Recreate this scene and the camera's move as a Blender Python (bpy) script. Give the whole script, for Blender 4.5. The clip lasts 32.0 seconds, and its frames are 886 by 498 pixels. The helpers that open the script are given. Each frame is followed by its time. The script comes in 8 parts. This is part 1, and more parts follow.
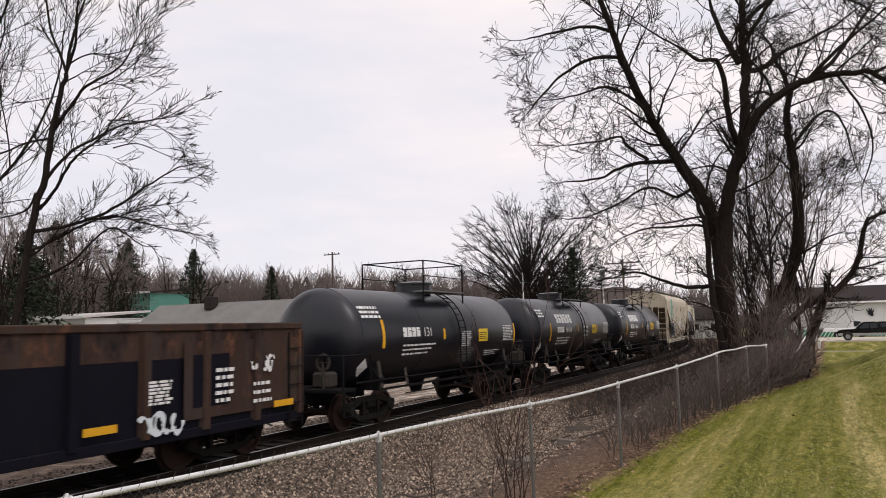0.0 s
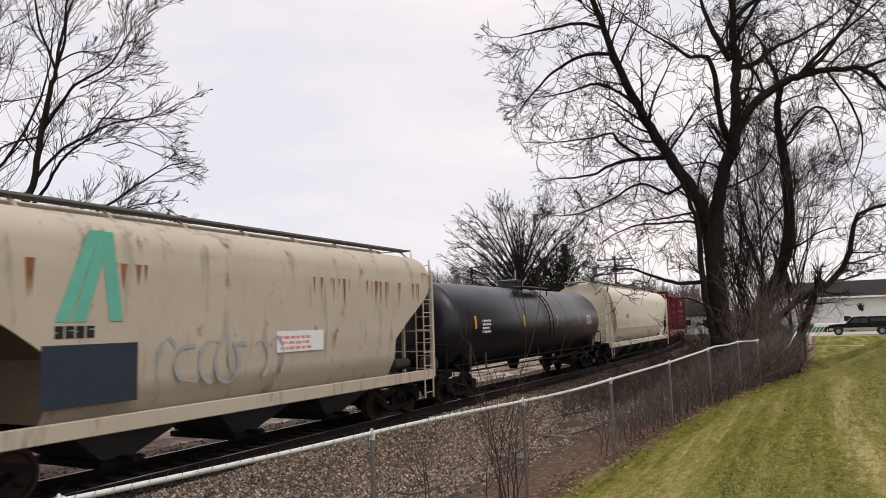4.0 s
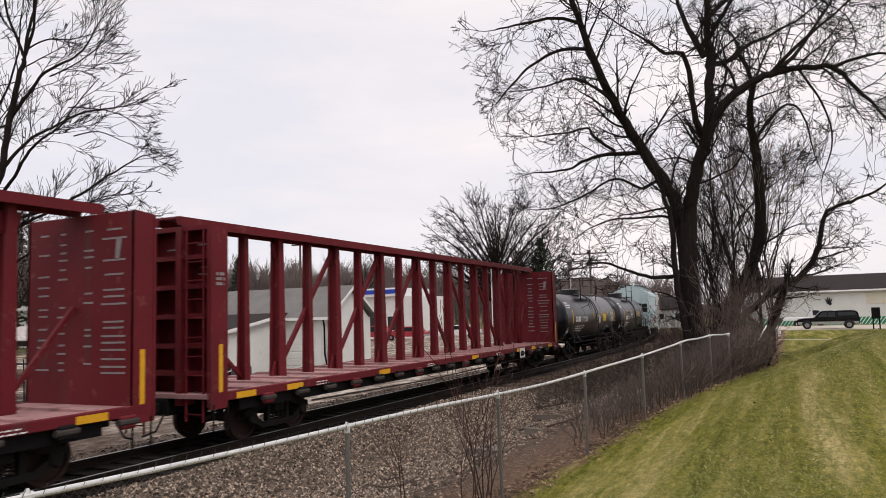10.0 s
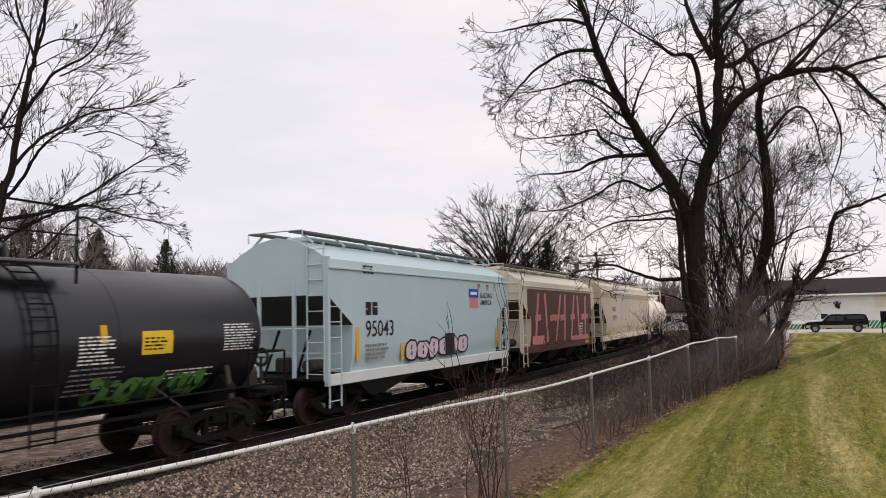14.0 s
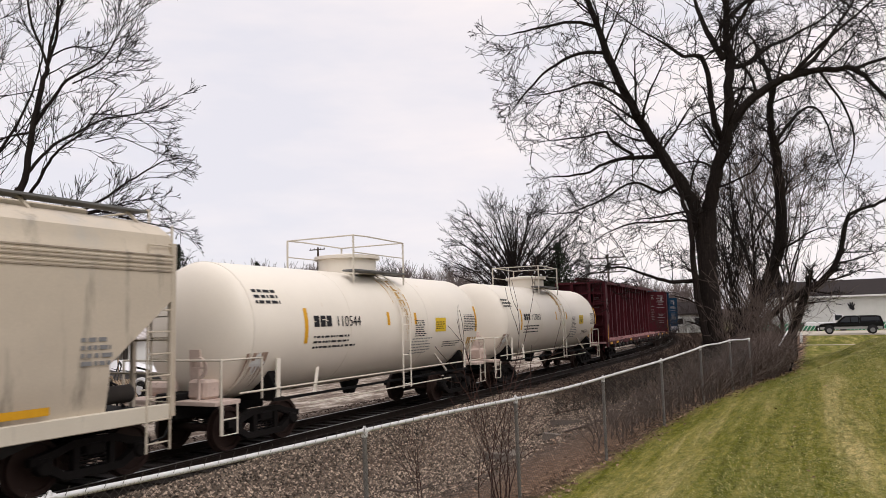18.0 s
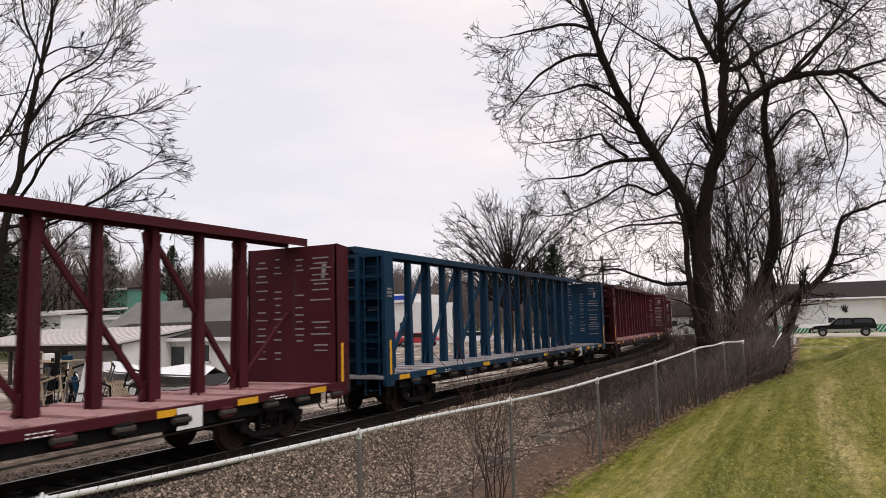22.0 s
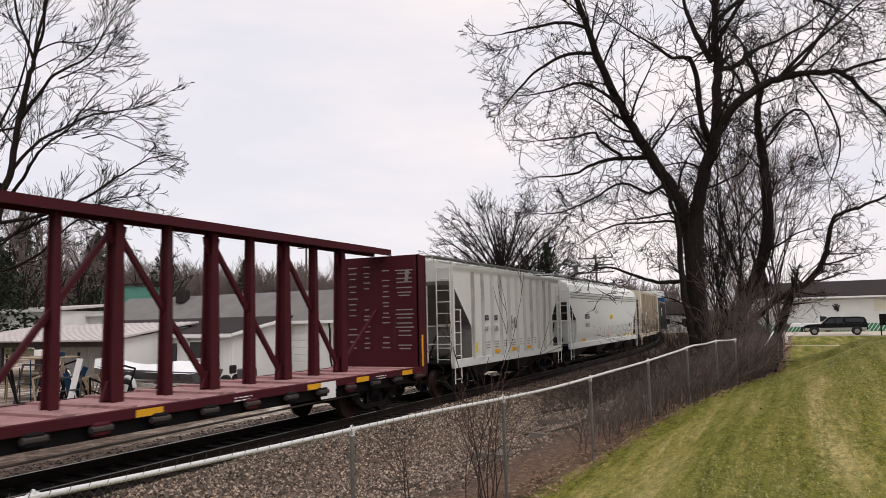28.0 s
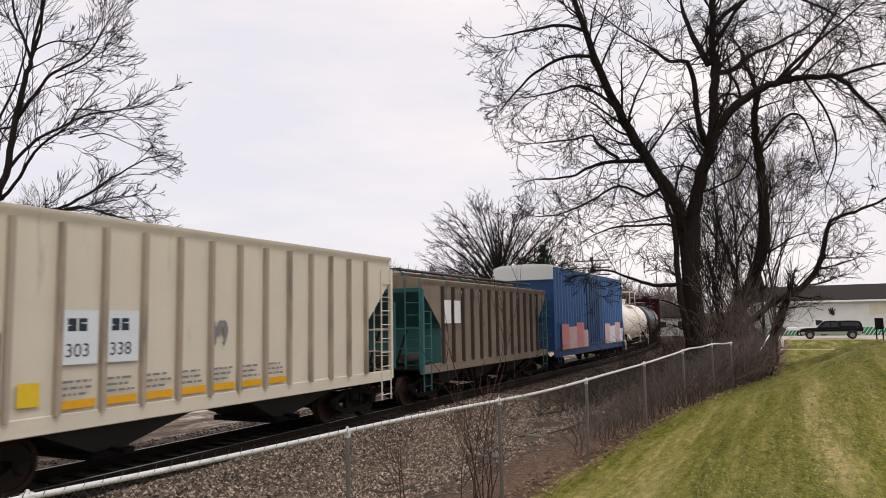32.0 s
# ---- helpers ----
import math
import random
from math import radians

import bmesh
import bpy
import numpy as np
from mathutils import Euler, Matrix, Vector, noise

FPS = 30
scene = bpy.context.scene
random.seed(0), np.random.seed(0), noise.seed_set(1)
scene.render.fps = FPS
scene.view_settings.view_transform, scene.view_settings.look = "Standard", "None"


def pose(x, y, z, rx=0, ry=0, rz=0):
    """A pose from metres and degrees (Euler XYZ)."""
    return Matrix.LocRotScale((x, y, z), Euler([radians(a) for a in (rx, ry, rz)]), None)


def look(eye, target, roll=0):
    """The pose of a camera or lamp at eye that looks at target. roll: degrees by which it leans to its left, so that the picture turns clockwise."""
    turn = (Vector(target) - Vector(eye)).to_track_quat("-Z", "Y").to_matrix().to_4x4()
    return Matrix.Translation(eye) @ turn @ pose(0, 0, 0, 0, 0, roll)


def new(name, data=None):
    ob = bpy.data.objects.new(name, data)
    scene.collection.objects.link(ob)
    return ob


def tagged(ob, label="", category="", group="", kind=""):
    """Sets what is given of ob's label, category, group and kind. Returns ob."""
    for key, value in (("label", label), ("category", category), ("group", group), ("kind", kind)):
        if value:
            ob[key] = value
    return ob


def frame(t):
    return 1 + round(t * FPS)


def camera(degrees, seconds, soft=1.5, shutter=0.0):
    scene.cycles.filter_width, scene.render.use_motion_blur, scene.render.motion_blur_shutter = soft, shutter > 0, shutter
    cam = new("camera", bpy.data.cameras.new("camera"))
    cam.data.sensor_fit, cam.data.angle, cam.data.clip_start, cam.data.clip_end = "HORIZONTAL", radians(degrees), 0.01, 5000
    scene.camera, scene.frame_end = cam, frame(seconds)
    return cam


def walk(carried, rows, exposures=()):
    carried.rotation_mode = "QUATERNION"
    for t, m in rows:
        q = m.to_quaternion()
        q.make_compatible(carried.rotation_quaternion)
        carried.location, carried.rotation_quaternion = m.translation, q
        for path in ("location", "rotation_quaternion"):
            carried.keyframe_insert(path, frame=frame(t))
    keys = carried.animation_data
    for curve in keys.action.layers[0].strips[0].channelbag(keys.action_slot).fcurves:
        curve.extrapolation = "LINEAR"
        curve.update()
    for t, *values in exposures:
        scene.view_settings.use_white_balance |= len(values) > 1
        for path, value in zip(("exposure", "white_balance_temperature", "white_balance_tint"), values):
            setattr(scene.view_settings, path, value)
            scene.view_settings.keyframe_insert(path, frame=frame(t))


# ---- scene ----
# The camera is held in the hand by the fence and only turns a little.
EYE = (0.0, 0.0, 2.546)


def aim(yaw, pitch, roll):
    a, p = radians(yaw), radians(pitch)
    d = Vector((math.cos(p) * math.cos(a), math.cos(p) * math.sin(a), math.sin(p)))
    return look(EYE, Vector(EYE) + d, roll)


cam = camera(63.0, 32.0, soft=0.7, shutter=0.14)
TURNS = [
    (0.0, 27.936, 6.133, -1.427), (0.5, 27.875, 6.196, -1.433), (1.0, 27.82, 6.262, -1.454), (1.5, 27.805, 6.266, -1.479),
    (2.0, 27.769, 6.198, -1.583), (2.5, 27.701, 6.064, -1.677), (3.0, 27.595, 5.971, -1.688), (3.5, 27.479, 5.918, -1.738),
    (5.5, 26.98, 5.918, -1.828), (6.0, 26.886, 5.872, -1.874), (6.5, 26.802, 5.832, -1.92), (7.0, 26.727, 5.81, -1.932),
    (7.5, 26.637, 5.75, -1.876), (8.0, 26.431, 5.648, -1.865), (8.5, 26.162, 5.509, -1.782), (9.0, 25.867, 5.393, -1.69),
    (9.5, 25.595, 5.314, -1.667), (10.0, 25.458, 5.323, -1.656), (10.5, 25.356, 5.338, -1.52), (11.0, 25.277, 5.384, -1.461),
    (11.5, 25.254, 5.411, -1.406), (12.0, 25.301, 5.407, -1.264), (12.5, 25.403, 5.386, -1.225), (13.0, 25.599, 5.392, -1.213),
    (13.5, 25.806, 5.405, -1.258), (14.0, 25.997, 5.424, -1.3), (14.5, 26.193, 5.407, -1.371), (16.5, 26.923, 5.579, -1.546),
    (17.0, 26.966, 5.661, -1.564), (17.5, 26.927, 5.697, -1.572), (18.0, 26.824, 5.713, -1.583), (18.5, 26.744, 5.735, -1.633),
    (19.0, 26.657, 5.719, -1.728), (19.5, 26.583, 5.699, -1.819), (20.0, 26.485, 5.656, -1.851), (20.5, 26.447, 5.642, -1.846),
    (21.0, 26.421, 5.679, -1.702), (21.5, 26.415, 5.757, -1.566), (22.0, 26.409, 5.836, -1.49), (22.5, 26.342, 5.936, -1.41),
    (23.0, 26.283, 5.991, -1.386), (23.5, 26.237, 6.025, -1.34), (24.0, 26.223, 6.005, -1.28), (24.5, 26.205, 5.994, -1.246),
    (25.0, 26.18, 5.95, -1.279), (25.5, 26.104, 5.896, -1.263), (27.5, 25.937, 5.655, -1.259), (28.0, 25.924, 5.629, -1.296),
    (28.5, 25.904, 5.614, -1.327), (29.0, 25.883, 5.669, -1.348), (29.5, 25.854, 5.77, -1.296), (30.0, 25.814, 5.873, -1.213),
    (30.5, 25.759, 5.933, -1.129), (31.0, 25.707, 5.9, -1.075), (31.5, 25.654, 5.836, -1.018), (32.0, 25.669, 5.764, -0.985),
]
walk(cam, [(t, aim(a, p, r)) for t, a, p, r in TURNS])

# ---- light: a bright overcast sky, brighter overhead, and a very soft sun ----
world = bpy.data.worlds.new("overcast")
scene.world = world
world.use_nodes = True
wn, wl = world.node_tree.nodes, world.node_tree.links
wn.clear()
w_out = wn.new("ShaderNodeOutputWorld")
w_bg = wn.new("ShaderNodeBackground")
w_geo = wn.new("ShaderNodeTexCoord")
w_map = wn.new("ShaderNodeMapping")
w_map.inputs["Scale"].default_value = (1.0, 1.0, 4.0)
w_noise = wn.new("ShaderNodeTexNoise")
w_noise.inputs["Scale"].default_value = 2.2
w_noise.inputs["Detail"].default_value = 5.0
w_noise.inputs["Roughness"].default_value = 0.55
w_ramp = wn.new("ShaderNodeValToRGB")
w_ramp.color_ramp.elements[0].position = 0.36
w_ramp.color_ramp.elements[0].color = (0.865, 0.84, 0.905, 1)
w_ramp.color_ramp.elements[1].position = 0.66
w_ramp.color_ramp.elements[1].color = (1.055, 0.965, 0.965, 1)
w_sep = wn.new("ShaderNodeSeparateXYZ")
w_zen = wn.new("ShaderNodeMapRange")
w_zen.inputs["From Min"].default_value = 0.45
w_zen.inputs["From Max"].default_value = 1.0
w_zen.inputs["To Min"].default_value = 1.0
w_zen.inputs["To Max"].default_value = 1.6
w_mul = wn.new("ShaderNodeVectorMath")
w_mul.operation = "SCALE"
w_sky = wn.new("ShaderNodeTexSky")
w_sky.sky_type = "NISHITA"
w_sky.sun_disc = False
w_sky.sun_elevation = radians(38)
w_sky.sun_rotation = radians(200)
w_sc = wn.new("ShaderNodeVectorMath")
w_sc.operation = "SCALE"
w_sc.inputs["Scale"].default_value = 0.10
w_mix = wn.new("ShaderNodeMix")
w_mix.data_type = "RGBA"
w_mix.inputs["Factor"].default_value = 0.93
wl.new(w_geo.outputs["Generated"], w_map.inputs["Vector"])
wl.new(w_map.outputs["Vector"], w_noise.inputs["Vector"])
wl.new(w_noise.outputs["Fac"], w_ramp.inputs["Fac"])
wl.new(w_geo.outputs["Generated"], w_sep.inputs["Vector"])
wl.new(w_sep.outputs["Z"], w_zen.inputs["Value"])
wl.new(w_ramp.outputs["Color"], w_mul.inputs[0])
wl.new(w_zen.outputs["Result"], w_mul.inputs["Scale"])
wl.new(w_sky.outputs["Color"], w_sc.inputs[0])
wl.new(w_sc.outputs["Vector"], w_mix.inputs["A"])
wl.new(w_mul.outputs["Vector"], w_mix.inputs["B"])
wl.new(w_mix.outputs["Result"], w_bg.inputs["Color"])
wl.new(w_bg.outputs["Background"], w_out.inputs["Surface"])
w_bg.inputs["Strength"].default_value = 1.0

sun = new("sun", bpy.data.lights.new("sun", "SUN"))
sun.data.energy = 0.9
sun.data.angle = radians(25)
sun.data.color = (1.0, 0.96, 0.92)
sun.matrix_world = look((0, 0, 60), (22, 42, 0))
scene.view_settings.exposure = 0.0


# ---- small tools ----
class Geo:
    """Gathers vertices and faces of one mesh."""

    def __init__(self):
        self.v, self.f = [], []

    def add(self, vs, fs):
        n = len(self.v)
        self.v.extend(vs)
        self.f.extend([tuple(i + n for i in f) for f in fs])
        return self

    def box(self, c, s, m=None, bev=0.0):
        x, y, z = s[0] / 2, s[1] / 2, s[2] / 2
        if bev <= 0:
            vs = [Vector((i, j, k)) for i in (-x, x) for j in (-y, y) for k in (-z, z)]
            fs = [(0, 1, 3, 2), (4, 6, 7, 5), (0, 4, 5, 1), (2, 3, 7, 6), (0, 2, 6, 4), (1, 5, 7, 3)]
        else:
            b = min(bev, x * 0.9, y * 0.9, z * 0.9)
            bm = bmesh.new()
            bmesh.ops.create_cube(bm, size=1)
            bmesh.ops.scale(bm, vec=(2 * x, 2 * y, 2 * z), verts=bm.verts)
            bmesh.ops.bevel(bm, geom=bm.edges[:], offset=b, segments=1, affect="EDGES")
            bm.verts.index_update()
            vs = [v.co.copy() for v in bm.verts]
            fs = [tuple(v.index for v in f.verts) for f in bm.faces]
            bm.free()
        c = Vector(c)
        return self.add([(m @ v if m else v) + c for v in vs], fs)

    def span(self, lo, hi, bev=0.0):
        """A box between two corners."""
        c = [(a + b) / 2 for a, b in zip(lo, hi)]
        return self.box(c, [abs(b - a) for a, b in zip(lo, hi)], None, bev)

    def tube(self, pts, radii, n=6, caps=True):
        pts = [Vector(p) for p in pts]
        if not hasattr(radii, "__len__"):
            radii = [radii] * len(pts)
        vs, fs = [], []
        side = None
        for i, p in enumerate(pts):
            d = (pts[min(i + 1, len(pts) - 1)] - pts[max(i - 1, 0)]).normalized()
            if side is None:
                side = d.orthogonal().normalized()
            side = (side - d * side.dot(d)).normalized()
            up = d.cross(side)
            for k in range(n):
                a = 2 * math.pi * k / n + math.pi / n
                vs.append(p + (side * math.cos(a) + up * math.sin(a)) * radii[i])
        for i in range(len(pts) - 1):
            for k in range(n):
                k2 = (k + 1) % n
                fs.append((i * n + k, i * n + k2, (i + 1) * n + k2, (i + 1) * n + k))
        if caps:
            fs.append(tuple(range(n - 1, -1, -1)))
            fs.append(tuple(range((len(pts) - 1) * n, len(pts) * n)))
        return self.add(vs, fs)

    def bar(self, a, b, w, h):
        """A straight rectangular bar from a to b, w across and h high."""
        a, b = Vector(a), Vector(b)
        d = b - a
        m = d.to_track_quat("X", "Z").to_matrix()
        return self.box((a + b) / 2, (d.length, w, h), m)

    def lathe(self, prof, axis="x", n=32, c=(0, 0, 0)):
        """Turns (along, radius) pairs round an axis; radius 0 closes an end."""
        vs, fs, rings = [], [], []
        for s, r in prof:
            if r <= 1e-6:
                rings.append([len(vs)])
                vs.append((s, 0, 0))
            else:
                rings.append(list(range(len(vs), len(vs) + n)))
                vs += [(s, r * math.cos(2 * math.pi * k / n), r * math.sin(2 * math.pi * k / n)) for k in range(n)]
        for A, B in zip(rings, rings[1:]):
            for k in range(n):
                k2 = (k + 1) % n
                if len(A) == 1 and len(B) > 1:
                    fs.append((A[0], B[k2], B[k]))
                elif len(B) == 1 and len(A) > 1:
                    fs.append((A[k], A[k2], B[0]))
                elif len(A) > 1:
                    fs.append((A[k], A[k2], B[k2], B[k]))
        if axis == "y":
            vs = [(y, x, z) for x, y, z in vs]
        if axis == "z":
            vs = [(y, z, x) for x, y, z in vs]
        return self.add([Vector(v) + Vector(c) for v in vs], fs)

    def prism(self, poly, axis, lo, hi):
        """A flat outline pushed from lo to hi along an axis; poly in the other two axes."""
        n = len(poly)
        put = {"x": lambda a, b, t: (t, a, b), "y": lambda a, b, t: (a, t, b), "z": lambda a, b, t: (a, b, t)}[axis]
        vs = [Vector(put(a, b, lo)) for a, b in poly] + [Vector(put(a, b, hi)) for a, b in poly]
        fs = [tuple(range(n)), tuple(range(2 * n - 1, n - 1, -1))]
        fs += [(i, i + n, (i + 1) % n + n, (i + 1) % n) for i in range(n)]
        return self.add(vs, fs)

    def mesh(self, name, smooth=False):
        me = bpy.data.meshes.new(name)
        me.from_pydata([tuple(v) for v in self.v], [], self.f)
        me.validate()
        bm = bmesh.new()
        bm.from_mesh(me)
        if len(bm.faces) < 4000:
            bmesh.ops.recalc_face_normals(bm, faces=bm.faces)
        bm.to_mesh(me)
        bm.free()
        if smooth:
            me.polygons.foreach_set("use_smooth", [True] * len(me.polygons))
            me.set_sharp_from_angle(angle=radians(40))
        return me


def part(name, geo, material, parent=None, label="", smooth=False, at=None):
    """One mesh object, under a thing or a part where one is given."""
    me = geo if isinstance(geo, bpy.types.Mesh) else geo.mesh(name, smooth)
    if material and not me.materials:
        me.materials.append(material)
    ob = new(name, me)
    if parent:
        ob.parent = parent
    if at is not None:
        ob.matrix_basis = at
    if label:
        tagged(ob, label)
    return ob


def thing(name, label, category, group="", m=None, kind=""):
    ob = new(name)
    ob.empty_display_size = 0.2
    if m is not None:
        ob.matrix_basis = m
    return tagged(ob, label, category, group, kind)


# ---- materials ----
def material(name, base, rough=0.8, metal=0.0, var=0.25, scale=3.0, fine=40.0, bump=0.15, stain=None, stain_at=0.6, stretch=(1, 1, 1), gloss_var=0.1, spread=0.08, coords="Object", spec=0.15):
    m = bpy.data.materials.new(name)
    m.use_nodes = True
    nt = m.node_tree
    n, l = nt.nodes, nt.links
    b = n["Principled BSDF"]
    b.inputs["Metallic"].default_value = metal
    b.inputs["Specular IOR Level"].default_value = spec
    tc = n.new("ShaderNodeTexCoord")
    mp = n.new("ShaderNodeMapping")
    mp.inputs["Scale"].default_value = stretch
    l.new(tc.outputs[coords], mp.inputs["Vector"])
    big = n.new("ShaderNodeTexNoise")
    big.inputs["Scale"].default_value = scale
    big.inputs["Detail"].default_value = 6
    big.inputs["Roughness"].default_value = 0.6
    small = n.new("ShaderNodeTexNoise")
    small.inputs["Scale"].default_value = fine
    small.inputs["Detail"].default_value = 3
    l.new(mp.outputs["Vector"], big.inputs["Vector"])
    l.new(tc.outputs[coords], small.inputs["Vector"])
    info = n.new("ShaderNodeObjectInfo")
    # value = 1 + var*(noise-0.5)*2 + fine part + a little per object
    a1 = n.new("ShaderNodeMath")
    a1.operation = "MULTIPLY_ADD"
    a1.inputs[1].default_value = 2.2 * var
    a1.inputs[2].default_value = 1.0 - 1.1 * var
    l.new(big.outputs["Fac"], a1.inputs[0])
    a2 = n.new("ShaderNodeMath")
    a2.operation = "MULTIPLY_ADD"
    a2.inputs[1].default_value = 1.0 * var
    l.new(small.outputs["Fac"], a2.inputs[0])
    l.new(a1.outputs[0], a2.inputs[2])
    a3 = n.new("ShaderNodeMath")
    a3.operation = "MULTIPLY_ADD"
    a3.inputs[1].default_value = spread
    l.new(info.outputs["Random"], a3.inputs[0])
    l.new(a2.outputs[0], a3.inputs[2])
    col = n.new("ShaderNodeVectorMath")
    col.operation = "SCALE"
    col.inputs[0].default_value = base
    sub = n.new("ShaderNodeMath")
    sub.operation = "SUBTRACT"
    sub.inputs[1].default_value = 0.5 * var + spread / 2
    l.new(a3.outputs[0], sub.inputs[0])
    l.new(sub.outputs[0], col.inputs["Scale"])
    out = col.outputs["Vector"]
    for k, (tint, at, sc, st) in enumerate(stain or []):
        sn = n.new("ShaderNodeTexNoise")
        sn.inputs["Scale"].default_value = sc
        sn.inputs["Detail"].default_value = 7
        sn.inputs["Roughness"].default_value = 0.65
        sm = n.new("ShaderNodeMapping")
        sm.inputs["Scale"].default_value = st
        sm.inputs["Location"].default_value = (3.7 * k, 1.3 * k, 0)
        l.new(tc.outputs[coords], sm.inputs["Vector"])
        l.new(sm.outputs["Vector"], sn.inputs["Vector"])
        rp = n.new("ShaderNodeMapRange")
        rp.inputs["From Min"].default_value = at
        rp.inputs["From Max"].default_value = at + 0.12
        l.new(sn.outputs["Fac"], rp.inputs["Value"])
        mx = n.new("ShaderNodeMix")
        mx.data_type = "RGBA"
        l.new(rp.outputs["Result"], mx.inputs["Factor"])
        l.new(out, mx.inputs["A"])
        mx.inputs["B"].default_value = (*tint, 1)
        out = mx.outputs["Result"]
    l.new(out, b.inputs["Base Color"])
    ro = n.new("ShaderNodeMath")
    ro.operation = "MULTIPLY_ADD"
    ro.use_clamp = True
    ro.inputs[1].default_value = gloss_var * 2
    ro.inputs[2].default_value = rough - gloss_var
    l.new(big.outputs["Fac"], ro.inputs[0])
    l.new(ro.outputs[0], b.inputs["Roughness"])
    if bump:
        bp = n.new("ShaderNodeBump")
        bp.inputs["Strength"].default_value = bump
        bp.inputs["Distance"].default_value = 0.02
        l.new(small.outputs["Fac"], bp.inputs["Height"])
        l.new(bp.outputs["Normal"], b.inputs["Normal"])
    return m


RUST = (0.13, 0.06, 0.035)
GRIME = (0.05, 0.045, 0.04)


def paint(name, base, rust=0.72, grime=0.6, rough=0.5, var=0.14, spec=0.3, extra=(), dirt=GRIME):
    """Weathered freight-car paint with streaks that run down."""
    return material(name, base, rough, 0.0, var, 0.9, 30.0, 0.05, [(tuple(c * 0.55 + g * 0.45 for c, g in zip(base, dirt)), grime, 1.6, (1.6, 1.6, 0.22)), (RUST, rust, 2.3, (1, 1, 0.6)), *extra], spec=spec)


M = {}
M["black"] = paint("black_tank_paint", (0.005, 0.0055, 0.0095), 0.88, 0.64, 0.33, 0.2, 0.5, (), (0.016, 0.014, 0.013))
M["white_tank"] = paint("white_tank_paint", (0.77, 0.71, 0.61), 0.84, 0.76, 0.42, 0.06, 0.35, [((0.55, 0.40, 0.22), 0.70, 1.1, (1.4, 1.4, 0.3))])
M["tan"] = paint("tan_paint", (0.44, 0.385, 0.295), 0.63, 0.55, 0.6, 0.15, 0.25, [((0.36, 0.20, 0.10), 0.63, 1.4, (1.5, 1.5, 0.25))])
M["cream"] = paint("cream_paint", (0.62, 0.58, 0.47), 0.84, 0.72, 0.5, 0.06, 0.3, [((0.60, 0.43, 0.22), 0.61, 0.6, (0.9, 0.9, 0.9))])
M["cream_dull"] = paint("dull_cream_paint", (0.62, 0.565, 0.455), 0.76, 0.62, 0.55, 0.1)
M["grey_white"] = paint("grey_white_paint", (0.60, 0.60, 0.55), 0.8, 0.64, 0.5, 0.08)
M["white_hop"] = paint("white_hopper_paint", (0.63, 0.65, 0.62), 0.82, 0.70, 0.5, 0.06)
M["pale_blue"] = paint("pale_blue_paint", (0.42, 0.53, 0.55), 0.8, 0.66, 0.5, 0.07)
M["grey_tan"] = paint("grey_tan_paint", (0.53, 0.46, 0.36), 0.76, 0.56, 0.6, 0.14, 0.25, [((0.44, 0.415, 0.37), 0.52, 0.35, (1, 1, 0.5)), ((0.37, 0.26, 0.165), 0.60, 0.9, (1.3, 1.3, 0.15))])
M["brown_hop"] = paint("brown_paint", (0.10, 0.038, 0.03), 0.74, 0.62, 0.6)
M["rust_hop"] = paint("rusty_paint", (0.21, 0.17, 0.13), 0.60, 0.55, 0.75, 0.35, 0.2, [((0.36, 0.32, 0.27), 0.60, 2.5, (3, 3, 0.15))])
M["teal"] = paint("teal_paint", (0.035, 0.12, 0.12), 0.68, 0.6, 0.6)
M["red"] = paint("red_paint", (0.125, 0.014, 0.019), 0.72, 0.56, 0.6, 0.3, 0.14, [((0.19, 0.06, 0.05), 0.6, 3.0, (1, 1, 1))])
M["deck_red"] = paint("dusty_red_deck", (0.38, 0.215, 0.21), 0.66, 0.52, 0.85, 0.3, 0.1, [((0.33, 0.22, 0.21), 0.55, 2.0, (1, 1, 1))])
M["deck_grey"] = paint("dusty_grey_deck", (0.34, 0.315, 0.315), 0.68, 0.55, 0.85, 0.3, 0.1)
M["dark_red"] = paint("dark_red_paint", (0.055, 0.0085, 0.0125), 0.74, 0.6, 0.65, 0.25, 0.14)
M["blue"] = paint("blue_paint", (0.006, 0.029, 0.060), 0.78, 0.62, 0.6, 0.25, 0.14)
M["box_blue"] = paint("boxcar_blue_paint", (0.018, 0.058, 0.16), 0.76, 0.62, 0.55)
M["gon_black"] = paint("gondola_black", (0.0055, 0.0055, 0.010), 0.70, 0.60, 0.65, 0.3, 0.1, (), (0.02, 0.017, 0.016))
M["gon_rust"] = paint("gondola_brown", (0.050, 0.030, 0.023), 0.58, 0.50, 0.8, 0.45, 0.1, [((0.012, 0.011, 0.014), 0.56, 1.1, (1.0, 1.0, 0.5)), ((0.085, 0.05, 0.035), 0.62, 3.0, (1, 1, 0.4))])
# Grey and dark slope sheets have the shade under the hopper ends put in.
M["inside"] = material("shaded_slope_grey", (0.16, 0.155, 0.14), 0.8, 0.0, 0.25, 1.2, 25, 0.08)
M["inside_dark"] = material("shade_and_scrap_dark_grey", (0.05, 0.05, 0.05), 0.85, 0.0, 0.25, 1.2, 25, 0.08)
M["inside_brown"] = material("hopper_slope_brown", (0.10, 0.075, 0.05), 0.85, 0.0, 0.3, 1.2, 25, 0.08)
M["truck"] = material("cast_steel_truck", (0.009, 0.0075, 0.007), 0.8, 0.0, 0.35, 4, 60, 0.2, [((0.034, 0.021, 0.015), 0.64, 5, (1, 1, 1))])
M["wheel"] = material("wheel_steel", (0.036, 0.022, 0.018), 0.65, 0.2, 0.3, 5, 60, 0.1)
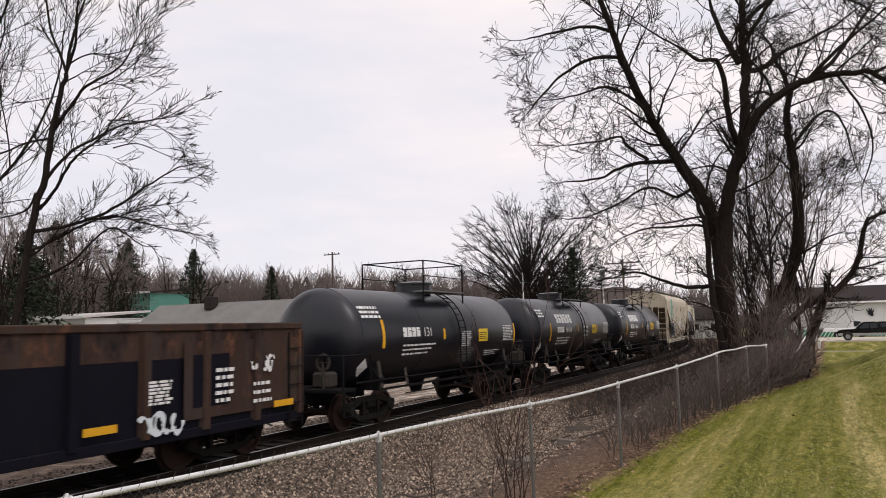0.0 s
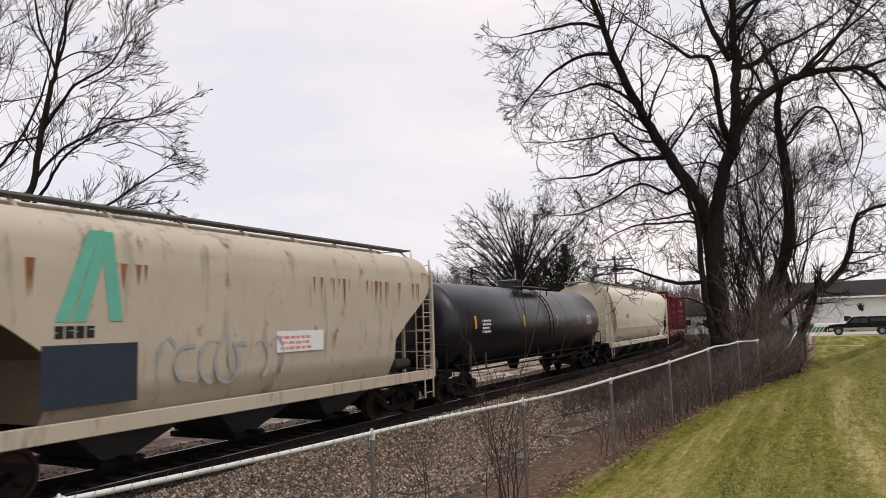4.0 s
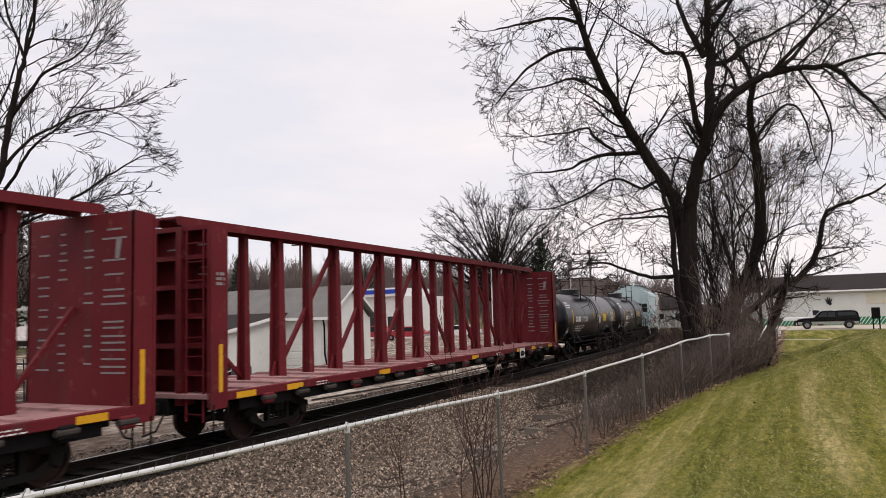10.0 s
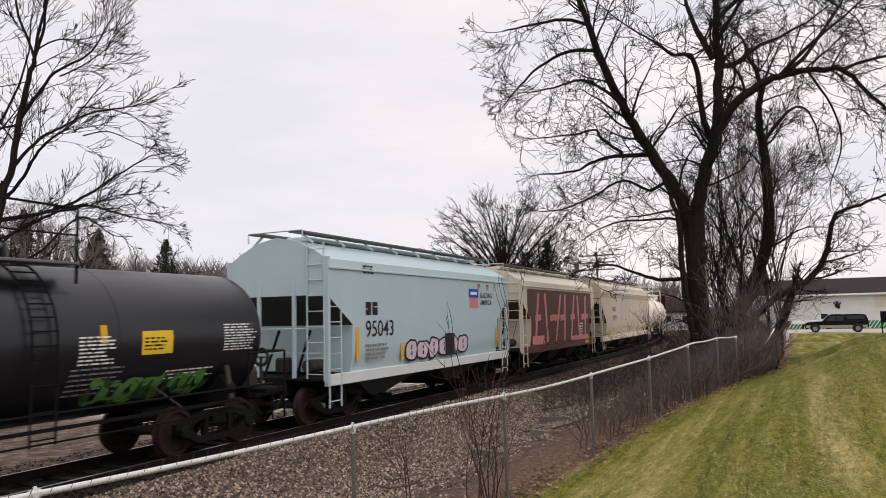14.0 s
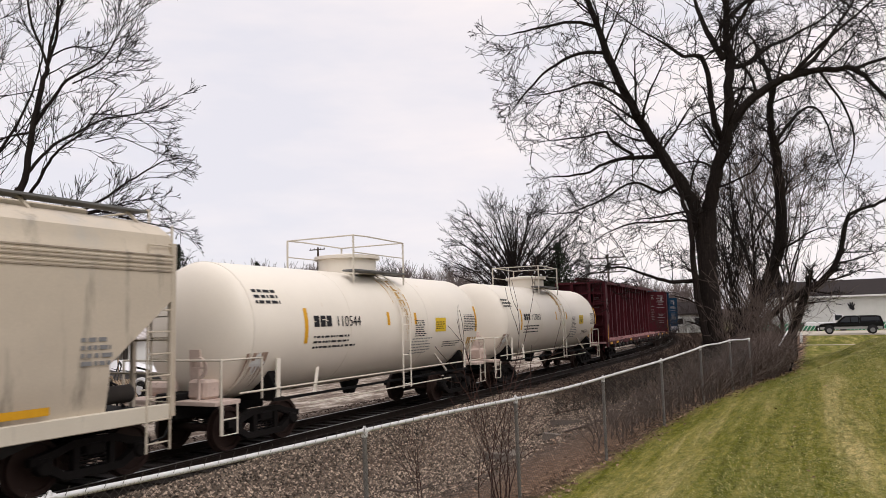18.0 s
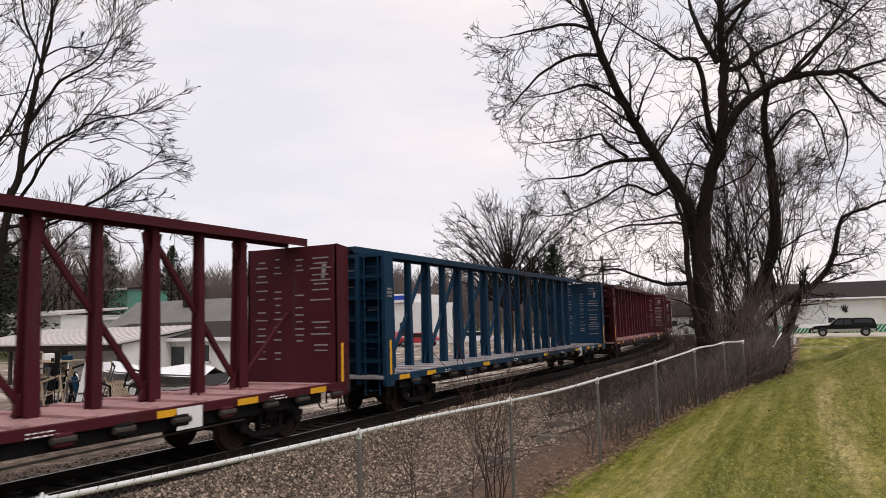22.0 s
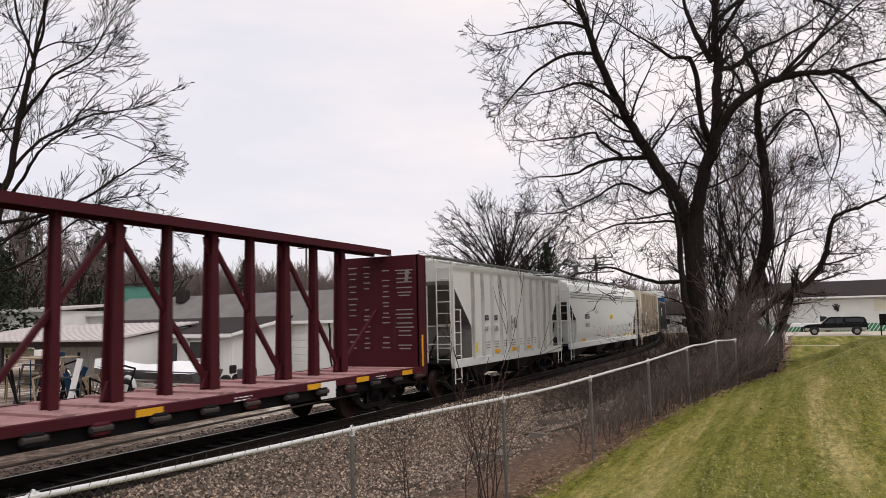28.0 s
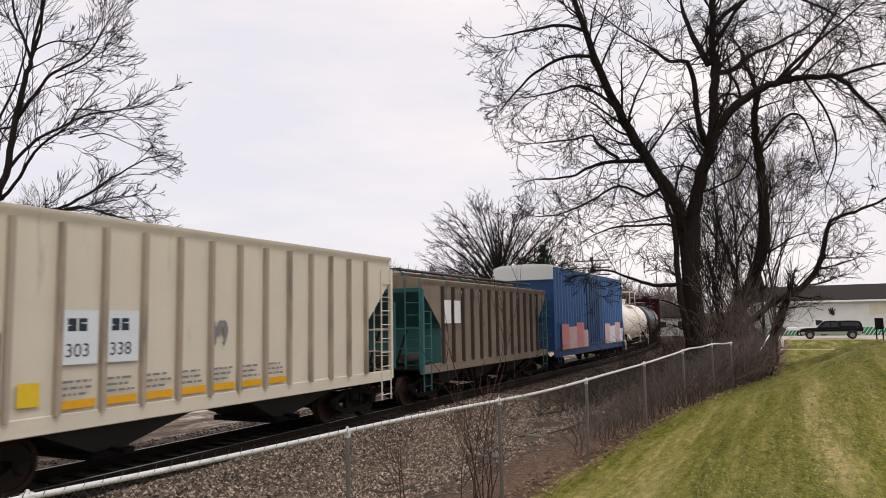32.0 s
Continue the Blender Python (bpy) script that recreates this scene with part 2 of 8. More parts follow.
M["grimy"] = material("grimy_fittings_and_shed_shade", (0.05, 0.043, 0.038), 0.8, 0.0, 0.4, 4, 40, 0.15, [(RUST, 0.62, 4, (1, 1, 1))])
M["shield_red"] = material("faded_red_paint", (0.62, 0.22, 0.22), 0.6, 0.0, 0.2, 4, 40, 0.0)
M["grime_streak"] = material("dark_grime_streaks", (0.34, 0.24, 0.18), 0.8, 0.0, 0.4, 5, 40, 0.0)
M["graf_pale_pink"] = material("pale_pink_spray_paint", (0.62, 0.42, 0.42), 0.6, 0.0, 0.3, 2, 20, 0.0, [((0.6, 0.6, 0.58), 0.6, 1.5, (1, 1, 1))])
# Grey and tan rib paint: dirt plus edge shade, put into one darker colour.
M["grey_rib"] = paint("shaded_grey_rib_paint", (0.50, 0.495, 0.465), 0.7, 0.5, 0.6)
M["tan_rib"] = paint("dirty_shaded_tan_rib_paint", (0.36, 0.305, 0.235), 0.7, 0.5, 0.6)
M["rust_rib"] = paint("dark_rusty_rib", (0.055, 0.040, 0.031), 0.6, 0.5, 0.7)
# Paler copy of the boxcar blue: light catching the ribs, put into colour.
M["box_rib"] = paint("lit_boxcar_rib_blue", (0.060, 0.145, 0.33), 0.76, 0.62, 0.6)
M["twig_brown"] = material("brown_grey_twigs", (0.105, 0.081, 0.069), 0.9, 0.0, 0.3, 2, 20, 0.0)
M["frame"] = material("underframe_black", (0.006, 0.0055, 0.0055), 0.8, 0.0, 0.3, 3, 40, 0.1)
M["rail_light"] = material("pale_handrail_paint", (0.60, 0.55, 0.46), 0.6, 0.0, 0.15, 4, 40, 0.0)
M["dusty_pink"] = material("dusty_beige_fittings", (0.55, 0.44, 0.38), 0.75, 0.0, 0.3, 3, 40, 0.05, [((0.22, 0.13, 0.09), 0.6, 4.0, (1, 1, 1))])
M["walk"] = material("galvanised_grating", (0.16, 0.16, 0.155), 0.6, 0.5, 0.2, 4, 60, 0.1)
M["yellow"] = material("yellow_reflector", (0.66, 0.34, 0.02), 0.5, 0.0, 0.15, 8, 60, 0.0)
M["lemon"] = material("yellow_placard", (0.68, 0.47, 0.03), 0.5, 0.0, 0.12, 8, 60, 0.0)
M["white_mark"] = material("white_lettering", (0.72, 0.72, 0.70), 0.6, 0.0, 0.15, 12, 60, 0.0)
M["black_mark"] = material("black_lettering", (0.02, 0.02, 0.022), 0.6, 0.0, 0.15, 12, 60, 0.0)
M["dim_white"] = material("dim_white_lettering", (0.25, 0.23, 0.23), 0.7, 0.0, 0.3, 6, 60, 0.0)
M["grey_mark"] = material("faded_lettering_and_bead_shade", (0.20, 0.20, 0.20), 0.6, 0.0, 0.2, 12, 60, 0.0)
M["patch_white"] = material("pale_patch_paint", (0.62, 0.66, 0.68), 0.6, 0.0, 0.1, 4, 40, 0.0)
M["mint"] = material("mint_green_paint", (0.13, 0.42, 0.31), 0.6, 0.0, 0.2, 4, 40, 0.0)
M["navy_patch"] = material("dark_blue_patch", (0.028, 0.038, 0.052), 0.6, 0.0, 0.2, 4, 40, 0.0)
M["moss"] = material("dark_green_spray_paint", (0.03, 0.085, 0.025), 0.6, 0.0, 0.3, 4, 40, 0.0)
M["leaf_green"] = material("bright_green_spray_paint", (0.10, 0.24, 0.06), 0.6, 0.0, 0.3, 4, 40, 0.0)
M["rust_streak"] = material("rust_streaks", (0.24, 0.11, 0.05), 0.8, 0.0, 0.4, 5, 40, 0.0)
M["ochre_streak"] = material("ochre_streaks", (0.52, 0.33, 0.12), 0.7, 0.0, 0.4, 5, 40, 0.0)
M["graf_pink"] = material("pink_spray_paint", (0.62, 0.24, 0.24), 0.6, 0.0, 0.2, 4, 40, 0.0)
M["graf_lilac"] = material("lilac_spray_paint", (0.56, 0.46, 0.52), 0.6, 0.0, 0.2, 4, 40, 0.0)
M["graf_tan"] = material("sand_spray_paint", (0.42, 0.34, 0.2), 0.6, 0.0, 0.2, 4, 40, 0.0)
M["graf_grey"] = material("grey_spray_paint", (0.32, 0.34, 0.33), 0.6, 0.0, 0.25, 4, 40, 0.0)
# Rail webs and ties are darkened: the train's shade put into their colour.
M["steel_rail"] = material("rail_steel_in_shade", (0.022, 0.016, 0.013), 0.6, 0.3, 0.3, 3, 50, 0.1)
M["rail_top"] = material("polished_rail_head", (0.32, 0.31, 0.30), 0.35, 0.9, 0.1, 6, 60, 0.0)
M["tie"] = material("creosoted_wood_in_shade", (0.017, 0.013, 0.011), 0.9, 0.0, 0.4, 4, 50, 0.3, stretch=(1, 0.2, 1))
M["bark"] = material("grey_brown_bark", (0.021, 0.0165, 0.0145), 0.95, 0.0, 0.55, 5, 14, 1.0, [((0.045, 0.036, 0.029), 0.60, 4, (2.5, 2.5, 0.4))], stretch=(3, 3, 0.35), spec=0.05)
M["twig"] = material("dark_twigs", (0.014, 0.011, 0.0095), 0.9, 0.0, 0.3, 2, 20, 0.0)
M["twig_grey"] = material("grey_twigs", (0.036, 0.028, 0.024), 0.9, 0.0, 0.3, 2, 20, 0.0)
M["twig_red"] = material("reddish_twigs", (0.065, 0.036, 0.030), 0.9, 0.0, 0.3, 2, 20, 0.0)
M["twig_pale"] = material("pale_dry_stems", (0.115, 0.088, 0.076), 0.9, 0.0, 0.35, 2, 20, 0.0)
# Much paler than the near twigs: distance haze is put into this colour.
M["far_twig"] = material("hazed_far_woods_brown", (0.15, 0.122, 0.113), 1.0, 0.0, 0.3, 0.1, 2, 0.0)
M["needle"] = material("conifer_green", (0.026, 0.034, 0.022), 0.9, 0.0, 0.6, 0.5, 5, 0.0, [((0.055, 0.045, 0.032), 0.58, 0.5, (1, 1, 1))])
M["galv"] = material("galvanised_steel", (0.60, 0.60, 0.59), 0.5, 0.35, 0.25, 6, 60, 0.05)
M["post"] = material("dull_fence_post", (0.20, 0.19, 0.18), 0.6, 0.5, 0.3, 6, 60, 0.05)
M["stone"] = material("crushed_ballast", (0.20, 0.165, 0.145), 0.9, 0.0, 0.5, 9, 60, 0.3)
M["old_stone"] = material("sooty_ballast", (0.10, 0.08, 0.07), 0.9, 0.0, 0.5, 9, 60, 0.3)
M["leaf"] = material("dry_leaves", (0.28, 0.19, 0.12), 0.85, 0.0, 0.5, 20, 60, 0.1)
M["wire"] = material("thin_grey_wire", (0.075, 0.068, 0.06), 0.6, 0.3, 0.2, 6, 60, 0.0)
M["blade"] = material("grass_blades", (0.155, 0.162, 0.022), 0.8, 0.0, 0.35, 1.3, 25, 0.0)
M["wall_white"] = material("white_siding", (0.70, 0.70, 0.67), 0.8, 0.0, 0.12, 1.2, 20, 0.1, [((0.36, 0.35, 0.33), 0.66, 1.5, (1, 1, 0.4))])
M["roof_grey"] = material("grey_shingles", (0.17, 0.165, 0.155), 0.95, 0.0, 0.3, 1.0, 12, 0.3)
M["roof_dark"] = material("dark_shingles", (0.030, 0.024, 0.023), 0.95, 0.0, 0.3, 1.0, 12, 0.3)
M["roof_metal"] = material("weathered_metal_roof", (0.52, 0.48, 0.46), 0.6, 0.1, 0.2, 0.8, 15, 0.1, [((0.22, 0.13, 0.09), 0.66, 1.2, (1, 1, 1))])
M["trim"] = material("white_trim", (0.74, 0.74, 0.72), 0.6, 0.0, 0.08, 2, 30, 0.0)
M["tarp"] = material("white_tarp", (0.74, 0.74, 0.74), 0.6, 0.0, 0.1, 2, 10, 0.3)
M["hull"] = material("dark_boat_hull", (0.07, 0.07, 0.075), 0.3, 0.0, 0.15, 2, 30, 0.0, spec=0.5)
M["rubber"] = material("black_rubber", (0.02, 0.02, 0.02), 0.85, 0.0, 0.2, 5, 60, 0.1)
M["chrome"] = material("bright_metal", (0.6, 0.6, 0.6), 0.3, 0.9, 0.05, 5, 60, 0.0)
M["glass_dark"] = material("dark_window_glass", (0.02, 0.024, 0.028), 0.08, 0.0, 0.05, 2, 10, 0.0, spec=0.5)
M["car_glass"] = material("tinted_car_glass", (0.012, 0.015, 0.018), 0.12, 0.0, 0.05, 2, 10, 0.0, spec=0.3)
M["rim_grey"] = material("dull_wheel_metal", (0.22, 0.22, 0.22), 0.45, 0.5, 0.1, 5, 60, 0.0)
M["car_black"] = material("black_car_paint", (0.004, 0.0045, 0.005), 0.25, 0.0, 0.1, 2, 10, 0.0, spec=0.2)
M["car_grey"] = material("grey_car_paint", (0.30, 0.30, 0.29), 0.35, 0.2, 0.1, 2, 10, 0.0, spec=0.5)
M["car_red"] = material("red_car_paint", (0.32, 0.02, 0.03), 0.3, 0.0, 0.1, 2, 10, 0.0, spec=0.5)
M["car_white"] = material("white_car_paint", (0.72, 0.72, 0.72), 0.3, 0.0, 0.06, 2, 10, 0.0, spec=0.5)
M["sign_blue"] = material("blue_sign", (0.03, 0.07, 0.42), 0.5, 0.0, 0.08, 2, 10, 0.0)
M["stripe_green"] = material("green_stripe_paint", (0.05, 0.24, 0.13), 0.6, 0.0, 0.15, 2, 10, 0.0)
M["wood"] = material("weathered_lumber", (0.30, 0.23, 0.16), 0.85, 0.0, 0.35, 3, 30, 0.2, stretch=(1, 0.15, 1))
M["pole"] = material("utility_pole_wood", (0.10, 0.08, 0.065), 0.9, 0.0, 0.3, 3, 30, 0.2)
M["road"] = material("pale_concrete_road", (0.46, 0.41, 0.34), 0.9, 0.0, 0.15, 1.2, 25, 0.1)
M["concrete"] = material("broken_concrete", (0.16, 0.135, 0.115), 0.95, 0.0, 0.3, 4, 30, 0.4)
M["green_shed"] = material("green_metal_wall", (0.10, 0.26, 0.21), 0.7, 0.0, 0.15, 1, 20, 0.0)

# ---- the plan: x along the track, z = 0 on the rail heads ----
TRACK_Y, BEND_X, BEND_R = 11.76, 43.0, 270.0
FENCE_AT, FENCE_SLOPE, FENCE_END = 4.076, -0.1317, 19.9


def on_track(s):
    """Place and heading of the track s metres along; it bends away beyond BEND_X."""
    if s <= BEND_X:
        return s, TRACK_Y, 0.0
    a = (min(s, 150.0) - BEND_X) / BEND_R
    if s > 150.0:
        x, y = BEND_X + BEND_R * math.sin(a), TRACK_Y + BEND_R * (1 - math.cos(a))
        return x + (s - 150.0) * math.cos(a), y + (s - 150.0) * math.sin(a), a
    return BEND_X + BEND_R * math.sin(a), TRACK_Y + BEND_R * (1 - math.cos(a)), a


def bend(x):
    return 0.0 if x <= BEND_X else min((x - BEND_X) ** 2 / (2 * BEND_R), 60.0 + (x - BEND_X) * 0.5)


def ease(a, b, v):
    t = min(max((v - a) / (b - a), 0.0), 1.0)
    return t * t * (3 - 2 * t)


def fence_y(x):
    """The fence runs a little askew of the track, towards the lawn."""
    return max(FENCE_AT + FENCE_SLOPE * x, 0.62)


def fence_foot(x):
    return 0.45 + 0.31 * ease(7.0, 16.0, x) - 0.10 * ease(19.0, 27.0, x) - 0.62 * ease(27.0, 50.0, x)


def ground_z(x, y):
    foot, fy = fence_foot(x), fence_y(x)
    yy = y - fy
    rise = (0.44 + 0.58 * ease(8, 24, x)) * (1 - ease(28, 58, x))
    lawn = foot + rise * ease(-0.1, -3.3, yy)
    d = y - TRACK_Y - bend(x)
    low = -0.50 + 0.10 * math.sin(x * 0.35) * 0.5
    near = lawn + (low - foot) * ease(fy + 0.05, 7.4, y - bend(x) * 0.6)
    bed = -0.20
    if d < -2.1:
        z = near + (bed - low) * ease(-3.6, -2.1, d)
    elif d < 2.2:
        z = bed
    else:
        z = bed + (-0.36 - bed) * ease(2.2, 3.4, d)
    if yy < -0.5:
        z = lawn
    if d > 3:
        z += 0.45 * ease(45, 66, x) * ease(3, 8, d) + 4.5 * ease(48, 110, y)
    return z + 0.02 * noise.noise((x * 0.7, y * 0.7, 0)) + 0.05 * noise.noise((x * 0.12, y * 0.12, 3))


def spaced(lo, hi, step, far, grow=1.25):
    v = list(np.arange(lo, hi + 1e-6, step))
    s = step
    while v[-1] < far:
        s *= grow
        v.append(v[-1] + s)
    s = step
    while v[0] > -far:
        s *= grow
        v.insert(0, v[0] - s)
    return v


def ground_material():
    m = bpy.data.materials.new("lawn_ballast_and_yard")
    m.use_nodes = True
    n, l = m.node_tree.nodes, m.node_tree.links
    b = n["Principled BSDF"]
    b.inputs["Roughness"].default_value = 0.95
    b.inputs["Specular IOR Level"].default_value = 0.1
    tc = n.new("ShaderNodeTexCoord")

    def nz(scale, detail=5, rough=0.6, loc=0.0, st=(1, 1, 1)):
        mp = n.new("ShaderNodeMapping")
        mp.inputs["Location"].default_value = (loc, loc, 0)
        mp.inputs["Scale"].default_value = st
        l.new(tc.outputs["Object"], mp.inputs["Vector"])
        t = n.new("ShaderNodeTexNoise")
        t.inputs["Scale"].default_value, t.inputs["Detail"].default_value, t.inputs["Roughness"].default_value = scale, detail, rough
        l.new(mp.outputs["Vector"], t.inputs["Vector"])
        return t.outputs["Fac"]

    def ramp(fac, stops):
        r = n.new("ShaderNodeValToRGB")
        e = r.color_ramp.elements
        while len(e) < len(stops):
            e.new(0.5)
        for k, (p, c) in enumerate(stops):
            e[k].position, e[k].color = p, (*c, 1)
        l.new(fac, r.inputs["Fac"])
        return r.outputs["Color"]

    def math_(op, a, b_=None, c=None):
        q = n.new("ShaderNodeMath")
        q.operation = op
        for k, v in enumerate((a, b_, c)):
            if v is None:
                continue
            if isinstance(v, (int, float)):
                q.inputs[k].default_value = v
            else:
                l.new(v, q.inputs[k])
        return q.outputs[0]

    def mix(f, a, b_):
        q = n.new("ShaderNodeMix")
        q.data_type = "RGBA"
        l.new(f, q.inputs["Factor"])
        l.new(a, q.inputs["A"])
        l.new(b_, q.inputs["B"])
        return q.outputs["Result"]

    def edge(v, at, soft):
        q = n.new("ShaderNodeMapRange")
        q.inputs["From Min"].default_value, q.inputs["From Max"].default_value = at - soft, at + soft
        l.new(v, q.inputs["Value"])
        return q.outputs["Result"]

    sp = n.new("ShaderNodeSeparateXYZ")
    l.new(tc.outputs["Object"], sp.inputs["Vector"])
    # across the track: the y distance, less the bend
    over = math_("MAXIMUM", math_("SUBTRACT", sp.outputs["X"], BEND_X), 0.0)
    off = math_("SUBTRACT", sp.outputs["Y"], math_("DIVIDE", math_("MULTIPLY", over, over), 2 * BEND_R))
    wob = math_("MULTIPLY_ADD", nz(1.1, 5, 0.6, 5.0), 1.4, -0.7)
    line = math_("MAXIMUM", math_("MULTIPLY_ADD", sp.outputs["X"], FENCE_SLOPE, FENCE_AT), 0.62)
    small_wob = math_("MULTIPLY_ADD", nz(2.3, 6, 0.7, 7.0), 0.9, -0.45)
    yf = math_("ADD", math_("SUBTRACT", sp.outputs["Y"], line), small_wob)
    yb = math_("ADD", math_("SUBTRACT", sp.outputs["Y"], line), wob)
    ow = math_("ADD", off, wob)
    grass = ramp(nz(0.75, 8, 0.72, 1.0, (0.14, 1.9, 1)), [(0.34, (0.066, 0.079, 0.007)), (0.46, (0.140, 0.142, 0.016)), (0.56, (0.25, 0.225, 0.06)), (0.66, (0.44, 0.365, 0.15))])
    speck = ramp(nz(60, 3, 0.7), [(0.3, (0.35, 0.35, 0.35)), (0.7, (1.25, 1.25, 1.25))])
    tuft = ramp(nz(7, 8, 0.75, 3.0, (0.6, 1.6, 1)), [(0.36, (0.55, 0.60, 0.5)), (0.50, (1.0, 1.0, 1.0)), (0.64, (1.55, 1.42, 1.5))])
    for fac in (speck, tuft):
        vm = n.new("ShaderNodeVectorMath")
        vm.operation = "MULTIPLY"
        l.new(grass, vm.inputs[0])
        l.new(fac, vm.inputs[1])
        grass = vm.outputs["Vector"]
    litter = ramp(nz(9, 6, 0.7, 2.0), [(0.3, (0.075, 0.045, 0.03)), (0.55, (0.19, 0.118, 0.076)), (0.75, (0.34, 0.225, 0.145))])
    vor = n.new("ShaderNodeTexVoronoi")
    vor.inputs["Scale"].default_value = 19.0
    l.new(tc.outputs["Object"], vor.inputs["Vector"])
    gravel = ramp(vor.outputs["Color"], [(0.15, (0.030, 0.021, 0.016)), (0.55, (0.095, 0.069, 0.052)), (0.95, (0.27, 0.20, 0.155))])
    # Oily bed between the rails, darkened further to carry the train's shade.
    oily_shade = ramp(nz(3.0, 5, 0.6, 8.0), [(0.35, (0.010, 0.009, 0.008)), (0.7, (0.028, 0.023, 0.020))])
    yard = ramp(nz(0.9, 9, 0.75, 4.0, (0.6, 1.5, 1)), [(0.38, (0.085, 0.062, 0.048)), (0.5, (0.22, 0.175, 0.14)), (0.60, (0.55, 0.49, 0.42))])
    field = ramp(nz(0.05, 6, 0.6, 2.0), [(0.35, (0.10, 0.10, 0.04)), (0.7, (0.22, 0.18, 0.11))])
    c = mix(edge(yf, -0.02, 0.16), grass, litter)
    dirt = ramp(nz(2.2, 8, 0.7, 6.0), [(0.32, (0.034, 0.022, 0.016)), (0.5, (0.095, 0.062, 0.044)), (0.66, (0.21, 0.145, 0.10))])
    bare = mix(edge(math_("ADD", sp.outputs["X"], math_("MULTIPLY", wob, 5.0)), 13.5, 2.5), gravel, dirt)
    c = mix(edge(yb, 1.0, 0.7), c, bare)
    c = mix(edge(ow, TRACK_Y - 1.55, 0.3), c, oily_shade)
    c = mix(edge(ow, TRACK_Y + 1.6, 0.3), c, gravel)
    brown = ramp(nz(2.6, 8, 0.75, 9.0), [(0.36, (0.05, 0.036, 0.028)), (0.52, (0.12, 0.088, 0.068)), (0.66, (0.26, 0.20, 0.16))])
    along = math_("ADD", sp.outputs["X"], math_("MULTIPLY_ADD", sp.outputs["Y"], -0.3, 4.4))
    far_yard = edge(math_("ADD", along, math_("MULTIPLY", wob, 3.0)), 14.2, 1.6)
    c = mix(edge(ow, TRACK_Y + 2.4, 0.5), c, mix(far_yard, brown, yard))
    c = mix(edge(off, 62.0, 4.0), c, field)
    c = mix(edge(sp.outputs["X"], 125.0, 5.0), c, field)
    l.new(c, b.inputs["Base Color"])
    bp = n.new("ShaderNodeBump")
    bp.inputs["Strength"].default_value = 0.7
    bp.inputs["Distance"].default_value = 0.03
    l.new(math_("ADD", vor.outputs["Distance"], nz(35, 3, 0.6)), bp.inputs["Height"])
    l.new(bp.outputs["Normal"], b.inputs["Normal"])
    return m


def build_ground():
    xs, ys = spaced(-8, 70, 0.5, 3000), spaced(-12, 30, 0.4, 3000)
    vs = [(x, y, ground_z(x, y)) for x in xs for y in ys]
    k = len(ys)
    fs = [(i * k + j, (i + 1) * k + j, (i + 1) * k + j + 1, i * k + j + 1) for i in range(len(xs) - 1) for j in range(k - 1)]
    me = bpy.data.meshes.new("ground")
    me.from_pydata(vs, [], fs)
    me.polygons.foreach_set("use_smooth", [True] * len(fs))
    me.materials.append(ground_material())
    tagged(new("ground", me), "mown green lawn, gravel railway bank and pale dirt yard", "ground", kind="structure")


build_ground()


def build_track():
    track = thing("railway_track", "single railway track with dark ties and oiled ballast, under-train shade put in the colours", "railway track", kind="structure")
    stations = list(np.arange(-120, 43, 20.0)) + list(np.arange(43, 190, 3.0))
    for side, nm in ((-1, "near"), (1, "far")):
        prof = [(-0.07, -0.18), (0.07, -0.18), (0.07, -0.165), (0.012, -0.14), (0.012, -0.045), (0.036, -0.035), (0.036, -0.004), (-0.036, -0.004), (-0.036, -0.035), (-0.012, -0.045), (-0.012, -0.14), (-0.07, -0.165)]
        g, top = Geo(), Geo()
        for out, pr in ((g, prof), (top, [(-0.03, -0.004), (0.03, -0.004), (0.03, 0.0), (-0.03, 0.0)])):
            vs, fs, q = [], [], len(pr)
            for s in stations:
                x, y, a = on_track(s)
                for o, z in pr:
                    o2 = o + side * 0.7525
                    vs.append((x - math.sin(a) * o2, y + math.cos(a) * o2, z))
            for i in range(len(stations) - 1):
                fs += [(i * q + j, (i + 1) * q + j, (i + 1) * q + (j + 1) % q, i * q + (j + 1) % q) for j in range(q)]
            out.add(vs, fs)
        r = part("rail", g, M["steel_rail"], track)
        part("rail_head", top, M["rail_top"], r, "polished running surface of the rail")
    tie = Geo().box((0, 0, 0), (0.22, 2.6, 0.16), None, 0.015).mesh("tie")
    tie.materials.append(M["tie"])
    rng = random.Random(4)
    rest = Geo()
    for k in range(-20, 190):
        x, y, a = on_track(k * 0.53)
        m = Matrix.Translation((x, y + rng.uniform(-0.04, 0.04), -0.255 + rng.uniform(-0.006, 0.006))) @ Matrix.Rotation(a + rng.uniform(-0.01, 0.01), 4, "Z")
        if k <= 95:
            part("tie", tie, None, track, at=m)
        else:
            rest.box((0, 0, 0), (0.22, 2.6, 0.16), m.to_3x3().to_4x4())
            for i in range(8):
                rest.v[-1 - i] = rest.v[-1 - i] + m.translation
    tagged(part("far_ties", rest, M["tie"], track), kind="stuff")


build_track()


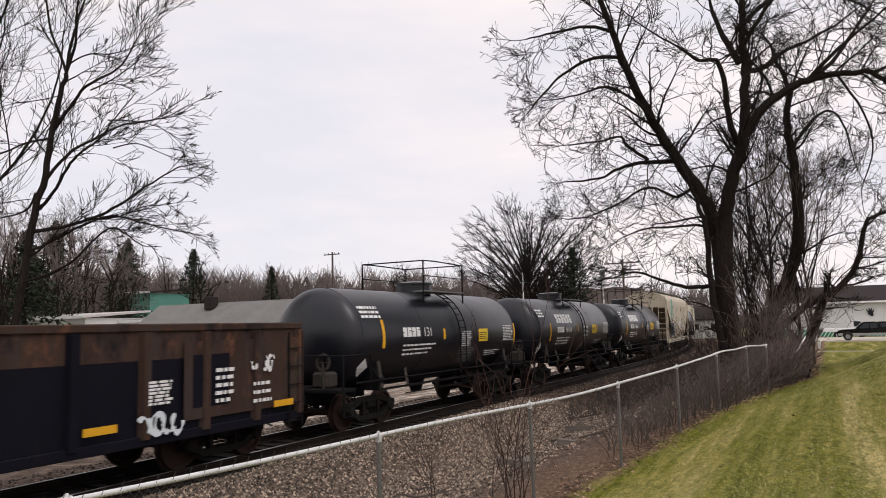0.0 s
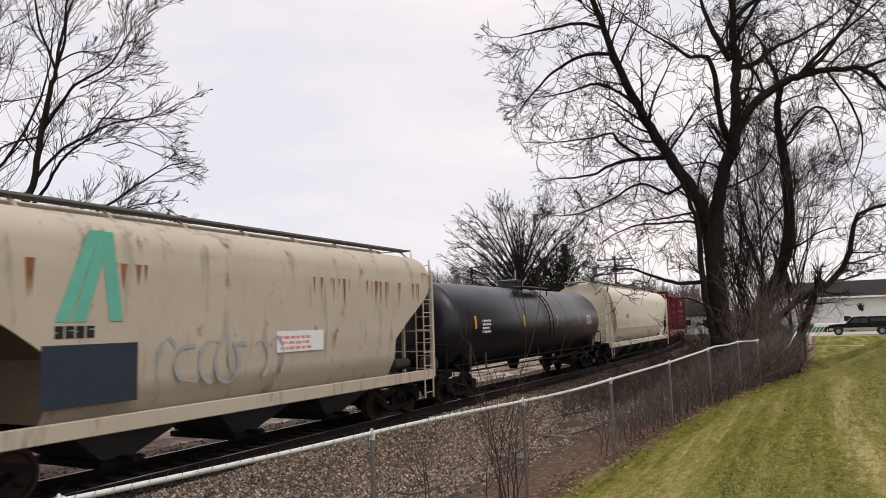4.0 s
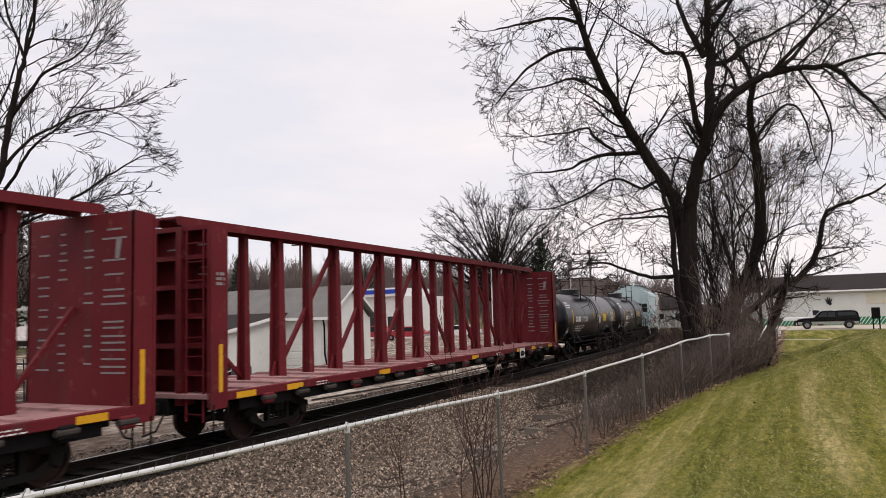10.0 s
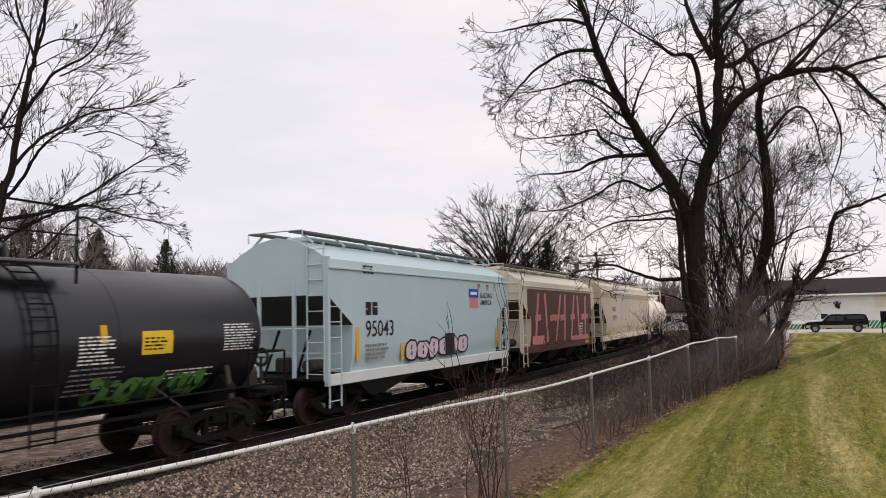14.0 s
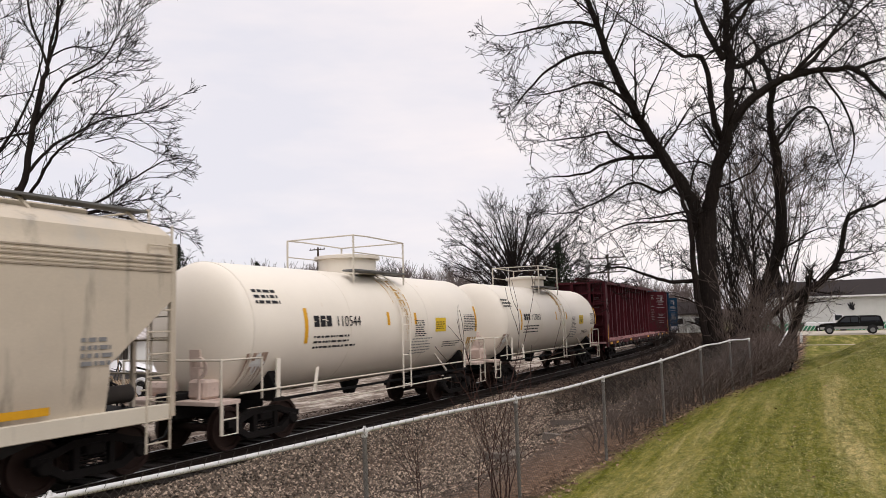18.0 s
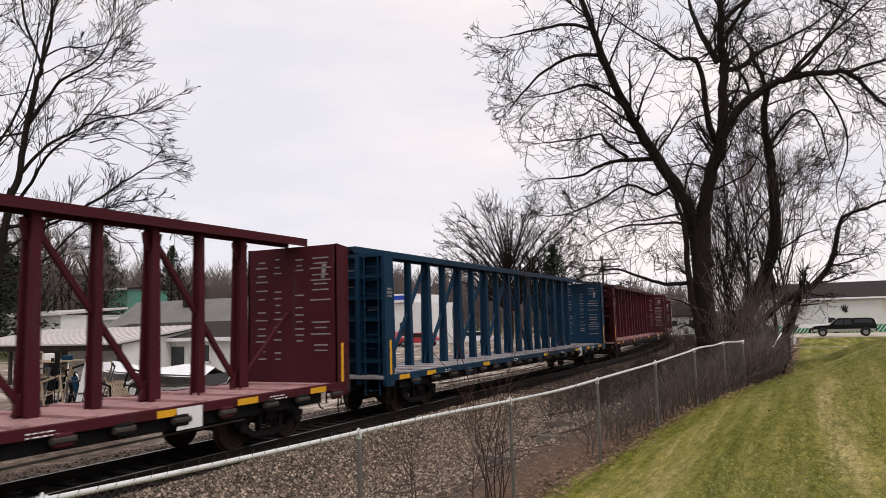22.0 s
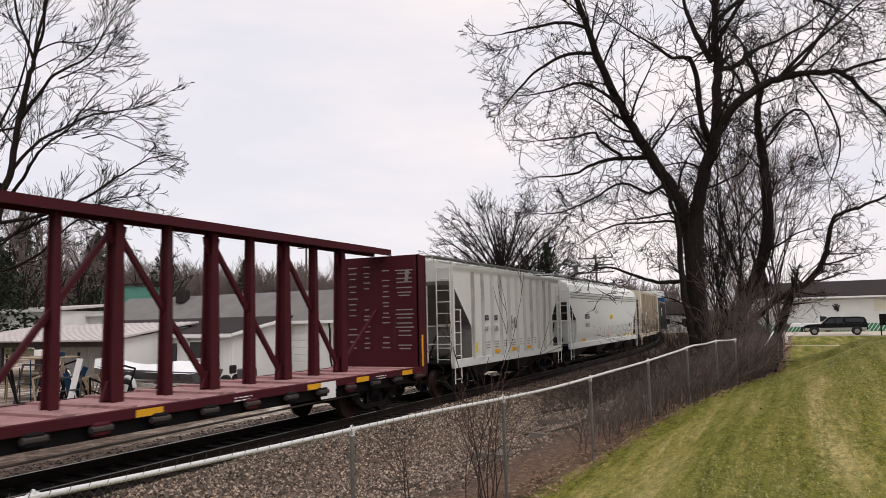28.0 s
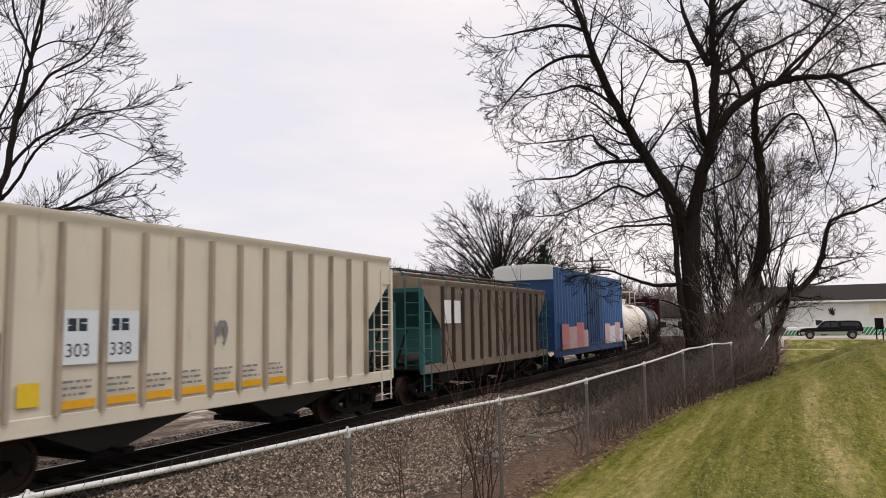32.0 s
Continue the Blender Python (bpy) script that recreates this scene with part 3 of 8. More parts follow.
def stones(name, label, count, place, size, mat, seed):
    """Loose broken stones scattered by place(rng) -> (x, y)."""
    rng = random.Random(seed)
    base = [(1, 0, 0), (-1, 0, 0), (0, 1, 0), (0, -1, 0), (0, 0, 1), (0, 0, -0.6)]
    tri = [(0, 2, 4), (2, 1, 4), (1, 3, 4), (3, 0, 4), (2, 0, 5), (1, 2, 5), (3, 1, 5), (0, 3, 5)]
    vs, fs = [], []
    for _ in range(count):
        x, y = place(rng)
        r = rng.uniform(*size)
        a = rng.uniform(0, 6.28)
        ca, sa = math.cos(a), math.sin(a)
        z = ground_z(x, y) + r * 0.15
        n0 = len(vs)
        for px, py, pz in base:
            k = r * rng.uniform(0.6, 1.25)
            vs.append((x + (px * ca - py * sa) * k, y + (px * sa + py * ca) * k, z + pz * k * 0.8))
        fs += [tuple(i + n0 for i in f) for f in tri]
    me = bpy.data.meshes.new(name)
    me.from_pydata(vs, [], fs)
    me.materials.append(mat)
    return tagged(new(name, me), label, "gravel", kind="stuff")


def island_colour(mat, dark, light):
    """Colours each loose piece of a joined mesh by its own random value."""
    n, l = mat.node_tree.nodes, mat.node_tree.links
    g = n.new("ShaderNodeNewGeometry")
    r = n.new("ShaderNodeValToRGB")
    r.color_ramp.elements[0].color, r.color_ramp.elements[1].color = (*dark, 1), (*light, 1)
    mid = r.color_ramp.elements.new(0.65)
    mid.color = (*[d * 0.62 + 0.38 * k for d, k in zip(dark, light)], 1)
    l.new(g.outputs["Random Per Island"], r.inputs["Fac"])
    l.new(r.outputs["Color"], n["Principled BSDF"].inputs["Base Color"])


island_colour(M["stone"], (0.020, 0.015, 0.011), (0.53, 0.415, 0.32))
island_colour(M["old_stone"], (0.014, 0.011, 0.009), (0.25, 0.19, 0.15))
island_colour(M["leaf"], (0.07, 0.04, 0.027), (0.40, 0.27, 0.18))
island_colour(M["blade"], (0.095, 0.110, 0.011), (0.46, 0.40, 0.17))
def bank(r):
    x = r.uniform(1, 26)
    low = fence_y(x) + 0.35 + 3.6 * ease(5.5, 11, x) * r.random() ** 0.35
    return x, low + (10.5 - low) * r.random() ** 0.85


stones("ballast", "grey-brown crushed stone ballast beside the track", 50000, bank, (0.018, 0.045), M["stone"], 11)
stones("far_ballast", "crushed stone ballast along the bend and past the track", 9000, lambda r: (r.uniform(3, 60), r.choice((r.uniform(8.6, 10.3), r.uniform(13.1, 15.2)))), (0.025, 0.05), M["old_stone"], 12)


def build_grass():
    rng = random.Random(5)
    vs, fs = [], []
    for _ in range(210000):
        x = 4.5 + 34 * rng.random() ** 1.7
        y = fence_y(x) + 0.03 - (x * 0.2 + 3.4) * rng.random()
        if noise.noise((x * 1.2, y * 1.2, 9)) < -0.45 and y > fence_y(x) - 0.5:
            continue
        z = ground_z(x, y) - 0.005
        h, w = rng.uniform(0.018, 0.042) * (1 + 0.012 * x), rng.uniform(0.0025, 0.005) * (1 + 0.035 * x)
        a, t = rng.uniform(0, 6.28), rng.uniform(0.8, 2.2)
        dx, dy = math.cos(a), math.sin(a)
        n0 = len(vs)
        vs += [(x - dy * w, y + dx * w, z), (x + dy * w, y - dx * w, z), (x + dx * h * t, y + dy * h * t, z + h * 0.45)]
        fs.append((n0, n0 + 1, n0 + 2))
    me = bpy.data.meshes.new("grass")
    me.from_pydata(vs, [], fs)
    me.normals_split_custom_set_from_vertices([(0, 0, 1)] * len(vs))
    me.materials.append(M["blade"])
    tagged(new("grass", me), "short mown grass, green with straw-coloured patches", "grass", kind="stuff")


build_grass()


def build_leaves():
    rng = random.Random(6)
    g = Geo()
    for _ in range(5200):
        x = 6 + 26 * rng.random()
        y = fence_y(x) + 0.08 + rng.gauss(0.0, 0.15) + (rng.uniform(0.0, 2.6) if rng.random() < 0.3 else 0.0)
        if noise.noise((x * 0.9, 2.0, 7)) < -0.2 and y < fence_y(x) + 0.1:
            continue
        if rng.random() < 0.015:
            y = fence_y(x) - rng.uniform(0.1, 4.0)
        z = ground_z(x, y) + 0.012 + rng.uniform(0, 0.03)
        m = Euler((rng.uniform(-0.5, 0.5), rng.uniform(-0.5, 0.5), rng.uniform(0, 6.28))).to_matrix()
        r = rng.uniform(0.018, 0.042)
        pts = [(-r, 0, 0), (-0.2 * r, -0.55 * r, 0.15 * r), (r, 0, 0), (-0.2 * r, 0.55 * r, 0.15 * r)]
        g.add([m @ Vector(p) + Vector((x, y, z)) for p in pts], [(0, 1, 2, 3)])
    me = g.mesh("fallen_leaves")
    me.materials.append(M["leaf"])
    tagged(new("fallen_leaves", me), "dry brown fallen leaves along the fence foot", "leaves", kind="stuff")


build_leaves()


# ---- chain-link fence ----
def build_fence():
    fence = thing("chain_link_fence", "galvanised chain-link fence with a top rail, beside the lawn", "fence")
    top = lambda x: 1.655 + 0.27 * ease(8.5, 18.0, x) - 0.05 * ease(18.6, 20.2, x)
    posts = [-2.6, 0.0, 2.6, 5.17, 7.75, 10.3, 12.9, 15.35, 17.8, 19.8]
    rng = random.Random(3)
    for x in posts:
        lean = rng.uniform(-0.02, 0.06)
        z0, y = fence_foot(x), fence_y(x)
        p = part("post", Geo().tube([(x + lean, y, z0 - 0.1), (x, y, top(x) - 0.03)], 0.021, 10), M["post"], fence, smooth=True)
        part("post_cap", Geo().tube([(x, y, top(x) - 0.05), (x, y, top(x) + 0.0), (x, y, top(x) + 0.04)], [0.026, 0.026, 0.01], 10), M["galv"], p, smooth=True)
    xs = list(np.arange(-2.6, FENCE_END + 0.1, 0.45))
    part("top_rail", Geo().tube([(x, fence_y(x), top(x) + 0.008 * math.sin(x * 1.3) + 0.014 * math.sin(x * 2.9) * ease(13, 17, x)) for x in xs], 0.0185, 10), M["galv"], fence, "bright galvanised top rail", smooth=True)
    for x in posts[:8]:
        part("rail_clamp", Geo().tube([(x - 0.03, fence_y(x), top(x)), (x + 0.03, fence_y(x), top(x))], 0.025, 8), M["galv"], fence)
    g = Geo()
    step = 0.056
    for k in range(int((FENCE_END + 2.6) / step)):
        x0 = -2.6 + k * step
        for s in (1, -1):
            pts = []
            for f in (0.0, 0.5, 1.0):
                x = min(max(x0 + s * 1.08 * f, -2.6), FENCE_END)
                z0 = fence_foot(x) + 0.03
                pts.append((x, fence_y(x) - 0.035, z0 + (top(x) - 0.005 - z0) * f))
            g.tube(pts, 0.0016, 3, False)
        # twisted ends of the wires stand above the rail
        if k % 2 == 0 and x0 < 9:
            g.tube([(x0, fence_y(x0) - 0.03, top(x0)), (x0 + 0.03, fence_y(x0) - 0.025, top(x0) + 0.05)], 0.0022, 3, False)
    part("wire_mesh", g, M["wire"], fence, "woven wire mesh")
    part("loose_rail", Geo().tube([(23.9, 0.98, 1.50), (25.0, 0.72, 1.96)], 0.02, 8), M["galv"], fence, "loose end of the top rail, tilted")
    part("leaning_stake", Geo().tube([(25.0, 0.80, 0.52), (25.3, 0.62, 1.08)], 0.035, 8), M["frame"], fence, "dark leaning stake")


build_fence()


# ---- trees ----
class Wood:
    """Collects thick limbs and thin twigs of one plant."""

    def __init__(self, seed, least=0.004, inside=None):
        self.least, self.inside = least, inside
        self.r, self.trunk, self.twig = random.Random(seed), Geo(), Geo()

    def limb(self, pts, radii, n=None):
        if radii[0] > 0.035:
            self.trunk.tube(pts, radii, n or (10 if radii[0] > 0.15 else 6), True)
        else:
            self.twig.tube(pts, radii, 3, False)

    def shoot(self, p, d, length, rad, level, lift=0.12, wob=0.28, kids=(5, 4, 3), ratio=0.55, segs=6, spread=(0.5, 1.1)):
        r = self.r
        p, d = Vector(p), Vector(d).normalized()
        segs = max(4, segs - (0 if level > 1 else 2))
        pts, step = [p.copy()], length / segs
        dirs = [d.copy()]
        curl = Vector((r.gauss(0, wob), r.gauss(0, wob), r.gauss(0, wob * 0.7))) * 0.8
        for _ in range(segs):
            if r.random() < 0.22:
                curl = curl * -0.7
            d = (d + curl + Vector((r.gauss(0, wob), r.gauss(0, wob), r.gauss(0, wob * 0.7))) * 0.45 + Vector((0, 0, lift * r.uniform(0.2, 1.4)))).normalized()
            p = p + d * step
            pts.append(p.copy())
            dirs.append(d.copy())
            if self.inside and not self.inside(p):
                break
        segs = len(pts) - 1
        radii = [max(rad * (1 - 0.7 * i / segs), self.least * 0.7) for i in range(segs + 1)]
        self.limb(pts, radii)
        if level > 0:
            for k in range(kids[-level] if level <= len(kids) else kids[0]):
                f = r.uniform(0.25, 1.0)
                i = min(int(f * segs), segs - 1)
                q = pts[i].lerp(pts[i + 1], f * segs - i)
                self.shoot(q, self.turn(dirs[i + 1], r.uniform(*spread)), length * ratio * r.uniform(0.7, 1.25), max(radii[i] * 0.55, self.least), level - 1, lift, wob, kids, ratio, segs, spread)
        return pts, dirs

    def turn(self, d, angle):
        r = self.r
        ax = Vector((r.gauss(0, 1), r.gauss(0, 1), r.gauss(0, 1)))
        ax = d.cross(ax)
        if ax.length < 1e-4:
            return d
        return Matrix.Rotation(angle, 3, ax.normalized()) @ d

    def guided(self, pts, r0, r1, every, length, level, tip=True, fan=(0.6, 1.3), **kw):
        """A limb along given points, smoothed, with shoots along it."""
        pts = [Vector(p) for p in pts]
        fine = []
        for i in range(len(pts) - 1):
            a, b = pts[max(i - 1, 0)], pts[i]
            c, d = pts[i + 1], pts[min(i + 2, len(pts) - 1)]
            for k in range(4):
                t = k / 4
                fine.append(0.5 * ((2 * b) + (c - a) * t + (2 * a - 5 * b + 4 * c - d) * t * t + (3 * b - a - 3 * c + d) * t ** 3))
        fine.append(pts[-1])
        jit = min(0.03, r0 * 0.16)
        fine = [p + Vector((self.r.gauss(0, jit), self.r.gauss(0, jit), self.r.gauss(0, jit))) for p in fine]
        m = len(fine) - 1
        radii = [r0 + (r1 - r0) * i / m for i in range(m + 1)]
        self.limb(fine, radii, 12 if r0 > 0.2 else 8)
        total = sum((b - a).length for a, b in zip(fine, fine[1:]))
        for k in range(int(total / every)):
            f = self.r.uniform(0.12, 1.0)
            i = min(int(f * m), m - 1)
            d = (fine[i + 1] - fine[i]).normalized()
            self.shoot(fine[i].lerp(fine[i + 1], 0.5), self.turn(d, self.r.uniform(*fan)), length * self.r.uniform(0.5, 1.2), max(min(radii[i] * 0.35, 0.06), 0.012), level, **kw)
        if tip:
            self.shoot(fine[-1], fine[-1] - fine[-2], length * 1.1, r1 * 0.9, level, **kw)

    def done(self, name, label, category="tree", bark="bark", twig="twig", group="", m=None):
        t = thing(name, label, category, group, m)
        if self.trunk.v:
            part("trunk", self.trunk, M[bark], t, smooth=True)
        part("crown", self.twig, M[twig], t, "bare leafless twigs")
        return t


RIGHT = Vector((0.468, -0.884, 0))
DEEP = Vector((0.884, 0.468, 0))


def face_plane(base):
    """Points of a tree given as metres sideways, up and deep from its foot."""
    base = Vector(base)
    return lambda s, z, d=0.0: base + RIGHT * s + DEEP * d + Vector((0, 0, z))


def build_big_tree():
    foot = Vector((29.93, 3.58, 0.0))

    def inside(p):
        """The crown's uneven left and lower edge."""
        q = p - foot
        return q.dot(RIGHT) > -(6.3 + 0.42 * (q.z - 7.5)) + 0.9 * noise.noise((q.z * 0.5, q.dot(DEEP) * 0.3, 2.0))

    w = Wood(21, 0.0125, inside)
    at = face_plane(foot)
    kw = dict(lift=0.012, wob=0.19, kids=(7, 4), ratio=0.45, segs=10, spread=(0.4, 1.05), fan=(0.5, 1.25))
    G = lambda pts, r0, r1, every=0.47, length=2.7, level=2, tip=True: w.guided([at(*p) for p in pts], r0, r1, every, length, level, tip, **kw)
    G([(0.1, -0.1), (0.1, 2.0), (0.05, 4.0), (0.1, 6.3)], 0.44, 0.31, 1.0, 1.6, 1, False)
    G([(0.0, 4.6), (-0.1, 5.9, 0.05), (-0.4, 7.1, 0.1), (-1.18, 8.6, 0.2), (-1.83, 9.76, 0.4), (-2.72, 11.5, 0.3), (-3.46, 13.3, 0.2), (-3.9, 14.5), (-4.6, 16.4, -0.3)], 0.29, 0.09)
    G([(0.1, 4.6), (0.15, 5.9), (0.3, 7.1, -0.1), (0.68, 8.6, -0.3), (0.96, 9.6, -0.5), (1.1, 10.8, -0.5), (1.26, 12.3, -0.4), (1.33, 13.6, -0.3), (1.5, 15.6)], 0.32, 0.11)
    G([(0.96, 9.6, -0.4), (1.55, 10.5, -0.7), (2.4, 11.2, -1.0), (3.3, 11.6, -1.2), (4.3, 11.74, -1.4), (5.5, 11.7, -1.6), (6.4, 10.9, -1.6), (7.4, 10.0, -1.4)], 0.20, 0.05)
    G([(1.1, 12.6, -0.4), (0.65, 13.9, 0.0), (0.4, 15.2, 0.4)], 0.15, 0.07)
    G([(1.25, 12.2, -0.4), (1.6, 12.4, -0.2), (2.4, 12.7, 0.2), (3.3, 13.4, 0.6), (4.5, 14.0, 0.9), (6.0, 14.8, 1.0)], 0.13, 0.04)
    G([(3.3, 11.6, -1.2), (4.0, 12.4, -1.6), (5.2, 13.4, -2.0), (6.4, 14.4, -2.2)], 0.09, 0.03)
    G([(-1.4, 8.9, 0.3), (-1.83, 8.95, 0.6), (-2.7, 9.0, 0.9), (-3.5, 8.87, 1.2), (-4.3, 8.5, 1.4), (-5.6, 8.4, 1.5)], 0.11, 0.03)
    G([(-2.4, 9.1, 0.8), (-3.3, 9.67, 0.6), (-3.6, 10.0, 0.4), (-4.5, 9.76, 0.2), (-5.8, 9.6, 0.0)], 0.07, 0.025)
    G([(0.85, 9.4, -0.3), (0.5, 9.7, -0.7), (0.2, 10.8, -1.0), (0.0, 12.0, -1.3), (-0.37, 12.4, -1.5), (-1.1, 12.3, -1.8), (-1.9, 12.8, -2.0)], 0.14, 0.045)
    G([(-3.4, 13.2, 0.2), (-4.5, 13.35, 0.6), (-5.7, 12.85, 1.0), (-6.5, 12.1, 1.2), (-7.2, 11.3, 1.2)], 0.08, 0.025)
    G([(-3.75, 14.2, 0.0), (-4.9, 14.3, -0.4), (-6.25, 13.9, -0.8), (-7.4, 13.6, -1.0)], 0.08, 0.025)
    G([(-0.8, 7.9, 0.1), (-1.4, 7.5, 0.6), (-2.4, 8.0, 1.0), (-3.6, 7.4, 1.4), (-4.8, 6.95, 1.6), (-5.8, 6.9, 1.8)], 0.07, 0.02)
    G([(-0.3, 6.1), (-0.95, 6.2, -0.4), (-2.1, 6.1, -0.9), (-3.3, 6.0, -1.2), (-4.3, 5.6, -1.4)], 0.06, 0.02)
    G([(-2.2, 10.5, 0.3), (-3.2, 11.2, -0.5), (-4.4, 11.6, -1.0), (-5.6, 11.2, -1.3), (-6.6, 11.0, -1.4)], 0.07, 0.02)
    G([(-0.35, 3.9), (-1.4, 3.8, -0.4), (-2.4, 4.0, -0.8), (-3.6, 4.4, -1.0), (-4.6, 4.2, -1.2)], 0.09, 0.02, 0.5, 1.6, 2)
    G([(-0.3, 1.5, -0.3), (-0.6, 3.8, -0.4), (-0.7, 5.6, -0.5), (-1.0, 7.2, -0.5), (-1.6, 8.6, -0.6)], 0.14, 0.06, 0.7, 1.6, 1)
    G([(1.3, 13.4, -0.3), (2.0, 14.6, -1.0), (3.2, 16.0, -1.4)], 0.10, 0.04)
    G([(0.3, 7.4, -0.1), (0.9, 7.6, -0.8), (1.6, 8.0, -1.4), (2.0, 8.9, -1.6)], 0.05, 0.02)
    G([(3.3, 11.6, -1.2), (4.6, 12.5, -0.6), (5.8, 13.9, -0.2), (7.0, 15.4, 0.2)], 0.10, 0.04)
    G([(1.4, 14.4, -0.2), (2.6, 15.4, 0.4), (4.2, 16.2, 0.8), (6.0, 16.0, 1.0), (7.6, 15.3, 1.2)], 0.10, 0.035)
    G([(5.5, 11.7, -1.6), (7.0, 12.2, -1.4), (8.4, 12.4, -1.0), (9.6, 11.8, -0.8)], 0.07, 0.025)
    G([(4.3, 11.7, -1.4), (5.4, 10.4, -1.0), (5.8, 9.0, -0.8), (5.4, 7.6, -0.6)], 0.05, 0.02)
    w.done("large_bare_tree", "large old leafless tree with dark spreading limbs", "tree")
    w = Wood(22, 0.0125)
    at2 = face_plane((33.2, 3.3, 0.1))
    G2 = lambda pts, r0, r1, every=0.5, length=2.0, level=2: w.guided([at2(p[0] * 1.1, p[1] * 1.08, p[2] if len(p) > 2 else 0.0) for p in pts], r0, r1, every, length, level, **kw)
    G2([(-0.1, -0.1), (0.6, 1.6), (1.6, 3.2), (2.36, 5.0), (2.45, 6.7), (2.5, 8.4), (2.3, 9.6), (2.3, 10.65), (2.5, 11.5), (2.1, 12.6)], 0.33, 0.08, 0.6)
    G2([(0.9, 1.4), (2.2, 2.6, -0.3), (3.5, 3.4, -0.6), (4.2, 4.2, -0.7), (4.4, 5.0, -0.8), (4.7, 6.0, -0.9), (5.6, 6.3, -1.0), (6.5, 6.7, -1.2)], 0.16, 0.05, 0.45, 1.6, 2)
    G2([(2.4, 8.6), (2.7, 9.3, 0.3), (3.5, 10.2, 0.6), (4.25, 10.8, 0.8), (5.0, 10.4, 1.0), (5.4, 8.8, 1.1)], 0.09, 0.03)
    G2([(2.38, -0.2), (2.33, 0.9), (2.78, 2.0), (3.00, 2.9, -0.3)], 0.24, 0.15, 0.9, 1.2)
    G2([(1.4, 2.6), (1.2, 4.6, 0.6), (0.9, 6.6, 1.0), (1.0, 8.6, 1.2)], 0.09, 0.03, 0.4)
    w.done("leaning_bare_tree", "leaning leafless tree growing close to the larger tree", "tree")


def bare_tree(name, label, base, height, spread, seed, bark="bark", twig="twig_grey", forks=6, level=3, kids=(5, 5, 4), first=0.25, rad=None, least=0.02):
    w = Wood(seed, least)
    base = Vector(base)
    rad = rad or height * 0.02
    pts = [base + Vector((w.r.gauss(0, 0.02) * height * k, w.r.gauss(0, 0.02) * height * k, height * 0.62 * k)) for k in (0, 0.25, 0.5, 0.75, 1)]
    w.limb(pts, [rad, rad * 0.85, rad * 0.65, rad * 0.5, rad * 0.35], 8)
    for k in range(forks):
        f = first + (1 - first) * (k + 0.5) / forks
        i = min(int(f * 4), 3)
        q = pts[i].lerp(pts[i + 1], f * 4 - i)
        a = k * 2.4 + w.r.uniform(-0.4, 0.4)
        d = Vector((math.cos(a) * spread, math.sin(a) * spread, 1.0 + 0.5 * f))
        w.shoot(q, d, height * 0.48 * w.r.uniform(0.8, 1.15) * (1.15 - 0.4 * f), rad * 0.42, level, 0.10, 0.16, kids, 0.5, 6, (0.35, 0.8))
    w.shoot(pts[-1], (0, 0, 1), height * 0.4, rad * 0.35, level, 0.10, 0.16, kids, 0.5, 6, (0.35, 0.8))
    return w.done(name, label, "tree", bark, twig)


def dome_tree(name, label, base, height, radius, seed, limbs=36):
    """A short trunk that breaks into many limbs, which reach out to a round crown."""
    w = Wood(seed, 0.028)
    base = Vector(base)
    mid, ry = height * 0.60, height * 0.37
    trunk = [base + Vector((w.r.gauss(0, 0.1) * k, w.r.gauss(0, 0.1) * k, height * 0.6 * k)) for k in (0, 0.2, 0.4, 0.6, 0.8, 1.0)]
    w.limb(trunk, [height * 0.024, height * 0.021, height * 0.018, height * 0.014, height * 0.010, height * 0.006], 9)
    for k in range(limbs):
        up = -0.62 + 1.60 * (k + 0.5) / limbs
        a = k * 2.39996 + w.r.uniform(-0.3, 0.3)
        side = math.sqrt(max(1 - up * up, 0)) * radius * w.r.uniform(0.88, 1.02)
        tip = base + Vector((math.cos(a) * side, math.sin(a) * side, mid + up * ry))
        f = 0.36 + 0.5 * max(up, 0.0) + w.r.uniform(-0.06, 0.06)
        i = min(int(f * 5), 4)
        start = trunk[i].lerp(trunk[i + 1], f * 5 - i)
        d = tip - start
        bow = Vector((0, 0, 0.10 * d.length * (1 - abs(up))))
        w.guided([start, start + d * 0.3 + bow * 0.6, start + d * 0.65 + bow, tip], height * 0.0085, 0.045, 0.65, radius * 0.26, 2, fan=(0.3, 0.8), lift=0.03, wob=0.08, kids=(4, 3), ratio=0.45, segs=6, spread=(0.3, 0.7))
    return w.done(name, label, "tree", "bark", "twig")


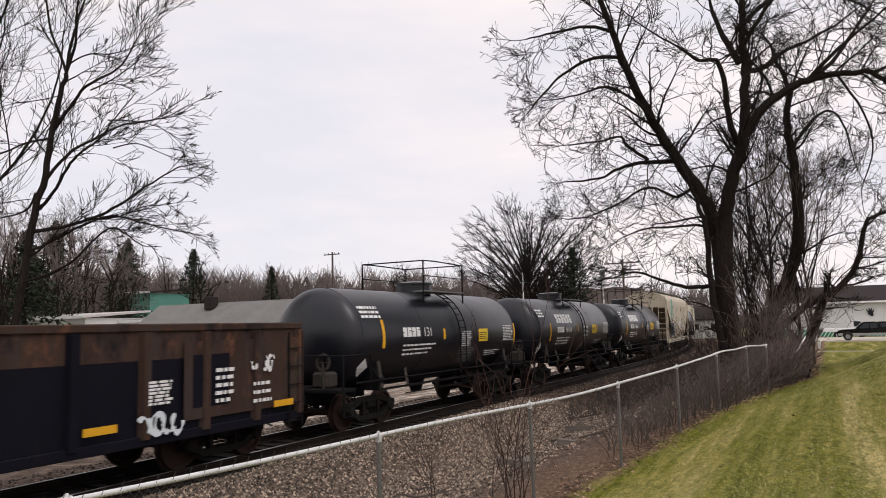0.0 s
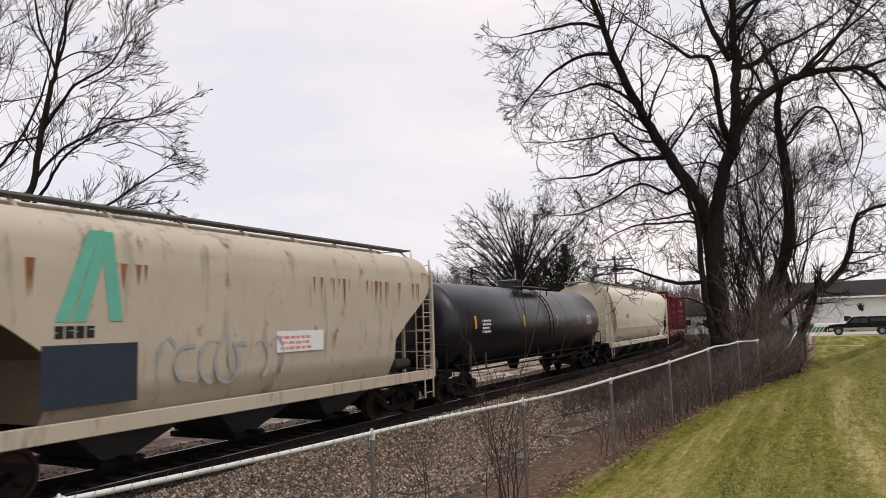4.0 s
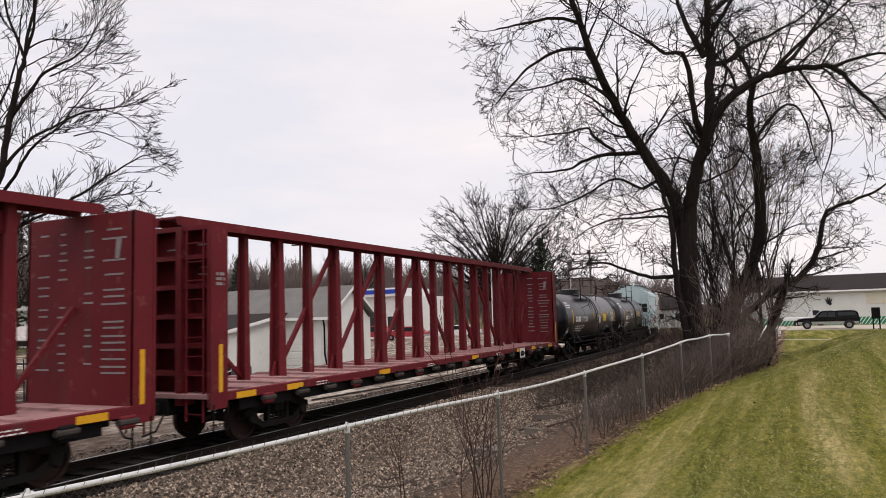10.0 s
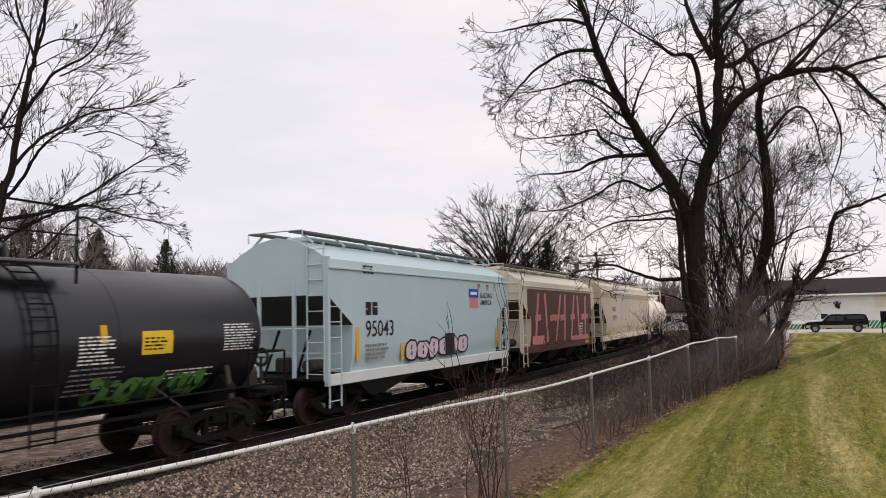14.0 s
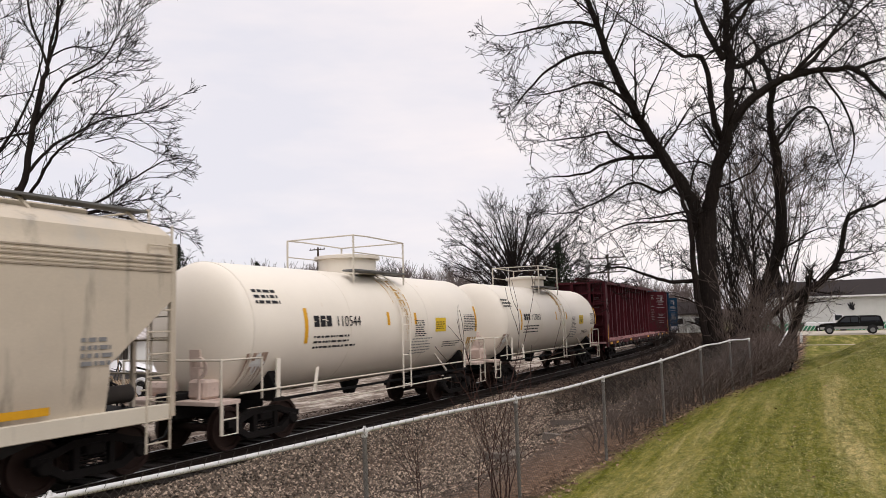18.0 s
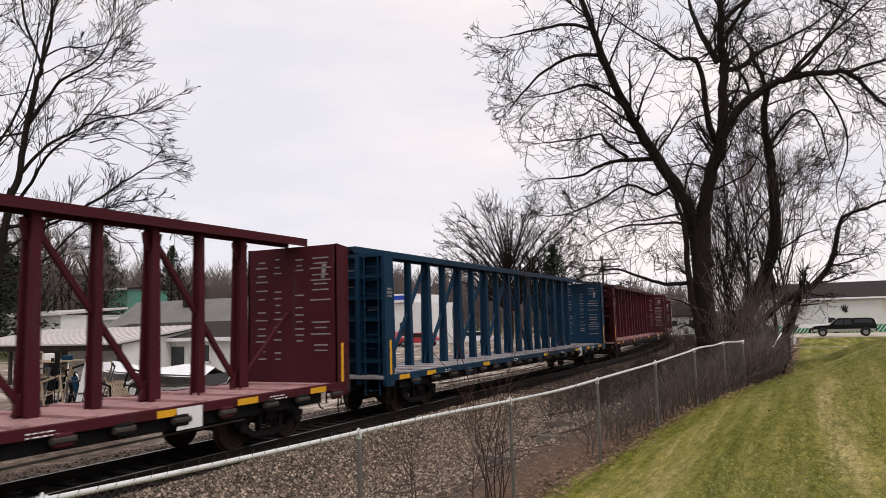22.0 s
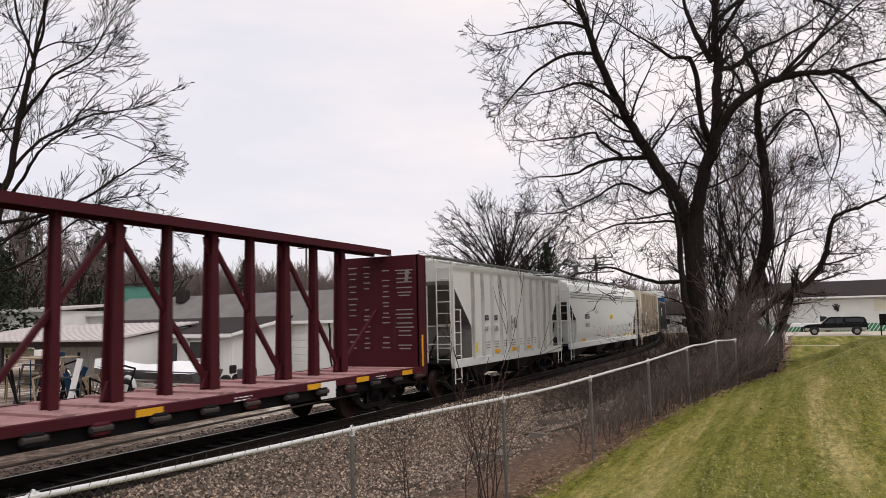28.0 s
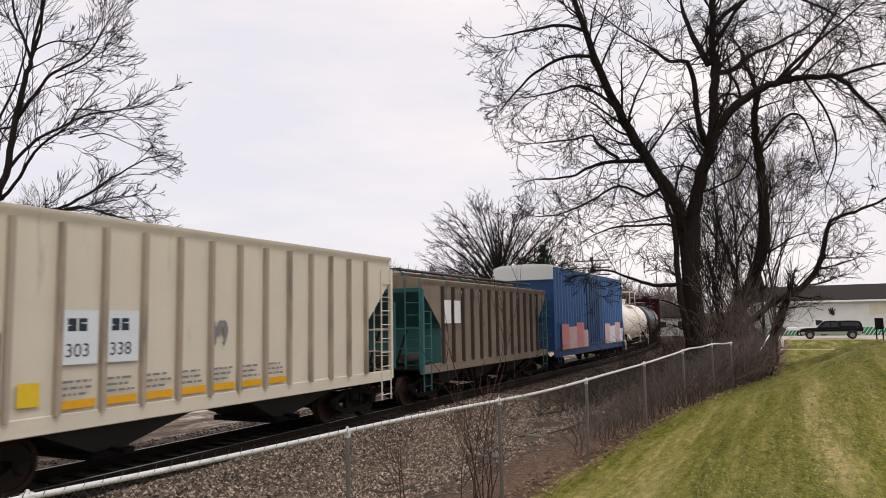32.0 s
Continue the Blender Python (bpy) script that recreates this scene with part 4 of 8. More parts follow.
def conifer(name, label, base, height, radius, seed):
    rng = random.Random(seed)
    t = thing(name, label, "tree", m=Matrix.Translation(base))
    part("trunk", Geo().tube([(0, 0, 0), (0, 0, height * 0.95)], [height * 0.018, 0.03], 7), M["bark"], t)
    g = Geo()
    for k in range(int(height * 6.5)):
        f = (k + rng.random()) / (height * 6.5)
        z0, a = height * (0.08 + 0.9 * f), k * 2.4 + rng.uniform(-0.5, 0.5)
        reach = radius * (1 - f) ** 0.75 * rng.uniform(0.6, 1.12) + 0.25
        out = Vector((math.cos(a), math.sin(a), 0))
        for j in range(34):
            u = rng.random() ** 0.6
            p = out * reach * u + Vector((-out.y, out.x, 0)) * rng.gauss(0, 0.16) * reach * (0.4 + u) + Vector((0, 0, z0 - 0.16 * reach * u * u + rng.gauss(0, 0.16)))
            d = (out + Vector((rng.gauss(0, 0.5), rng.gauss(0, 0.5), rng.gauss(-0.1, 0.35)))).normalized()
            s = d.cross(Vector((rng.gauss(0, 1), rng.gauss(0, 1), 1))).normalized()
            ln = rng.uniform(0.25, 0.55) * (0.6 + 0.1 * radius)
            q = p - d * ln
            g.add([p, q + s * ln * 0.3, q - s * ln * 0.3], [(0, 1, 2)])
    part("crown", g, M["needle"], t, "dense dark green needles")
    return t


def build_trees():
    build_big_tree()
    # slender tree in the yard, its crown reaching over the roofs
    foot = Vector((12.3, 20.3, -0.3))
    w = Wood(31, 0.0095, lambda p: (p - foot).dot(RIGHT) < 5.25 + 0.5 * noise.noise((p.z * 0.7, (p - foot).dot(DEEP) * 0.4, 4.0)))
    at = face_plane(foot)
    kw = dict(lift=0.035, wob=0.085, kids=(5, 3), ratio=0.46, segs=8, spread=(0.3, 0.75), fan=(0.3, 0.8))
    G = lambda pts, r0, r1, every, length, level=2: w.guided([at(*p) for p in pts], r0 * 0.78, r1 * 0.7, every * 1.35, length * 1.45, level, tip=False, **kw)
    # trunk and long sweeping limbs, each as sideways, up and deep
    G([(-0.04, 0.33, 0.0), (0.05, 2.81, 0.0), (0.40, 5.35, 0.0), (0.74, 7.13, 0.0), (0.94, 8.45, 0.0), (1.19, 9.87, 0.0), (1.33, 10.46, 0.0)], 0.16, 0.085, 0.9, 1)
    G([(1.33, 10.46, -0.0), (1.15, 11.06, -0.1), (0.95, 11.67, -0.2), (0.85, 12.71, -0.4), (0.72, 13.94, -0.5)], 0.055, 0.03, 0.3, 1.3)
    G([(1.33, 10.46, 0.0), (1.37, 11.31, 0.1), (1.45, 12.17, 0.3), (1.59, 12.87, 0.4), (1.76, 13.91, 0.6)], 0.06, 0.03, 0.3, 1.3)
    G([(1.35, 10.55, -0.0), (1.67, 11.31, -0.2), (1.82, 11.99, -0.5), (2.05, 12.68, -0.8), (2.36, 13.72, -1.0)], 0.055, 0.025, 0.3, 1.3)
    G([(1.42, 10.77, 0.0), (1.84, 11.10, 0.2), (2.42, 11.22, 0.5), (2.91, 11.53, 0.8), (3.31, 11.92, 1.0)], 0.04, 0.014, 0.26, 1)
    G([(1.01, 8.75, -0.0), (1.56, 9.35, -0.2), (2.04, 9.93, -0.3), (2.69, 10.15, -0.5), (3.26, 10.41, -0.7), (3.63, 10.95, -0.8), (4.15, 11.67, -1.0)], 0.07, 0.014, 0.26, 1.1)
    G([(2.04, 9.93, 0.0), (2.52, 10.34, 0.3), (3.09, 10.89, 0.5), (3.57, 11.50, 0.8)], 0.035, 0.014, 0.28, 0.9)
    G([(3.26, 10.41, -0.0), (3.75, 10.69, -0.7), (4.33, 10.77, -1.4)], 0.025, 0.012, 0.26, 0.6)
    G([(0.74, 7.21, 0.0), (1.04, 7.78, 0.2), (1.43, 8.24, 0.3), (1.91, 8.59, 0.5), (2.56, 9.04, 0.7), (3.21, 9.23, 0.9), (3.86, 9.38, 1.0), (4.43, 9.79, 1.2)], 0.065, 0.014, 0.25, 1.1)
    G([(2.56, 9.04, 0.0), (3.37, 9.02, 0.2), (3.95, 8.87, 0.4), (4.36, 8.61, 0.6)], 0.03, 0.012, 0.26, 0.8)
    G([(0.68, 6.48, -0.0), (1.15, 6.87, -0.2), (1.70, 7.52, -0.5), (2.18, 7.92, -0.7), (2.74, 8.20, -0.9), (3.38, 8.79, -1.2), (4.02, 9.38, -1.4)], 0.07, 0.014, 0.25, 1.1)
    G([(0.58, 5.83, 0.0), (1.34, 5.97, 0.1), (1.98, 6.20, 0.3), (2.78, 6.59, 0.4), (3.25, 6.98, 0.5), (3.81, 7.38, 0.6), (4.38, 7.78, 0.8), (4.94, 7.90, 0.9)], 0.07, 0.014, 0.25, 1.1)
    G([(1.98, 6.18, -0.0), (2.95, 6.14, -0.2), (3.75, 6.38, -0.4), (4.48, 6.41, -0.6), (4.88, 6.57, -0.8)], 0.035, 0.012, 0.26, 0.9)
    G([(0.48, 5.26, 0.0), (1.03, 5.65, 0.3), (1.98, 6.17, 0.5), (2.62, 6.33, 0.8), (3.60, 6.04, 1.1), (4.41, 5.89, 1.3), (4.97, 5.75, 1.6)], 0.06, 0.014, 0.25, 1)
    G([(0.31, 4.39, -0.0), (1.23, 4.62, -0.2), (2.02, 4.98, -0.5), (2.64, 5.50, -0.7), (3.20, 5.75, -0.9), (3.69, 5.51, -1.1), (4.26, 5.17, -1.4), (4.82, 5.11, -1.6)], 0.05, 0.012, 0.27, 0.9)
    G([(2.74, 8.20, 0.0), (3.31, 8.39, 0.3), (3.88, 8.17, 0.6), (4.37, 8.00, 0.9)], 0.03, 0.012, 0.26, 0.8)
    G([(0.54, 6.94, 0.0), (0.27, 6.57, 0.2), (-0.20, 6.37, 0.3), (-1.09, 6.28, 0.5)], 0.045, 0.02, 0.3, 1.1)
    G([(0.90, 8.53, -0.0), (0.37, 8.36, -0.2), (-0.19, 8.03, -0.4), (-0.99, 7.67, -0.6)], 0.045, 0.02, 0.3, 1.1)
    G([(1.08, 9.03, 0.0), (0.68, 8.87, 0.3), (0.21, 8.22, 0.6), (-0.34, 7.65, 0.9)], 0.035, 0.015, 0.3, 1)
    G([(1.14, 9.79, -0.0), (0.57, 9.63, -0.1), (-0.08, 9.48, -0.3), (-0.56, 9.24, -0.4)], 0.025, 0.012, 0.3, 1)
    w.done("slender_bare_tree", "slender leafless tree in the yard behind the track", bark="bark", twig="twig")
    bare_tree("bare_yard_tree", "leafless yard tree with upright limbs", (12.0, 22.3, -0.3), 15, 0.42, 33, forks=10, kids=(5, 4, 3), least=0.009, twig="twig", rad=0.14)
    gz = lambda x, y: (x, y, ground_z(x, y) - 0.1)
    dome_tree("round_bare_tree", "broad round-crowned leafless tree", gz(100, 38.9), 20.4, 9.6, 41, 46)
    dome_tree("round_bare_tree", "round-crowned leafless tree beside a spruce", gz(104, 34.5), 15.5, 6.0, 42, 26)
    for k, (x, y, hh) in enumerate(((38, 2.5, 12.6), (40.5, 1.5, 12.4), (41.5, 0.9, 11.4), (36, 3.2, 10.0))):
        bare_tree("tall_bare_shrub", "tall bushy leafless tree full of fine twigs", (x, y, 0.0), hh, 0.36, 400 + k, forks=10, kids=(4, 4, 4), first=0.12, twig="twig_brown", bark="bark", least=0.012, rad=0.10)
    for k, (x, y, hh) in enumerate(((31.5, 2.6, 6.5), (32.5, 3.1, 7.5), (34.0, 2.9, 8.0), (31.0, 3.3, 5.5), (35.0, 2.2, 6.0))):
        bare_tree("bare_sapling", "slim leafless sapling between the two trunks", (x, y, 0.0), hh, 0.3, 420 + k, forks=7, kids=(4, 3, 3), first=0.15, twig="twig", bark="bark", least=0.010, rad=0.05)
    bare_tree("small_bare_tree", "small leafless tree far behind the roofs", gz(100, 62), 10.5, 0.45, 44, forks=7, least=0.02)
    bare_tree("gnarled_bare_tree", "gnarled leafless tree behind the roofs", gz(75, 79), 10.5, 0.6, 45, forks=5, kids=(3, 3, 2), least=0.03, twig="twig")
    bare_tree("small_bare_tree", "small leafless tree far behind the roofs", gz(120, 97), 9, 0.5, 46, forks=6, least=0.03)
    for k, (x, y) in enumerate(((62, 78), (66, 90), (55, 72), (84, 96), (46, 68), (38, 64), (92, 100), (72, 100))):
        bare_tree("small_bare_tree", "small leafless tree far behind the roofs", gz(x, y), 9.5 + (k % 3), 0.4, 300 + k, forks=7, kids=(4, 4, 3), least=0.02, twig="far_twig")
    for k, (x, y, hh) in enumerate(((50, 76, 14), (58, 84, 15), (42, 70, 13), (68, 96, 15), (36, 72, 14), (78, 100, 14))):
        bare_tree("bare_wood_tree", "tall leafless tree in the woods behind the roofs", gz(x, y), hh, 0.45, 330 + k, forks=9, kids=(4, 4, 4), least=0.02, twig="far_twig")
    conifer("pine_tree", "ragged dark pine among the bare trees", gz(52, 78), 14.0, 5.0, 7)
    conifer("pine_tree", "ragged dark pine among the bare trees", gz(46, 74), 12.5, 5.0, 8)
    conifer("spruce_tree", "dark green conical spruce behind the roofs", gz(88, 111), 15.5, 5.4, 1)
    conifer("spruce_tree", "small dark spruce behind the roofs", gz(100, 88), 11, 3.0, 2)
    conifer("pine_tree", "ragged dark pine among the bare trees", gz(80, 86), 12.5, 4.4, 3)
    conifer("pine_tree", "ragged dark pine among the bare trees", gz(66, 84), 12.0, 5.0, 4)
    conifer("spruce_tree", "dark spruce beside the round bare tree", gz(100, 32.0), 13.6, 4.4, 5)
    conifer("pine_tree", "ragged dark pine among the bare trees", gz(40, 64), 11.0, 5.5, 6)
    # far woods
    rng = random.Random(8)
    g = Geo()
    for _ in range(850):
        a = radians(rng.uniform(6, 75))
        dist = rng.uniform(130, 230)
        x, y = dist * math.cos(a), dist * math.sin(a)
        h = rng.uniform(7.5, 12.5) * dist / 165
        if abs(y - TRACK_Y - bend(x)) < 14:
            continue
        base = Vector((x, y, ground_z(x, y) - 0.3))
        g.tube([base, base + Vector((rng.gauss(0, 0.4), rng.gauss(0, 0.4), h * 0.8))], [0.16, 0.05], 3, False)
        for k in range(60):
            z = h * rng.uniform(0.12, 0.85)
            b = rng.uniform(0, 6.28)
            ln = h * rng.uniform(0.12, 0.3)
            p = base + Vector((rng.gauss(0, 0.5), rng.gauss(0, 0.5), z))
            q = p + Vector((math.cos(b) * ln * 0.6, math.sin(b) * ln * 0.6, ln))
            g.tube([p, q], [0.07, 0.03], 3, False)
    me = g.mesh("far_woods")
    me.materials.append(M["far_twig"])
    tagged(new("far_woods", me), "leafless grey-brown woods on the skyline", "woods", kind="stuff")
    g = Geo()
    n, cols = 260, []
    for i in range(n + 1):
        a = radians(-10 + 95 * i / n)
        h = 3.0 + 9.0 * ease(6, 14, -10 + 95 * i / n) + 7.0 * i / n + 1.6 * noise.noise((i * 0.35, 1, 0)) + 1.4 * noise.noise((i * 1.7, 5, 0))
        cols.append((240 * math.cos(a), 240 * math.sin(a), h))
    g.add([(x, y, -1) for x, y, h in cols] + [(x, y, h) for x, y, h in cols], [(i, i + 1, n + 2 + i, n + 1 + i) for i in range(n)])
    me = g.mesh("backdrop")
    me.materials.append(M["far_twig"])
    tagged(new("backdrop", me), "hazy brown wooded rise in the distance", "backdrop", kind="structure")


build_trees()


def shrub(name, label, base, height, count, seed, spread=0.5, twig="twig", kids=(3, 3), wob=0.2, deep=0.6, lean=0.35, least=0.0045):
    w = Wood(seed, least)
    for _ in range(count):
        a, q = w.r.uniform(0, 6.28), w.r.random() ** 0.5
        p = Vector(base) + Vector((math.cos(a) * q * spread, math.sin(a) * q * spread * deep, 0))
        p.z = ground_z(p.x, p.y) - 0.03
        d = Vector((math.cos(a) * lean, math.sin(a) * lean * min(deep / 0.6, 1.0), 1))
        w.shoot(p, d, height * w.r.uniform(0.6, 1.1), 0.011, 2, 0.08, wob, kids, 0.5, 5, (0.3, 0.9))
    return w.done(name, label, "shrub", "bark", twig)


def build_shrubs():
    for x, off, h, n, sd, sp in ((7.85, 0.25, 1.95, 3, 61, 0.08), (7.7, 0.35, 1.25, 4, 62, 0.14), (8.0, 0.35, 1.0, 4, 63, 0.16)):
        shrub("bare_shrub", "thin leafless reddish shrub growing through the fence", (x, fence_y(x) + off, 0), h, n, sd, sp, "twig_red", (4, 2), 0.10, lean=0.26)
    shrub("bare_sapling", "single thin leafless sapling by the fence", (6.4, fence_y(6.4) + 0.3, 0), 1.1, 2, 64, 0.05, "twig_red", (3, 2), 0.1, lean=0.08)
    rng = random.Random(9)
    for k in range(13):
        x = 11.6 + k * 1.05
        shrub("fence_bramble", "tangle of bare brown brambles along the fence", (x, fence_y(x) + (0.4 if k < 3 else 0.2) + rng.uniform(-0.05, 0.12), 0), 0.58 + 0.022 * k, 22 + 4 * k, 70 + k, 0.85, "twig_pale", (4, 3), 0.2, 0.34, 0.2)
    for k, (x, o) in enumerate(((21.0, 0.3), (22.2, 0.35), (23.3, 0.3), (24.3, 0.3), (25.2, 0.25), (26.0, 0.5), (24.6, 1.0), (22.6, 1.1))):
        shrub("fence_bramble", "dense upright brown brambles at the end of the fence", (x, fence_y(x) + o, 0), 0.85 + 0.08 * (k % 3), 56, 170 + k, 0.6, "twig_pale", (4, 3), 0.2, 0.6, 0.10)
    for k, (x, y, h) in enumerate(((28, 2.2, 2.6), (30.5, 1.6, 3.0), (33, 1.9, 3.4), (36, 1.8, 3.6), (27.5, 1.2, 2.0))):
        shrub("bare_thicket", "dense thicket of bare grey-brown stems under the trees", (x, y, 0), h, 15, 190 + k, 0.8, "twig_brown", (4, 4), 0.16, 0.9, 0.2, 0.009)
    for k, (x, y, h) in enumerate(((25.0, 6.6, 1.0), (28.5, 7.0, 1.1), (32.0, 6.8, 1.1), (22.0, 6.6, 0.7), (36, 6.4, 1.4), (31, 5.0, 2.2), (34, 4.6, 2.8), (37, 4.2, 2.6))):
        shrub("brush_pile", "dark bare brush between the fence and the track", (x, y, 0), h, 46, 90 + k, 1.6, "twig_grey", (4, 4), 0.30)


build_shrubs()


def build_debris():
    rng = random.Random(44)
    for k in range(9):
        x, y = rng.uniform(11, 26), rng.uniform(4.6, 7.6)
        a, L = rng.uniform(0, 6.28), rng.uniform(0.5, 1.8)
        t = thing("dead_branch", "dead brown branch lying on the bank", "branch", "dead branches on the bank")
        pts = [(x + L * f * math.cos(a + 0.4 * f), y + L * f * math.sin(a + 0.4 * f)) for f in (0, 0.35, 0.7, 1.0)]
        part("stem", Geo().tube([(px, py, ground_z(px, py) + 0.05 + rng.uniform(0, 0.06)) for px, py in pts], [0.022, 0.019, 0.014, 0.006], 6), M["twig_pale" if k % 3 else "twig_grey"], t)
        q = pts[2]
        part("side_twig", Geo().tube([(q[0], q[1], ground_z(*q) + 0.07), (q[0] + 0.3 * math.cos(a + 1.2), q[1] + 0.3 * math.sin(a + 1.2), ground_z(*q) + 0.2)], [0.015, 0.006], 4), M["twig_pale"], t)


build_debris()


# ---- the train ----
SPEED = 12.236
CARS = []


def text_mesh(words, size, bold=0.0):
    cu = bpy.data.curves.new("lettering", "FONT")
    cu.body, cu.size, cu.offset = words, size, bold
    cu.align_x = "LEFT"
    ob = bpy.data.objects.new("lettering", cu)
    scene.collection.objects.link(ob)
    bpy.context.view_layer.update()
    me = bpy.data.meshes.new_from_object(ob.evaluated_get(bpy.context.evaluated_depsgraph_get()))
    bpy.data.objects.remove(ob)
    g = Geo()
    g.add([(v.co.x, 0.0, v.co.y) for v in me.vertices], [tuple(p.vertices) for p in me.polygons])
    bpy.data.meshes.remove(me)
    return g


class Side:
    """Marks laid on the near side of a car: flat at y = -w, or round a tank."""

    def __init__(self, car, w, zc=None, r=None):
        self.car, self.w, self.zc, self.r = car, w, zc, r

    def lay(self, name, g, mat, x, z, lift=0.006, label=""):
        vs = []
        for v in g.v:
            px, pz = x + v[0], z + v[2]
            y = -self.w - lift
            if self.r:
                y = -math.sqrt(max(self.r ** 2 - (pz - self.zc) ** 2, 0.01)) - lift
            vs.append((px, y, pz))
        g.v = vs
        ob = part(name, g, M[mat], self.car, label)
        if name in ("stain", "small_lettering", "graffiti", "company_mark", "lettering"):
            tagged(ob, label, kind="stuff")
        return ob

    def patch(self, name, mat, x, z, w, h, label="", lift=0.006):
        g = Geo()
        n = max(1, int(h / 0.12)) if self.r else 1
        for k in range(n):
            g.add([(0, 0, h * k / n), (w, 0, h * k / n), (w, 0, h * (k + 1) / n), (0, 0, h * (k + 1) / n)], [(0, 1, 2, 3)])
        return self.lay(name, g, mat, x, z, lift, label)

    def lines(self, mat, x, z, w, h, rows, seed=1, fill=0.55, name="small_lettering"):
        """Small unreadable writing as rows of short bars."""
        rng = random.Random(seed)
        g = Geo()
        for k in range(rows):
            z0 = h * (1 - (k + 1) / rows)
            th = h / rows * fill
            p = 0.0
            end = w * rng.uniform(0.7, 1.0)
            while p < end:
                q = min(p + rng.uniform(0.05, 0.2), end)
                g.add([(p, 0, z0), (q, 0, z0), (q, 0, z0 + th), (p, 0, z0 + th)], [(0, 1, 2, 3)])
                p = q + rng.uniform(0.025, 0.05)
        return self.lay(name, g, mat, x, z, 0.0075)

    def mark(self, mat, x, z, letters, size):
        """A company mark: one plain block per letter."""
        g = Geo()
        p = 0.0
        for k in range(letters):
            w, top_ = size * 0.56, size * 0.72
            slit = (0.30, 0.42, 0.36, 0.48)[k % 4] * size
            left, right = (0.0, w * 0.34) if k % 2 else (w * 0.34, w)
            for lo, hi in (((p, 0), (p + w, slit)), ((p, slit + size * 0.07), (p + w, top_)), ((p + left, slit), (p + right, slit + size * 0.07))):
                n = max(1, int((hi[1] - lo[1]) / 0.1))
                for i in range(n):
                    a, b = lo[1] + (hi[1] - lo[1]) * i / n, lo[1] + (hi[1] - lo[1]) * (i + 1) / n
                    g.add([(lo[0], 0, a), (hi[0], 0, a), (hi[0], 0, b), (lo[0], 0, b)], [(0, 1, 2, 3)])
            p += size * 0.68
        self.lay("company_mark", g, mat, x, z, 0.0085)
        return p

    def words(self, mat, x, z, text, size, bold=0.0):
        return self.lay("lettering", text_mesh(text, size, min(bold, 0.002)), mat, x, z, 0.020 if self.r else 0.009)

    def streaks(self, mat, x, z, w, h, count, seed):
        """Runs that taper downwards from a top edge."""
        rng = random.Random(seed)
        g = Geo()
        for _ in range(count):
            p, t, l_ = rng.uniform(0, w), rng.uniform(0.02, 0.07), h * rng.uniform(0.25, 1.0)
            n = 6
            for k in range(n):
                a0, a1 = t * (1 - k / n), t * (1 - (k + 1) / n)
                z0, z1 = -l_ * k / n, -l_ * (k + 1) / n
                g.add([(p - a1, 0, z1), (p + a1, 0, z1), (p + a0, 0, z0), (p - a0, 0, z0)], [(0, 1, 2, 3)])
        self.lay("stain", g, mat, x, z, 0.005, "streaks running down the side")

    def spray(self, mats, x, z, w, h, seed, strokes=9, th=0.07):
        """Painted scrawl: looping ribbons."""
        rng = random.Random(seed)
        for mi, mat in enumerate(mats):
            g = Geo()
            for k in range(strokes):
                cx = w * (k + 0.5) / strokes + rng.uniform(-0.1, 0.1)
                pts = []
                a0, turn = rng.uniform(0, 6.28), rng.choice((-1, 1)) * rng.uniform(2.5, 6)
                rx, rz = w / strokes * rng.uniform(0.45, 0.8), h * rng.uniform(0.3, 0.5)
                for i in range(14):
                    a = a0 + turn * i / 13
                    pts.append(Vector((cx + rx * math.cos(a), 0, h / 2 + rz * math.sin(a) + rng.uniform(-0.02, 0.02))))
                vs, fs = [], []
                for i, p in enumerate(pts):
                    d = pts[min(i + 1, 13)] - pts[max(i - 1, 0)]
                    nrm = Vector((-d.z, 0, d.x)).normalized() * th * (0.5 + 0.3 * math.sin(i))
                    vs += [p - nrm, p + nrm]
                for i in range(13):
                    fs.append((2 * i, 2 * i + 2, 2 * i + 3, 2 * i + 1))
                g.add(vs, fs)
            self.lay("graffiti", g, mat, x, z, 0.010 + 0.003 * mi, "spray-painted scrawl")


